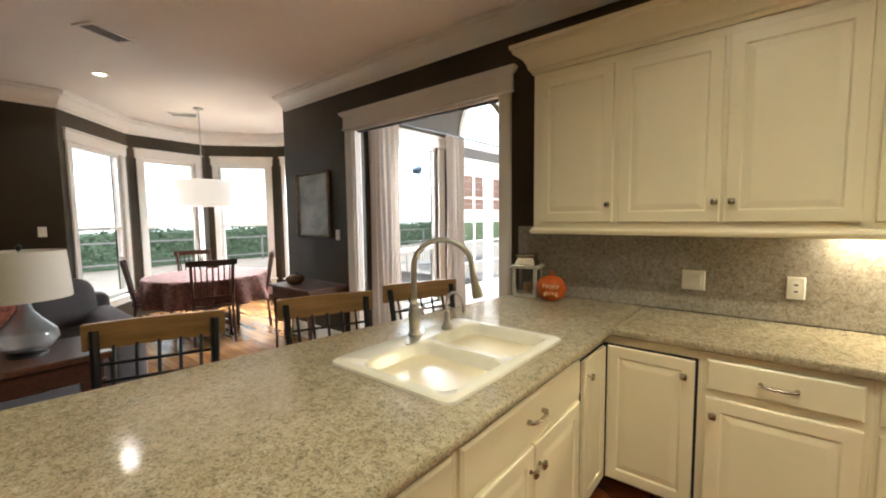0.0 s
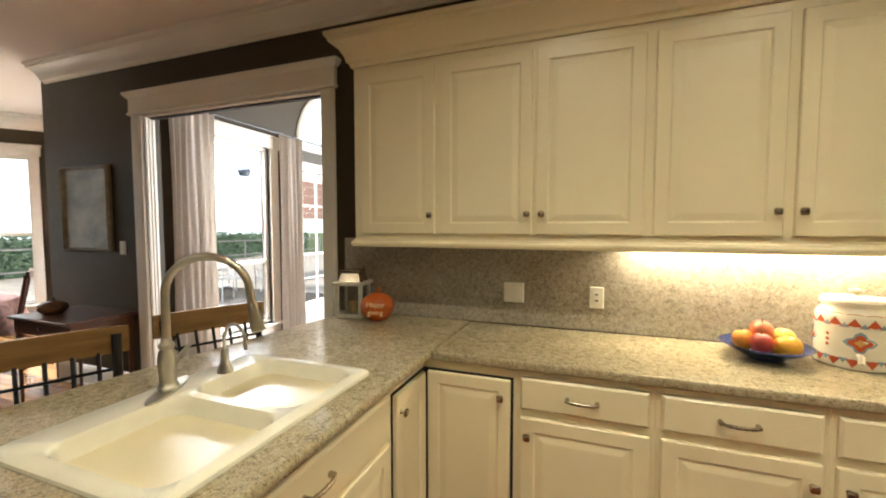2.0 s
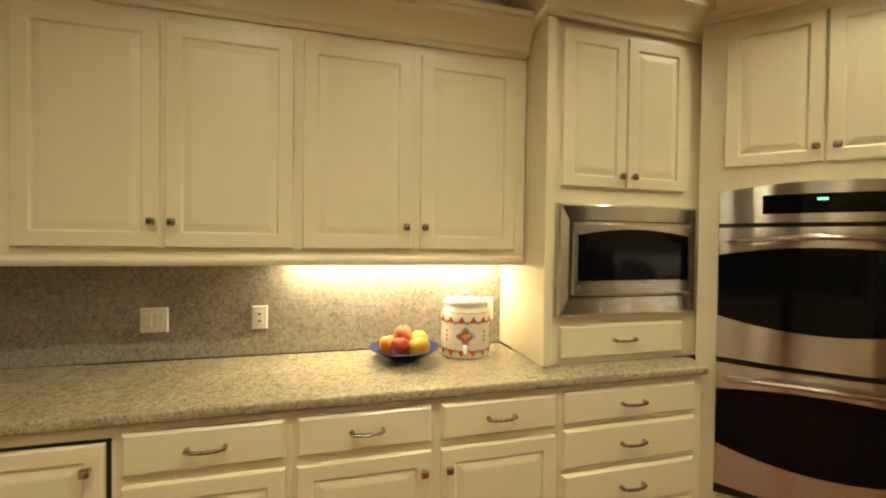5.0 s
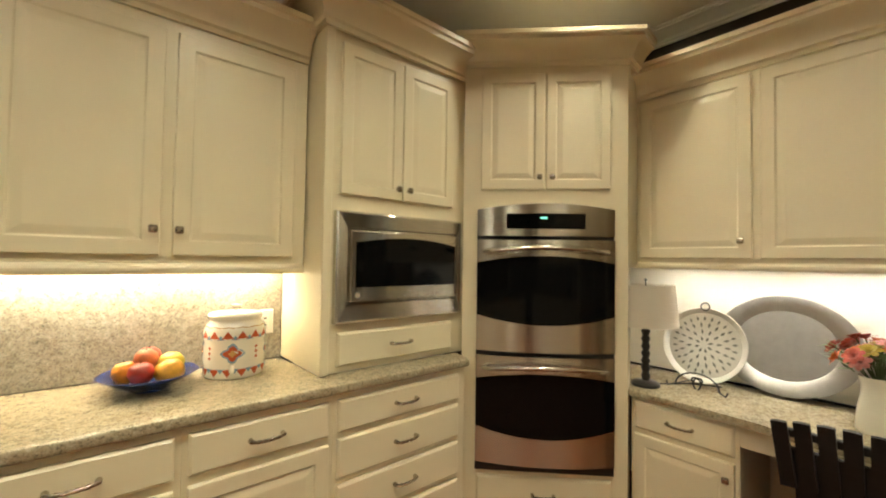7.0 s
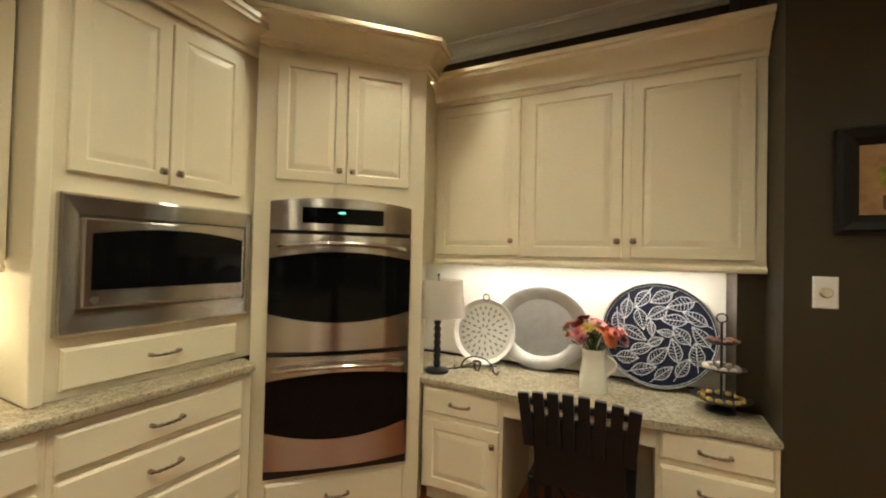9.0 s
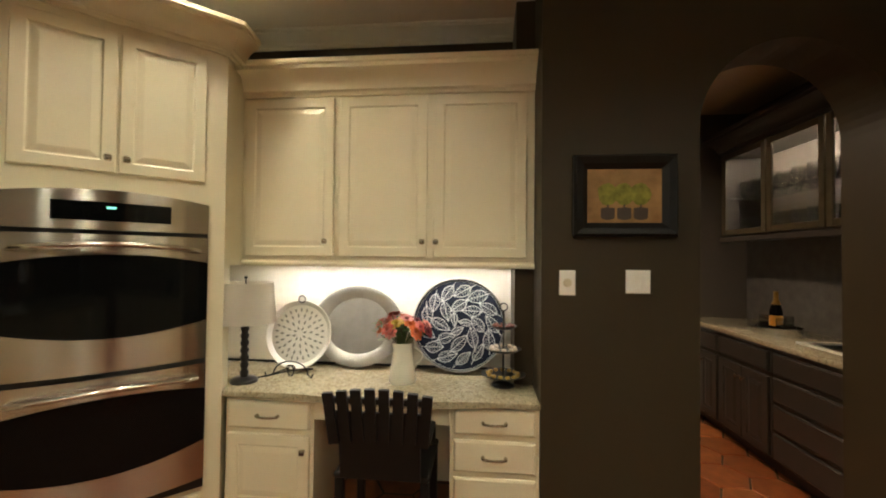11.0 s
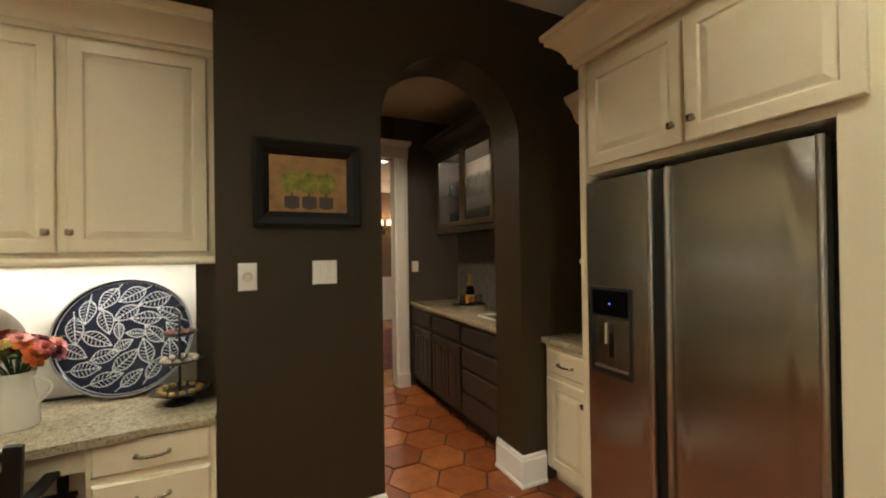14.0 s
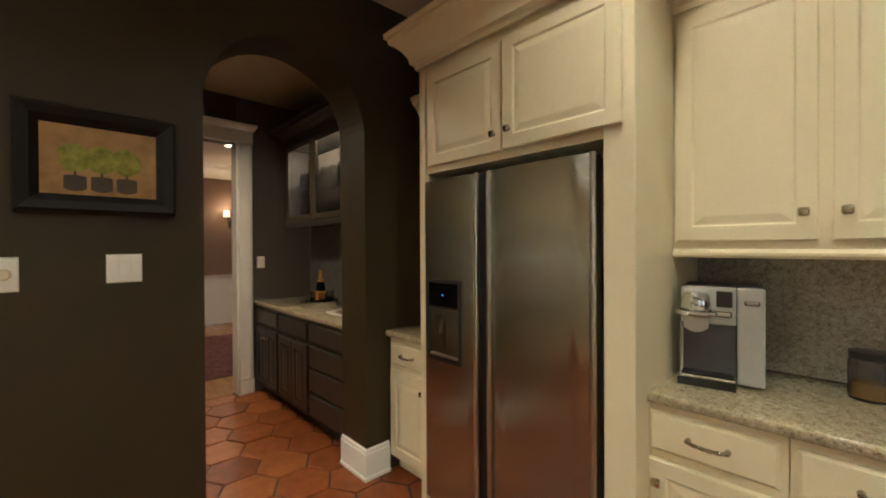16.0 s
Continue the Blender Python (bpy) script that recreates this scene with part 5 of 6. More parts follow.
NAVY = plain("cobalt_glaze", (0.012, 0.03, 0.12), 0.15, 0, 0.4, 8)
fb = thing("fruit_bowl", pose(3.0, 2.36, CT1), "wide cobalt glazed bowl holding fruit", "bowl")
part("dish", lathe([(0.0, 0.004), (0.06, 0.0), (0.065, 0.006), (0.11, 0.03), (0.165, 0.062), (0.168, 0.066), (0.163, 0.067), (0.105, 0.037), (0.055, 0.014), (0.0, 0.012)], 32), NAVY, fb, smooth=50)
FRUIT = [("orange", 0.046, (0.62, 0.22, 0.02), -0.075, 0.015, 0.072), ("apple", 0.045, (0.36, 0.035, 0.02), -0.03, -0.055, 0.078), ("mango", 0.048, (0.62, 0.30, 0.03), 0.06, -0.05, 0.07), ("pear", 0.046, (0.55, 0.42, 0.06), 0.07, 0.03, 0.085), ("apple", 0.045, (0.42, 0.06, 0.03), 0.0, 0.045, 0.115), ("peach", 0.043, (0.60, 0.16, 0.06), -0.012, 0.0, 0.118)]
for nm, r, c, x, y, z in FRUIT:
    st = 1.25 if nm in ("mango", "pear") else 1.0
    t = thing(nm, pose(3.0 + x, 2.36 + y, CT1 + z, 20 * x / 0.1, 90 if st > 1 else 0, 40), "ripe %s lying in the cobalt bowl" % nm, "fruit", "fruit in the bowl")
    part("flesh", lathe([(0.0, -r * 0.82 * st), (r * 0.3, -r * 0.92 * st), (r * 0.75, -r * 0.65 * st), (r, 0), (r * 0.85, r * 0.55 * st), (r * 0.45, r * 0.88 * st), (r * 0.15, r * 0.85 * st), (0.0, r * 0.76 * st)], 20), plain(nm + "_skin", c, 0.35, 0, 0.35, 18), t, smooth=80)
    part("stalk", tube([(0, 0, r * 0.75 * st), (0.003, 0, r * 0.75 * st + 0.014)], 0.002, 5), POT, t)

# painted ceramic jar with lid and tap
GLAZE = plain("cream_glaze", (0.70, 0.64, 0.52), 0.2, 0, 0.03)
TERRA_G = plain("brick_red_glaze", (0.45, 0.09, 0.035), 0.25)
BLUE_G = plain("slate_blue_glaze", (0.20, 0.29, 0.36), 0.25)
OCHRE_G = plain("ochre_glaze", (0.5, 0.28, 0.09), 0.25)
jr = thing("ceramic_jar", pose(3.32, 2.41, CT1), "cream ceramic drink jar painted with red and blue folk motifs", "jar")
JP = [(0.0, 0.0), (0.118, 0.0), (0.124, 0.006), (0.126, 0.03), (0.122, 0.05), (0.127, 0.075), (0.126, 0.13), (0.122, 0.15), (0.128, 0.17), (0.127, 0.2), (0.118, 0.225), (0.106, 0.238), (0.104, 0.25), (0.0, 0.25)]
part("body", lathe(JP, 40), GLAZE, jr, smooth=40)
lid = part("lid", lathe([(0.0, 0.25), (0.112, 0.25), (0.114, 0.268), (0.106, 0.278), (0.05, 0.285), (0.0, 0.286)], 32), GLAZE, jr, smooth=40)
part("knob", lathe([(0.012, 0.284), (0.010, 0.295), (0.024, 0.303), (0.024, 0.312), (0.0, 0.318)], 16), GLAZE, lid, smooth=50)


def motif(shape, a, z, w, h, material, r=0.1285, nm="painted_motif"):
    """A small raised motif wrapped on the jar's wall at the angle a."""
    bm = bmesh.new()
    vs = []
    for u, v in shape:
        t = a + u * w / r
        vs.append(bm.verts.new((r * math.sin(t), -r * math.cos(t), z + v * h)))
    bm.faces.new(vs)
    part(nm, bm, material, jr)


TRI = [(-0.5, 0), (0, 1), (0.5, 0), (0.25, 0.12), (0, 0.05), (-0.25, 0.12)]
DIA = [(0.5 * math.sin(2 * math.pi * i / 16) * (1 + 0.25 * math.cos(2 * math.pi * i / 16 * 4)), 0.5 * math.cos(2 * math.pi * i / 16) * (1 + 0.25 * math.cos(2 * math.pi * i / 16 * 4))) for i in range(16)]
for k in range(14):
    a = 2 * math.pi * k / 14
    motif(TRI, a, 0.172, 0.052, 0.036, TERRA_G)
    motif(TRI, a + math.pi / 14, 0.168, 0.034, 0.022, BLUE_G, 0.1283)
    motif([(u, -v) for u, v in TRI], a, 0.047, 0.052, 0.036, TERRA_G, 0.1268)
    motif([(u, -v) for u, v in TRI], a + math.pi / 14, 0.048, 0.034, 0.022, BLUE_G, 0.1268)
    motif([(-0.5, 0), (0, 0.35), (0.5, 0), (0.5, 0.3), (0, 0.65), (-0.5, 0.3)], a, 0.218, 0.05, 0.012, OCHRE_G, 0.1225)
for k in range(4):
    a = -0.3 + k * math.pi / 2
    motif(DIA, a, 0.112, 0.082, 0.074, BLUE_G, 0.1277)
    motif(DIA, a, 0.112, 0.064, 0.056, TERRA_G, 0.1284)
    motif(DIA, a, 0.112, 0.028, 0.025, OCHRE_G, 0.1291)
    for z in (0.09, 0.112, 0.134):
        motif(DIA, a + math.pi / 4, z, 0.014, 0.014, TERRA_G, 0.1284)
part("spigot", tube([(-0.037, -0.118, 0.062), (-0.046, -0.15, 0.062), (-0.047, -0.155, 0.04)], 0.011, 10), GLAZE, jr, smooth=50)

# ---- on the desk ----
dl = thing("desk_lamp", pose(5.25, 1.40, DT), "small table lamp with a black turned base and linen shade", "lamp")
part("base", lathe([(0.0, 0), (0.075, 0.0), (0.075, 0.014), (0.06, 0.024), (0.02, 0.03), (0.0, 0.03)], 24), BLACK, dl, smooth=40)
prof = [(0.018, 0.025)]
for k in range(7):
    z = 0.05 + k * 0.042
    prof += [(0.023, z), (0.024, z + 0.008), (0.016, z + 0.026)]
prof += [(0.012, 0.36), (0.0, 0.36)]
part("stem", lathe(prof, 16), BLACK, dl, smooth=60)
part("shade", lathe([(0.170, 0.345), (0.150, 0.575), (0.147, 0.575), (0.167, 0.345)], 32), LAMPSHADE, dl, smooth=60)
part("finial", lathe([(0.004, 0.56), (0.004, 0.595), (0.011, 0.603), (0.0, 0.615)], 10), BLACK, dl, smooth=60)
part("cord", tube([(0.05, -0.03, 0.006), (0.13, -0.10, 0.006), (0.22, -0.16, 0.008), (0.27, -0.30, 0.01)], 0.004, 6), BLACK, dl)

WHITEWARE = plain("white_ware", (0.72, 0.69, 0.62), 0.25, 0, 0.04)
SAGE = plain("sage_glaze", (0.20, 0.20, 0.17), 0.3)


def disc_bm(rx, rz, depth, rim=0.05, n=48, flat=0.75):
    """An upright dish facing -y, oval rx by rz, with a raised rim."""
    bm = bmesh.new()
    rings = []
    for k, y in ((0.0, 0.0), (flat + 0.015, 0.0), (1.0, -depth), (1.0, -depth - 0.004), (0.985, -depth - 0.005), (flat + 0.02, -0.012), (flat, -0.006), (0.001, -0.006)):
        k = max(k, 0.001)
        rings.append([bm.verts.new((rx * k * math.cos(2 * math.pi * i / n), y, rz + rz * k * math.sin(2 * math.pi * i / n))) for i in range(n)])
    for p, q in zip(rings, rings[1:]):
        for i in range(n):
            bm.faces.new((p[i], p[(i + 1) % n], q[(i + 1) % n], q[i]))
    return bm


pl = thing("decorative_plate", pose(5.44, 1.175, DT + 0.03, -12, 0, -90), "round off-white plate with radiating grey marks on a wire stand", "plate")
part("dish", disc_bm(0.212, 0.212, 0.02, flat=0.86), WHITEWARE, pl, smooth=40)
for ring_r, cnt, ln2 in ((0.035, 8, 0.03), (0.075, 12, 0.034), (0.115, 18, 0.036), (0.15, 26, 0.03)):
    bm = bmesh.new()
    for k in range(cnt):
        a = 2 * math.pi * k / cnt + ring_r * 9
        c, s = math.cos(a), math.sin(a)
        pts = [(-0.0, -ln2 / 2), (0.007, 0), (0, ln2 / 2), (-0.007, 0)]
        bm.faces.new([bm.verts.new(((ring_r + v) * c - u * s, -0.0075, 0.212 + (ring_r + v) * s + u * c)) for u, v in pts])
    tagged(part("painted_ring", bm, SAGE, pl), kind="stuff")
pst = thing("plate_stand", pose(5.42, 1.175, DT, 0, 0, -90), "black scrolled wire plate stand", "plate stand")


def scroll(sx):
    return [(sx * (0.02 + 0.05 * t * math.cos(4.2 * t)), -0.055, 0.05 + 0.05 * t * math.sin(4.2 * t)) for t in [i / 14 for i in range(15)]]


for sx in (-1, 1):
    part("foot", tube([(sx * 0.05, 0.135, 0.30), (sx * 0.06, 0.06, 0.03), (sx * 0.10, -0.05, 0.02), (sx * 0.14, -0.08, 0.008), (sx * 0.15, -0.075, 0.03)], 0.004, 6), BLACK, pst)
    part("scroll", tube(scroll(sx), 0.004, 6), BLACK, pst)
part("arch", tube([(-0.12, -0.055, 0.012)] + [(-0.11 * math.cos(math.pi * i / 10), -0.055, 0.012 + 0.085 * math.sin(math.pi * i / 10)) for i in range(11)] + [(0.12, -0.055, 0.012)], 0.004, 6), BLACK, pst)
part("loop", tube([(0.022 * math.cos(2 * math.pi * i / 14), 0.085, 0.455 + 0.022 * math.sin(2 * math.pi * i / 14)) for i in range(15)], 0.004, 6), BLACK, pst)

MATTE_SILVER = plain("matte_silver", (0.42, 0.40, 0.36), 0.38, 0.9, 0.08)
ot = thing("oval_tray", pose(5.60, 0.845, DT + 0.012, -9, 0, -90), "large round-oval pewter tray with a wide rim leaning on the wall", "tray")
part("dish", disc_bm(0.305, 0.262, 0.03, flat=0.70), MATTE_SILVER, ot, smooth=40)
INK = plain("ink_blue_lacquer", (0.014, 0.017, 0.030), 0.10, 0, 0.4, 4)
rt = thing("leaf_tray", pose(5.57, 0.175, DT + 0.010, -12, 0, -90), "large round dark lacquer tray painted with pale leaves", "tray")
part("dish", disc_bm(0.296, 0.296, 0.03, flat=0.96), INK, rt, smooth=40)
part("rim", tube([(0.294 * math.cos(2 * math.pi * i / 48), -0.032, 0.296 + 0.294 * math.sin(2 * math.pi * i / 48)) for i in range(49)], 0.005, 6), MATTE_SILVER, rt, smooth=60)
CHALK = plain("chalk_white_paint", (0.44, 0.45, 0.44), 0.4)
rnd = random.Random(11)


def leaf_lines(cx, cz, a, L, w):
    """An outlined leaf with a midrib and side veins, as thin raised lines."""
    bm = bmesh.new()
    ca, sa = math.cos(a), math.sin(a)

    def P(u, v):
        return (cx + u * ca - v * sa, -0.0085, cz + u * sa + v * ca)

    def line(pts, hw):
        for (u0, v0), (u1, v1) in zip(pts, pts[1:]):
            d = math.hypot(u1 - u0, v1 - v0) or 1
            nx, ny = -(v1 - v0) / d * hw, (u1 - u0) / d * hw
            bm.faces.new([bm.verts.new(P(*q)) for q in ((u0 + nx, v0 + ny), (u1 + nx, v1 + ny), (u1 - nx, v1 - ny), (u0 - nx, v0 - ny))])

    for s in (-1, 1):
        line([(L * i / 10, s * w * math.sin(math.pi * (i / 10) ** 0.8)) for i in range(11)], 0.0021)
        for k in range(1, 8):
            u = L * k / 8
            line([(u - L * 0.03, 0), (u + L * 0.06, s * w * 0.85 * math.sin(math.pi * (min(1, k / 8 + 0.06)) ** 0.8))], 0.0012)
    line([(-0.03, 0), (L, 0)], 0.0019)
    return bm


for cnt, rr, twist in ((13, 0.212, 0.55), (8, 0.118, 0.8), (3, 0.042, 1.0)):
    for k in range(cnt):
        a = 2 * math.pi * k / cnt + rr * 7
        L = rnd.uniform(0.118, 0.145) if cnt > 3 else 0.09
        ang = a + math.pi / 2 + twist + rnd.uniform(-0.3, 0.3)
        cx, cz = rr * math.cos(a) - math.cos(ang) * L / 2, 0.296 + rr * math.sin(a) - math.sin(ang) * L / 2
        part("painted_leaf", leaf_lines(cx, cz, ang, L, L * rnd.uniform(0.23, 0.29)), CHALK, rt)
part("painted_edge", tube([(0.283 * math.cos(2 * math.pi * i / 48), -0.0095, 0.296 + 0.283 * math.sin(2 * math.pi * i / 48)) for i in range(49)], 0.002, 5), CHALK, rt)

pt = thing("pitcher", pose(5.36, 0.49, DT) @ Matrix.Diagonal((1, 1, 1.1, 1)), "cream enamel pitcher holding cut flowers", "pitcher")
part("body", lathe([(0.0, 0.0), (0.072, 0.0), (0.078, 0.008), (0.07, 0.08), (0.057, 0.15), (0.056, 0.18), (0.066, 0.212), (0.062, 0.212), (0.052, 0.18), (0.05, 0.02), (0.0, 0.015)], 32), PORCELAIN, pt, smooth=50)
part("handle", tube([(0.0, -0.055, 0.185)] + [(0.0, -0.06 - 0.055 * math.sin(math.pi * i / 8), 0.185 - 0.11 * i / 8 + 0.012 * math.sin(math.pi * i / 8)) for i in range(1, 8)] + [(0, -0.06, 0.07)], 0.0065, 8), PORCELAIN, pt, smooth=50)
fl = thing("flower_bouquet", pose(5.36, 0.49, DT + 0.225) @ Matrix.Scale(1.14, 4), "bouquet of orange, pink and dark red flowers with yellow lilies", "flowers")
STEM = plain("stem_green", (0.07, 0.12, 0.03), 0.6, 0, 0.3)
COLS = [plain("petal_%s" % k, c, 0.55, 0, 0.3, 40) for k, c in (("orange", (0.62, 0.15, 0.035)), ("coral", (0.55, 0.12, 0.09)), ("pink", (0.60, 0.24, 0.20)), ("crimson", (0.13, 0.008, 0.015)), ("yellow", (0.45, 0.33, 0.04)), ("rust", (0.32, 0.05, 0.02)))]


def blossom(r):
    bm = bmesh.new()
    for lay, (cnt, tilt, k) in enumerate(((5, 0.35, 0.55), (6, 0.75, 0.8), (7, 1.2, 1.0))):
        for i in range(cnt):
            a = 2 * math.pi * i / cnt + lay * 0.5
            L = r * k
            pts = []
            for u, v in ((0, 0), (0.45, -0.42), (0.9, -0.36), (1.05, 0), (0.9, 0.36), (0.45, 0.42)):
                h, o = L * u * math.cos(tilt * (0.6 + 0.5 * u)), L * u * math.sin(tilt * (0.6 + 0.5 * u)) + 0.002
                w = v * r * 0.75
                pts.append(bm.verts.new((o * math.cos(a) - w * math.sin(a), o * math.sin(a) + w * math.cos(a), h)))
            bm.faces.new(pts)
    return bm


protos = {}
for k in range(34):
    a, e = rnd.uniform(0, 2 * math.pi), rnd.uniform(0.05, 1.35)
    R_ = rnd.uniform(0.085, 0.125)
    p = Vector((R_ * math.sin(e) * math.cos(a) * 0.9, R_ * math.sin(e) * math.sin(a) * 1.25, 0.03 + R_ * 0.95 * math.cos(e)))
    ci = rnd.choice((0, 0, 1, 1, 2, 2, 3, 4, 4, 5))
    m = Matrix.Translation(p) @ p.to_track_quat("Z", "Y").to_matrix().to_4x4() @ pose(0, 0, 0, 0, 0, rnd.uniform(0, 360))
    if ci in protos:
        share("blossom", protos[ci], fl, m)
    else:
        protos[ci] = part("blossom", blossom(0.036), COLS[ci], fl, m=m)
    part("stem", tube([(0, 0, -0.04), tuple(p * 0.5), tuple(p)], 0.0025, 5), STEM, fl)
bm = bmesh.new()
for k in range(40):
    a = rnd.uniform(0, 2 * math.pi)
    o = Vector((math.cos(a), 1.2 * math.sin(a), rnd.uniform(0.2, 1.3))) * rnd.uniform(0.06, 0.11)
    d = Vector((math.cos(a), math.sin(a), rnd.uniform(-0.3, 0.7))).normalized() * rnd.uniform(0.04, 0.07)
    s = d.cross(Vector((0, 0, 1))).normalized() * 0.014
    bm.faces.new([bm.verts.new(o), bm.verts.new(o + d * 0.5 + s), bm.verts.new(o + d), bm.verts.new(o + d * 0.5 - s)])
part("foliage", bm, STEM, fl)

ts = thing("tiered_stand", pose(5.37, -0.095, DT), "black three-tier metal stand with sweets on each tray", "cake stand")
part("foot", lathe([(0.0, 0), (0.065, 0), (0.06, 0.012), (0.015, 0.03), (0.012, 0.05)], 20), BLACK, ts, smooth=50)
part("pole", tube([(0, 0, 0.03), (0, 0, 0.43)], 0.006, 8), BLACK, ts)
part("ring", tube([(0, 0.022 * math.cos(2 * math.pi * i / 14), 0.45 + 0.022 * math.sin(2 * math.pi * i / 14)) for i in range(15)], 0.004, 6), BLACK, ts)
SWEETS = (plain("golden_sweet", (0.42, 0.27, 0.07), 0.35), plain("pale_sweet", (0.60, 0.50, 0.40), 0.5), plain("cocoa_sweet", (0.16, 0.05, 0.03), 0.5))
for (z, r), sm, nm in zip(((0.05, 0.125), (0.195, 0.10), (0.325, 0.075)), SWEETS, ("golden", "pale", "cocoa")):
    part("tray", lathe([(0.0, z), (r * 0.7, z + 0.001), (r, z + 0.016), (r + 0.002, z + 0.02), (r * 0.7, z + 0.006), (0.0, z + 0.004)], 28), BLACK, ts, smooth=50)
    cnt = int(r * 105)
    for k in range(cnt):
        a = 2 * math.pi * k / cnt
        bm = bmesh.new()
        bmesh.ops.create_icosphere(bm, subdivisions=2, radius=0.0145, matrix=Matrix.Diagonal((1, 1, 0.8, 1)))
        t = solid("sweet", bm, sm, "round %s sweet on the tiered stand" % nm, "sweet", "thing", 80, pose(5.37 + r * 0.68 * math.cos(a), -0.095 + r * 0.68 * math.sin(a), DT + z + 0.018), "sweets on the stand")

# chair at the desk
ch = thing("desk_chair", pose(4.88, 0.495, 0, 0, 0, -90), "black slat-back wooden chair pushed up to the desk", "chair")
part("seat", B(-0.23, 0.23, 0.0, 0.42, 0.43, 0.46, 0.012, 2), BLACKWOOD, ch)
BACK = Matrix.Translation((0, -0.02, 0.44)) @ pose(0, 0, 0, 9)
for k in range(8):
    q = k - 3.5
    part("slat", bowed(q * 0.054 - 0.0235, q * 0.054 + 0.0235, 0.20, 0.452 - 0.002 * abs(q), 0.002, 0, -0.009, 0.009, 4), BLACKWOOD, ch, m=BACK @ pose(0, 0, 0, 0, q * 1.5, 0))
for z, hh, hw in ((0.385, 0.016, 0.222), (0.285, 0.045, 0.215)):
    part("cross_rail", B(-hw, hw, 0.009, 0.03, z - hh, z + hh, 0.004), BLACKWOOD, ch, m=BACK)
part("back_panel", prism([(-0.19, 0.010), (0.19, 0.010), (0.19, 0.028), (-0.19, 0.028)], 0.0, 0.25, None, 0.003), BLACKWOOD, ch, m=BACK)
for x in (-0.205, 0.205):
    part("leg", B(x - 0.02, x + 0.02, 0.01, 0.05, 0.0, 0.43, 0.004), BLACKWOOD, ch)
    part("leg", B(x - 0.02, x + 0.02, 0.37, 0.41, 0.0, 0.43, 0.004), BLACKWOOD, ch)
    part("arm_rail", B(x - 0.025, x + 0.025, 0.0, 0.36, 0.60, 0.625, 0.006), BLACKWOOD, ch)
    part("arm_post", B(x - 0.015, x + 0.015, 0.32, 0.35, 0.455, 0.605, 0.003), BLACKWOOD, ch)
part("stretcher", B(-0.19, 0.19, 0.20, 0.22, 0.18, 0.21, 0.004), BLACKWOOD, ch)

# coffee maker
SILVERP = plain("silver_plastic", (0.42, 0.41, 0.39), 0.35, 0.4, 0.05)
cm = thing("coffee_maker", south(3.50, -2.36), "silver and black single-cup coffee maker on the granite", "coffee maker")
cm.matrix_basis = pose(3.49, -2.345, CT1, 0, 0, 191)
part("body", B(0.002, 0.263, 0.022, 0.29, 0.006, 0.372, 0.010, 2), BLACK, cm, "black body shell")
part("tower_front", B(0.182, 0.265, 0.0, 0.024, 0.012, 0.375, 0.007, 2), SILVERP, cm)
part("head", B(0.0, 0.180, -0.004, 0.024, 0.232, 0.375, 0.007, 2), SILVERP, cm)
part("side_trim", B(-0.002, 0.010, -0.002, 0.03, 0.03, 0.232, 0.003), SILVERP, cm)
part("recess", B(0.012, 0.178, 0.015, 0.0225, 0.036, 0.231), plain("smoke_grey_plastic", (0.055, 0.055, 0.055), 0.35), cm)
part("drip_base", prism([(-0.012, 0.02), (-0.006, -0.062), (0.178, -0.062), (0.182, 0.02)], 0.0, 0.034, None, 0.004), BLACK, cm)
part("drip_rim", prism([(-0.010, 0.02), (-0.004, -0.060), (0.176, -0.060), (0.180, 0.02)], 0.034, 0.043, None, 0.002), CHROME, cm)
part("drip_tray", B(0.006, 0.168, -0.048, 0.012, 0.0432, 0.046, 0.001), BLACK, cm)
part("screen", B(0.118, 0.168, -0.008, 0.004, 0.300, 0.360, 0.002), BLACK, cm)
for k in range(2):
    btn = part("button", B(0.116, 0.166, -0.009, 0.004, 0.262, 0.284, 0.003), BLACK, cm) if k == 0 else part("button", B(0.204, 0.250, -0.004, 0.008, 0.312, 0.328, 0.002), BLACK, cm)
    x0, x1, z0, z1 = ((0.120, 0.162, 0.266, 0.280), (0.208, 0.246, 0.315, 0.325))[k]
    part("key", B(x0, x1, -0.011 if k == 0 else -0.006, 0.0, z0, z1, 0.002), NICKEL, btn)
part("cup_holder", lathe([(0.0, 0.0), (0.046, 0.0), (0.052, 0.02), (0.046, 0.07), (0.038, 0.085), (0.0, 0.09)], 24), CHROME, cm, m=pose(0.052, -0.006, 0.268) @ Matrix.Diagonal((1, 0.75, 1, 1)), smooth=50)
part("handle", tube([(-0.006, -0.005, 0.282), (-0.004, -0.045, 0.276), (0.03, -0.058, 0.273), (0.075, -0.058, 0.273), (0.108, -0.045, 0.276), (0.110, -0.005, 0.282)], 0.010, 8), CHROME, cm, smooth=50)
part("spout", bowed(0.014, 0.094, 0.222, 0.27, 0, -0.018, -0.045, 0.0, 8), SILVERP, cm)
cn = thing("glass_canister", pose(2.97, -2.58, CT1), "glass canister with a dark lid and yellow contents", "canister")
part("jar", lathe([(0.0, 0), (0.055, 0), (0.058, 0.01), (0.058, 0.13), (0.05, 0.14), (0.046, 0.14), (0.053, 0.13), (0.053, 0.012), (0.0, 0.008)], 24), GLASS, cn, smooth=50)
part("contents", lathe([(0.0, 0.009), (0.05, 0.009), (0.05, 0.06), (0.0, 0.062)], 20), OCHRE_G, cn, smooth=50)
part("lid", lathe([(0.0, 0.141), (0.056, 0.141), (0.056, 0.165), (0.0, 0.168)], 24), BLACK, cn, smooth=50)

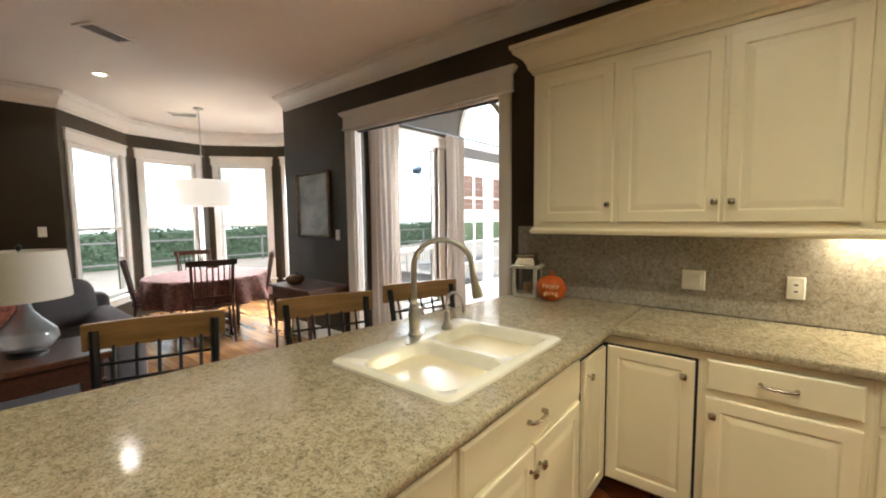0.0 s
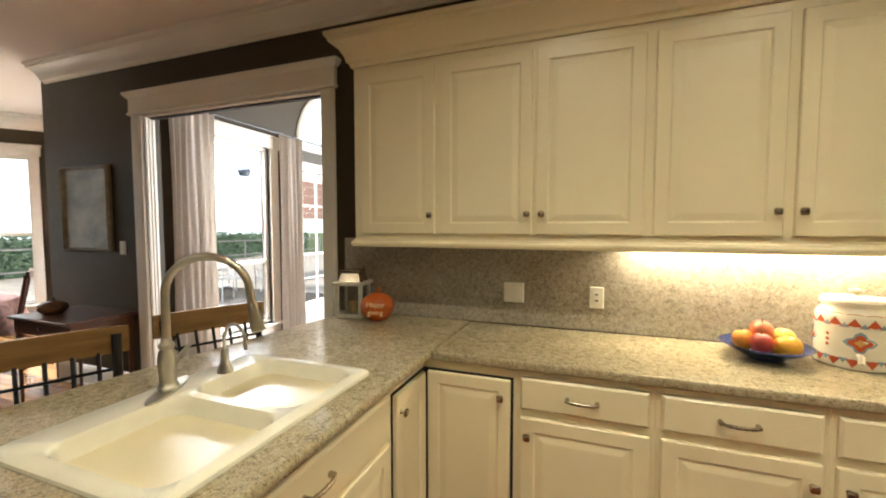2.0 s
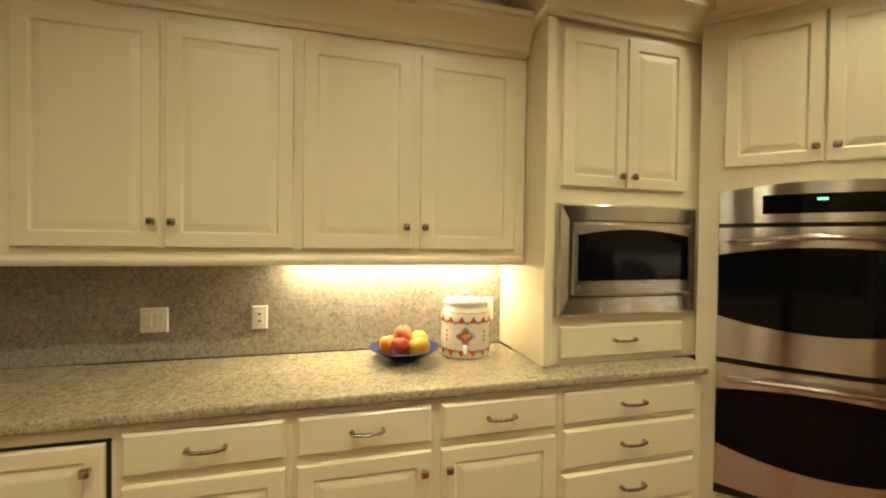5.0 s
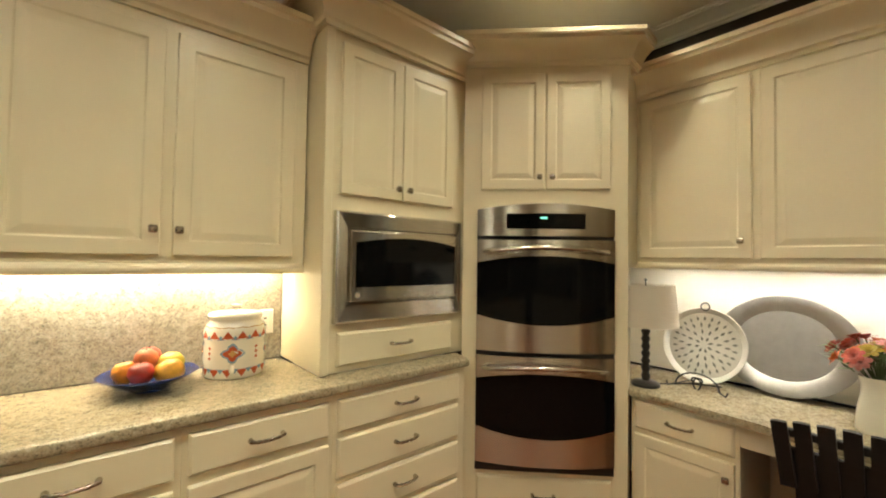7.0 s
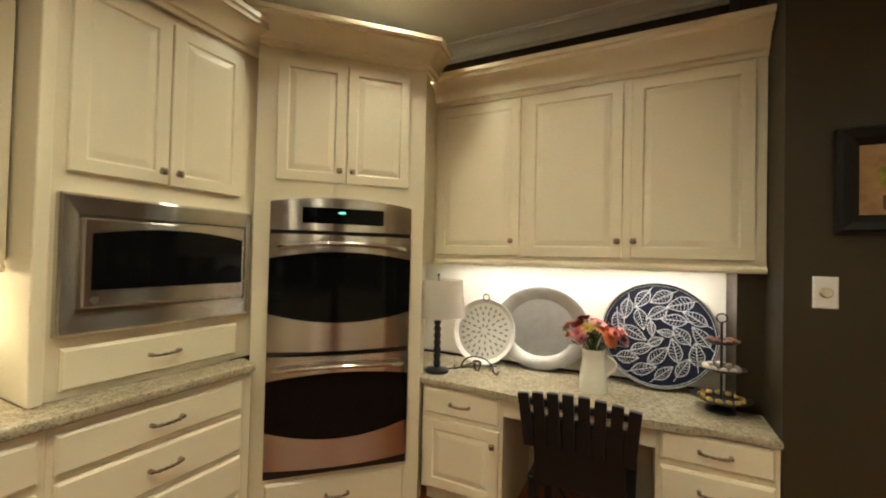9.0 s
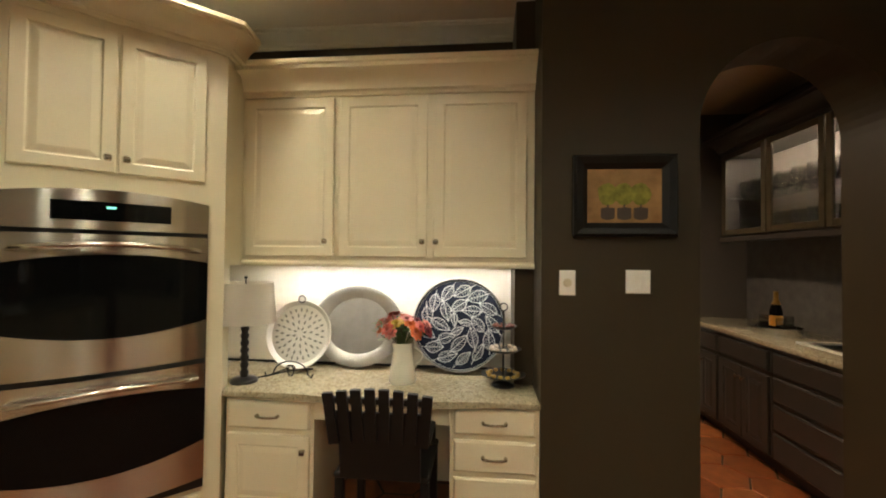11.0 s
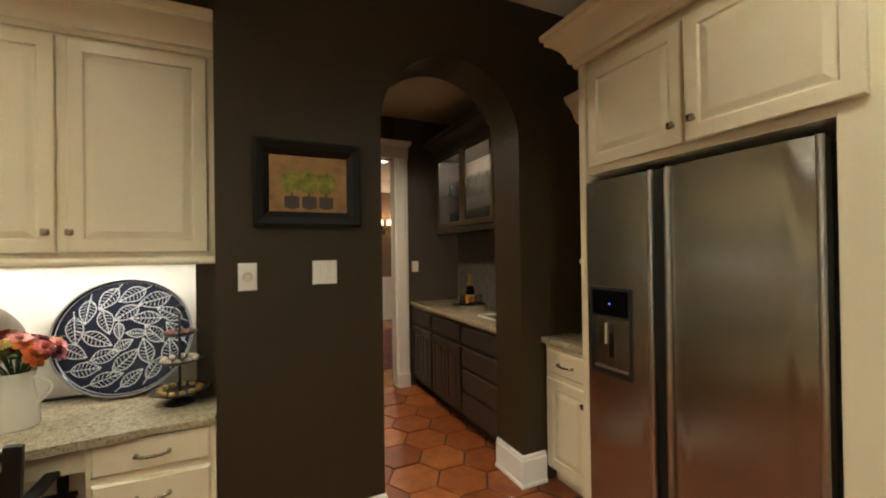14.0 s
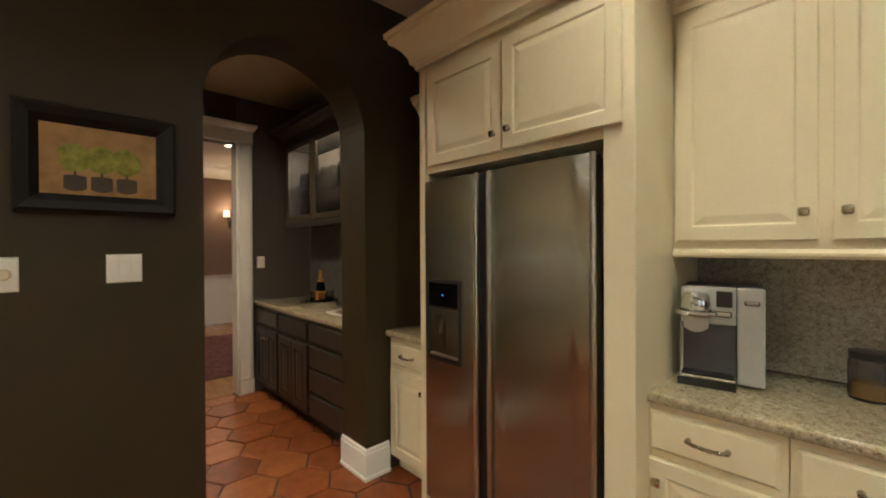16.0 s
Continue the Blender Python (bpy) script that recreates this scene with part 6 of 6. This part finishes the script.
# ---- butler's pantry ----
BF = -1.985
for k, (x0, w) in enumerate(((6.035, 0.615), (6.655, 0.615), (7.215, 0.555))):
    base_unit(0, w, [("blank", 0.70, 0.842), ("pair", 0.12, 0.665)] if k != 0 else [("blank", 0.70, 0.842), ("blank", 0.51, 0.675), ("blank", 0.32, 0.485), ("blank", 0.12, 0.295)], south(x0, BF), "pantry base cabinets", 0.56, "espresso painted base cabinet in the pantry", DARKCAB)
wt = thing("worktop", pose(0, 0, 0), "granite worktop over the dark pantry cabinets", "worktop")
part("slab", B(E + 0.295, BX - 0.004, -2.555, BF + 0.03, CT0, CT1, 0.01, 2), GRANITE, wt, smooth=40)
solid("backsplash_pantry", B(E + 0.295, BX - 0.004, -2.558, -2.545, CT1 + 0.001, 1.66), plain("pantry_splash_stone", (0.10, 0.088, 0.078), 0.35, 0, 0.2))
bs = thing("bar_sink", pose(5.78, -2.27, CT1), "small white drop-in bar sink", "sink")
part("basin", loops([(-0.22, 0.22, -0.16, 0.16, 0.0), (-0.22, 0.22, -0.16, 0.16, -0.014), (-0.19, 0.19, -0.13, 0.13, -0.014), (-0.17, 0.17, -0.11, 0.11, 0.13)]), PORCELAIN, bs, m=pose(0, 0, 0, -90))
bf = thing("bar_faucet", pose(5.72, -2.47, CT1), "small dark bronze bar faucet with two handles", "faucet")
part("spout", tube([(0, 0, 0), (0, 0, 0.16)] + [(0, 0.05 - 0.05 * math.cos(math.pi * i / 8), 0.16 + 0.05 * math.sin(math.pi * i / 8)) for i in range(1, 8)] + [(0, 0.1, 0.13)], 0.010, 8), PEWTER, bf, smooth=50)
for x in (-0.08, 0.08):
    part("tap_handle", lathe([(0.02, 0), (0.014, 0.03), (0.02, 0.06), (0.0, 0.065)], 12), PEWTER, bf, m=pose(x, 0, 0), smooth=50)
ty = thing("serving_tray", pose(6.42, -2.26, CT1), "round silver gallery tray with a bottle and glasses", "tray")
part("dish", lathe([(0.0, 0.0), (0.17, 0.0), (0.175, 0.05), (0.171, 0.05), (0.165, 0.008), (0.0, 0.006)], 32), CHROME, ty, smooth=50)
bt = thing("champagne_bottle", pose(6.42, -2.27, CT1 + 0.006), "dark bottle with an orange label and gold foil neck", "bottle")
part("glass_body", lathe([(0.0, 0), (0.042, 0), (0.043, 0.16), (0.03, 0.21), (0.015, 0.25), (0.0, 0.252)], 20), BLACKGLASS, bt, smooth=60)
part("label", lathe([(0.0436, 0.05), (0.0436, 0.13)], 20), plain("orange_label", (0.5, 0.2, 0.02), 0.5), bt, smooth=60)
part("foil", lathe([(0.031, 0.215), (0.0165, 0.25), (0.0155, 0.31), (0.017, 0.315), (0.0, 0.318)], 20), plain("gold_foil", (0.6, 0.36, 0.1), 0.3, 1.0), bt, smooth=60)


def tumbler(x, y, z, group, scale=1.0):
    t = thing("drinking_glass", pose(x, y, z), "clear stemless drinking glass", "glass", group)
    part("bowl", lathe([(0.0, 0), (0.028 * scale, 0), (0.035 * scale, 0.05 * scale), (0.034 * scale, 0.12 * scale), (0.032 * scale, 0.12 * scale), (0.033 * scale, 0.05 * scale), (0.0, 0.006)], 14), GLASS, t, smooth=60)
    return t


for x, y in ((6.32, -2.24), (6.52, -2.25), (6.45, -2.38)):
    tumbler(x, y, CT1 + 0.007, "glasses on the tray")
GX0, GX1, GZ0, GZ1 = 5.425, 7.0, 1.69, 2.45
gc = thing("glass_cabinet", pose(GX1, -2.21, 0, 0, 0, 180), "dark pantry wall cabinet with lit glass doors", "cabinet")
gw = GX1 - GX0
for a in ((0, 0.03, 0, 0.34, GZ0, GZ1), (gw - 0.03, gw, 0, 0.34, GZ0, GZ1), (0.03, gw - 0.03, 0, 0.34, GZ0, GZ0 + 0.03), (0.03, gw - 0.03, 0, 0.34, GZ1 - 0.03, GZ1), (0.03, gw - 0.03, 0.32, 0.34, GZ0 + 0.03, GZ1 - 0.03)):
    part("carcass", B(*a, 0.002), DARKCAB if a[2] < 0.3 else plain("cabinet_lining", (0.10, 0.077, 0.055), 0.5), gc)
part("shelf", B(0.03, gw - 0.03, 0.02, 0.318, 2.03, 2.038), PANE, gc).visible_shadow = False
part("light_rail", B(-0.01, gw + 0.01, -0.03, 0.02, GZ0 - 0.05, GZ0 - 0.001, 0.006), DARKCAB, gc)
cornice("crown", [(gw, 0.33), (gw, 0), (0, 0), (0, 0.33)], GZ1, 1.1, gc, DARKCAB)
for x0, x1 in ((0.012, 0.59), (0.602, 1.14), (1.152, gw - 0.012)):
    bm = bmesh.new()
    for a in ((x0, x0 + 0.05, GZ0 + 0.01, GZ1 - 0.01), (x1 - 0.05, x1, GZ0 + 0.01, GZ1 - 0.01), (x0 + 0.05, x1 - 0.05, GZ0 + 0.01, GZ0 + 0.06), (x0 + 0.05, x1 - 0.05, GZ1 - 0.06, GZ1 - 0.01)):
        box(bm, a[0], a[1], -0.022, -0.002, a[2], a[3], 0.003)
    d = part("glass_door", bm, plain("bronze_paint", (0.055, 0.04, 0.02), 0.35), gc)
    part("pane", B(x0 + 0.05, x1 - 0.05, -0.012, -0.009, GZ0 + 0.06, GZ1 - 0.06), PANE, d)
for zz in (GZ0 + 0.031, 2.039):
    for k in range(10):
        for j in range(2):
            tumbler(GX0 + 0.10 + k * 0.152 + 0.02 * j, -2.34 - 0.11 * j, zz, "glasses in the cabinet", 1.25)
# lamp and glowing strip added behind the door frames to brighten the glasses
lamp("cabinet_lamp", "AREA", pose((GX0 + GX1) / 2, -2.226, GZ1 - 0.042, -25), 22.0, (1, 0.88, 0.70), 1.3, 0.012)
part("lamp_strip", B(0.1, gw - 0.1, 0.004, 0.02, GZ1 - 0.04, GZ1 - 0.031), STRIP, gc)

# door casing at the end of the pantry
d3 = thing("pantry_door_casing", pose(BX, 0, 0), "white painted casing of the doorway to the hall", "door frame", kind="structure")
d3.name = "door_3"
bm = B(-0.03, 0.0, -1.935, -1.81, 0.15, 2.47, 0.004)
box(bm, -0.036, -0.02, -1.92, -1.90, 0.15, 2.47, 0.003)
part("casing", bm, TRIM, d3)
part("plinth_block", B(-0.038, 0.0, -1.94, -1.805, 0, 0.15, 0.004), TRIM, d3)
part("jamb", B(-0.005, 0.15, -1.81, -1.795, 0, 2.47), TRIM, d3)
part("head_board", B(-0.032, 0, -1.945, -0.3, 2.47, 2.62, 0.004), TRIM, d3)
part("cap", sweep([(0.0, -1.945), (-0.03, -1.945), (-0.03, -0.3)][::-1], [(0, 2.60), (0.008, 2.60), (0.03, 2.635), (0.036, 2.66), (0, 2.66)]), TRIM, d3)
plate("light_switch", pose(BX - 0.001, -2.02, 1.30, 0, 0, -90), 0.075, 0.116, "white switch plate on the pantry's end wall", 1)
sc = thing("wall_sconce", pose(11.5, -2.93, 2.08, 0, 0, -90), "iron wall sconce with two small lit shades", "wall lamp")
part("back_plate", B(-0.04, 0.04, -0.02, 0, -0.25, 0.05, 0.01), BLACK, sc)
for x in (-0.09, 0.09):
    part("arm", tube([(0, -0.01, -0.1), (x * 0.6, -0.08, -0.13), (x, -0.1, -0.04)], 0.008, 6), BLACK, sc)
    part("shade", lathe([(0.055, -0.03), (0.035, 0.07)], 16), glow("sconce_shade", (1.0, 0.62, 0.3), 4.0), sc, m=pose(x, -0.1, 0))
lamp("sconce_lamp", "POINT", pose(11.2, -2.93, 2.2), 14, (1, 0.70, 0.42), 0.05)
RUG = plain("wine_red_rug", (0.10, 0.03, 0.025), 0.95, 0, 0.7, 14)
solid("rug", B(7.92, 10.3, -3.0, -1.2, 0.002, 0.014, 0.003), RUG, "patterned wine-red rug on the hall floor", "rug", "thing")

# ---- breakfast room ----


def rail_chair(m, wood_a, label, group, seat_h=0.46, top=1.0, w=0.44, spindles=6, crest=0.10, name="dining_chair", frame_mat=None, grid=False):
    fm = frame_mat or wood_a
    t = thing(name, m, label, "chair", group)
    part("seat", B(-w / 2, w / 2, -0.02, 0.30 if grid else 0.42, seat_h - 0.03, seat_h, 0.012, 2), fm if grid else wood_a, t)
    lean, sd = 0.09, 0.30 if grid else 0.42
    for x in (-w / 2 + 0.025, w / 2 - 0.025):
        part("leg", tube([(x, sd - 0.04, 0), (x * 0.95, sd - 0.06, seat_h - 0.03)], 0.018, 8), fm, t)
        part("back_post", tube([(x * 1.05, -0.04, 0), (x, 0.0, seat_h), (x * 1.06, -lean, top - 0.03)], 0.018, 8), fm, t)
    n = 8
    bm = bmesh.new()
    pts = [(-w / 2 - 0.03 + (w + 0.06) * i / n, -lean - 0.025 * (1 - (2 * i / n - 1) ** 2)) for i in range(n + 1)]
    prism(pts + [(x, y - 0.024) for x, y in pts[::-1]], top - crest, top, bm, 0.006, 2)
    part("crest_rail", bm, wood_a, t)
    zs = seat_h + 0.10
    part("lower_rail", B(-w / 2 + 0.02, w / 2 - 0.02, -0.045, -0.022, zs - 0.02, zs + 0.02, 0.004), fm, t)
    for k in range(spindles):
        x = -w / 2 + w * (k + 1) / (spindles + 1)
        part("spindle", tube([(x, -0.035, zs), (x * 1.04, -lean - 0.02, top - crest + 0.01)], 0.008, 6), fm, t)
    if grid:
        for f_ in (0.35, 0.7):
            z = zs + (top - crest - zs) * f_
            part("cross_bar", tube([(-w / 2 + 0.02, -0.035 - lean * 0.6 * f_, z), (w / 2 - 0.02, -0.035 - lean * 0.6 * f_, z)], 0.007, 6), fm, t)
    for z in (0.18, 0.28):
        part("stretcher", tube([(-w / 2 + 0.03, sd - 0.05, z), (w / 2 - 0.03, sd - 0.05, z)], 0.010, 6), fm, t)
    return t


# bar stools face the counter; their backs are towards the breakfast room
st0 = rail_chair(pose(0.187, 0.386, 0, 0, 0, -112), HONEY, "black bar stool with a curved honey-oak crest rail", "bar stools", 0.64, 1.055, 0.47, 5, 0.115, "bar_stool", BLACKWOOD, True)
copy_thing(st0, pose(0.375, 1.145, 0, 0, 0, -112))
copy_thing(st0, pose(0.50, 1.79, 0, 0, 0, -113))

TC = (-3.74, 2.04)
tb = thing("dining_table", pose(*TC, 0), "round mahogany pedestal dining table", "table")
part("tabletop", lathe([(0.0, 0.715), (0.72, 0.715), (0.73, 0.73), (0.72, 0.745), (0.0, 0.745)], 40), MAHOGANY, tb, smooth=40)
part("pedestal", lathe([(0.06, 0.12), (0.10, 0.2), (0.06, 0.35), (0.09, 0.55), (0.05, 0.715)], 20), MAHOGANY, tb, smooth=60)
for k in range(4):
    a = math.pi / 2 * k + 0.4
    part("foot", tube([(0.05 * math.cos(a), 0.05 * math.sin(a), 0.2), (0.25 * math.cos(a), 0.25 * math.sin(a), 0.12), (0.45 * math.cos(a), 0.45 * math.sin(a), 0.025)], 0.03, 8), MAHOGANY, tb)
bm = bmesh.new()
n = 96
rings = []
for r, z, amp in ((0.001, 0.751, 0), (0.70, 0.751, 0), (0.738, 0.746, 0.0), (0.75, 0.70, 0.01), (0.77, 0.55, 0.04), (0.79, 0.42, 0.06)):
    rings.append([bm.verts.new(((r + amp * math.sin(13 * t)) * math.cos(t), (r + amp * math.sin(13 * t)) * math.sin(t), z)) for t in [2 * math.pi * i / n for i in range(n)]])
for p, q in zip(rings, rings[1:]):
    for i in range(n):
        bm.faces.new((p[i], p[(i + 1) % n], q[(i + 1) % n], q[i]))
solid("tablecloth", bm, CLOTH, "red patterned tablecloth hanging in folds over the round table", "tablecloth", "thing", 60, pose(*TC, 0))
c0 = rail_chair(pose(TC[0] + 0.85 * math.cos(radians(-17)), TC[1] + 0.85 * math.sin(radians(-17)), 0, 0, 0, 73), MAHOGANY, "mahogany slat-back dining chair at the round table", "dining chairs", 0.46, 1.02, 0.46, 7, 0.07)
for a, r_ in ((256, 0.80), (170, 0.9), (64, 0.72)):
    x, y = TC[0] + r_ * math.cos(radians(a)), TC[1] + r_ * math.sin(radians(a))
    copy_thing(c0, pose(x, y, 0, 0, 0, a + 90))

pd = thing("pendant_lamp", pose(-3.9, 2.1, CEIL), "drum pendant lamp with a pale fabric shade, lit", "ceiling lamp")
part("canopy", lathe([(0.0, 0.0), (0.065, 0.0), (0.06, -0.02), (0.015, -0.035), (0.0, -0.035)], 24), NICKEL, pd, smooth=50)
part("rod", tube([(0, 0, -0.03), (0, 0, -1.04)], 0.007, 8), NICKEL, pd)
DRUM, nt_, b_ = surface("lit_drum_fabric", 0.8)
b_.inputs["Base Color"].default_value = (0.75, 0.70, 0.62, 1)
b_.inputs["Emission Color"].default_value = (1.0, 0.93, 0.80, 1)
b_.inputs["Emission Strength"].default_value = 0.6
part("shade", lathe([(0.345, -0.98), (0.345, -1.32), (0.341, -1.32), (0.341, -0.98)], 48), DRUM, pd, smooth=60)
part("diffuser", lathe([(0.0, -1.312), (0.34, -1.312), (0.34, -1.318), (0.0, -1.318)], 32), DRUM, pd)
lamp("pendant_bulb", "POINT", pose(-3.9, 2.1, CEIL - 1.12), 12, (1, 0.88, 0.7), 0.06)
for k in range(3):
    a = 2 * math.pi * k / 3
    part("spider_arm", tube([(0, 0, -1.03), (0.342 * math.cos(a), 0.342 * math.sin(a), -1.0)], 0.004, 6), NICKEL, pd)

co = thing("console_table", pose(-1.76, 2.38, 0), "narrow dark mahogany console table against the wall", "table")
part("tabletop", B(-0.40, 0.40, -0.30, 0.20, 0.735, 0.76, 0.006), MAHOGANY, co)
part("drawer_box", B(-0.37, 0.37, -0.27, 0.18, 0.62, 0.735, 0.004), MAHOGANY, co)
for x in (-0.35, 0.35):
    for y in (-0.25, 0.16):
        part("leg", tube([(x, y, 0.63), (x, y, 0.0)], 0.02, 8, None, [0.022, 0.012]), MAHOGANY, co)
part("knob", lathe([(0.006, 0), (0.014, 0.015), (0.0, 0.022)], 12), PEWTER, co, m=pose(0, -0.271, 0.68, 90))
cb = thing("ceramic_bowl", pose(-1.90, 2.26, 0.761), "small brown glazed pumpkin bowl on the console", "bowl")
part("dish", lathe([(0.0, 0), (0.06, 0), (0.10, 0.04), (0.095, 0.08), (0.05, 0.105), (0.0, 0.11)], 24), plain("brown_glaze", (0.12, 0.045, 0.015), 0.2, 0, 0.4), cb, smooth=60)
part("stem", tube([(0, 0, 0.10), (0.01, 0, 0.14)], 0.012), POT, cb)

so = thing("sofa", pose(-2.75, -0.30, 0, 0, 0, 180), "dark grey upholstered sofa with rounded arms", "sofa")
part("base", B(-0.95, 0.0, -1.1, 1.1, 0.06, 0.42, 0.04, 3), GREYFAB, so, smooth=50)
part("backrest", B(-0.02, 0.22, -1.1, 1.1, 0.06, 0.80, 0.07, 4), GREYFAB, so, smooth=50)
for y in (-1.0, 1.0):
    part("armrest", B(-0.98, 0.1, y - 0.14, y + 0.14, 0.06, 0.68, 0.09, 4), GREYFAB, so, smooth=50)
for x in (-0.88, 0.12):
    for y in (-1.0, 1.0):
        part("foot", B(x - 0.03, x + 0.03, y - 0.03, y + 0.03, 0, 0.07), BLACKWOOD, so)
for y in (-0.45, 0.45):
    part("cushion", B(-0.93, -0.04, y - 0.42, y + 0.42, 0.42, 0.55, 0.05, 3), GREYFAB, so, smooth=50)
for y, mt, lb in ((0.55, GREYFAB, "plump dark grey cushion on the sofa"), (0.08, REDFAB, "russet patterned cushion on the sofa")):
    bm = bmesh.new()
    bmesh.ops.create_uvsphere(bm, u_segments=24, v_segments=12, radius=1, matrix=Matrix.Diagonal((0.10, 0.24, 0.22, 1)))
    for v in bm.verts:
        v.co.y = math.copysign(abs(v.co.y / 0.24) ** 0.6 * 0.24, v.co.y)
        v.co.z = math.copysign(abs(v.co.z / 0.22) ** 0.6 * 0.22, v.co.z)
    solid("cushion", bm, mt, lb, "cushion", "thing", 70, pose(-2.58, y - 0.12, 0.765, 0, -14, 8), "sofa cushions")

sf = thing("sofa_table", pose(-0.95, -0.28, 0), "dark wood sofa table behind the stools", "table")
part("tabletop", B(-0.25, 0.30, -0.75, 0.68, 0.72, 0.755, 0.006), MAHOGANY, sf)
part("apron", B(-0.21, 0.26, -0.71, 0.64, 0.60, 0.72, 0.003), MAHOGANY, sf)
for x in (-0.2, 0.25):
    for y in (-0.7, 0.62):
        part("leg", B(x - 0.025, x + 0.025, y - 0.025, y + 0.025, 0, 0.6, 0.003), MAHOGANY, sf)
tl = thing("table_lamp", pose(-0.93, 0.085, 0.755), "clear glass gourd table lamp with a cream drum shade", "lamp")
part("foot", lathe([(0.0, 0), (0.085, 0), (0.085, 0.015), (0.06, 0.025), (0.0, 0.025)], 24), BLACK, tl, smooth=50)
BUBBLE, nt_, b_ = surface("seeded_glass", 0.06)
b_.inputs["Base Color"].default_value = (0.95, 0.97, 0.98, 1)
b_.inputs["Transmission Weight"].default_value = 0.92
bump(nt_, b_, noise_tex(nt_, coords(nt_), 45, 2), 0.5, 0.004)
part("glass_body", lathe([(0.05, 0.024), (0.10, 0.04), (0.135, 0.09), (0.125, 0.14), (0.07, 0.20), (0.035, 0.25), (0.028, 0.30), (0.022, 0.30), (0.030, 0.25), (0.063, 0.20), (0.117, 0.14), (0.127, 0.09), (0.092, 0.046), (0.0, 0.03)], 36), BUBBLE, tl, smooth=60)
part("collar", lathe([(0.03, 0.30), (0.03, 0.325), (0.008, 0.33), (0.006, 0.60), (0.0, 0.60)], 16), NICKEL, tl, smooth=50)
part("shade", lathe([(0.205, 0.315), (0.19, 0.575), (0.187, 0.575), (0.202, 0.315)], 36), LAMPSHADE, tl, smooth=60)
part("finial", lathe([(0.006, 0.575), (0.016, 0.60), (0.0, 0.615)], 12), BLACK, tl, smooth=60)
# ---- floors laid piece by piece ----
PITCH = 0.312  # centre to centre
HEX = PITCH / math.sqrt(3)


def hex_mesh():
    bm = bmesh.new()
    r = HEX - 0.008
    rings = []
    for rr, z in ((r, -0.012), (r, -0.003), (r - 0.006, 0.0)):
        rings.append([bm.verts.new((rr * math.cos(math.pi / 3 * (i + 0.5)), rr * math.sin(math.pi / 3 * (i + 0.5)), z)) for i in range(6)])
    for a, b in zip(rings, rings[1:]):
        for i in range(6):
            bm.faces.new((a[i], a[(i + 1) % 6], b[(i + 1) % 6], b[i]))
    bm.faces.new(rings[-1])
    return mesh_of("tile", bm, TERRACOTTA)


TILE = hex_mesh()
tiled = tagged(bpy.data.objects["floor"], "hexagonal terracotta tile floor with grey joints", "floor")
rnd = random.Random(5)
verts, faces = [], []
for i in range(-18, 7):
    for j in range(-11, 15):
        x, y = 5.52 + (i + (0.5 if j % 2 else 0)) * PITCH, -1.353 + j * PITCH * math.sqrt(3) / 2
        if y > 2.6 or x < -0.1 or x > BX + 0.05:
            continue
        if 4.55 < x < 7.9 and -2.1 < y < -0.85:
            ob = new("tile", TILE)
            ob.parent = tiled
            ob.matrix_basis = pose(x, y, rnd.uniform(-0.0015, 0.0015), rnd.uniform(-0.25, 0.25), rnd.uniform(-0.25, 0.25))
        else:
            n = len(verts)
            verts += [(x + (HEX - 0.008) * math.cos(math.pi / 3 * (k + 0.5)), y + (HEX - 0.008) * math.sin(math.pi / 3 * (k + 0.5)), -0.001) for k in range(6)]
            faces.append(tuple(range(n, n + 6)))
me = bpy.data.meshes.new("tiles")
me.from_pydata(verts, [], faces)
me.materials.append(TERRACOTTA)
rest = new("tiles", me)
rest.parent = tiled
tagged(rest, kind="stuff")

# oak boards of the breakfast room
verts, faces = [], []
y, k = -4.4, 0
while y < 4.6:
    x = -6.6 + (k * 0.37) % 1.1
    while x < -0.2:
        L = rnd.uniform(0.7, 1.5)
        a, b = x, min(x + L, -0.2) - 0.0015
        n = len(verts)
        verts += [(a, y, 0), (b, y, 0), (b, y + 0.081, 0), (a, y + 0.081, 0), (a, y, -0.02), (b, y, -0.02), (b, y + 0.081, -0.02), (a, y + 0.081, -0.02)]
        faces += [(n, n + 1, n + 2, n + 3), (n, n + 4, n + 5, n + 1), (n + 1, n + 5, n + 6, n + 2), (n + 2, n + 6, n + 7, n + 3), (n + 3, n + 7, n + 4, n)]
        x += L
    y, k = y + 0.083, k + 1
me = bpy.data.meshes.new("boards")
me.from_pydata(verts, [], faces)
me.materials.append(PLANKS)
ob = new("boards", me)
ob.parent = tagged(bpy.data.objects["floor_nook"], "glossy oak strip floor", "floor")
tagged(ob, kind="stuff")
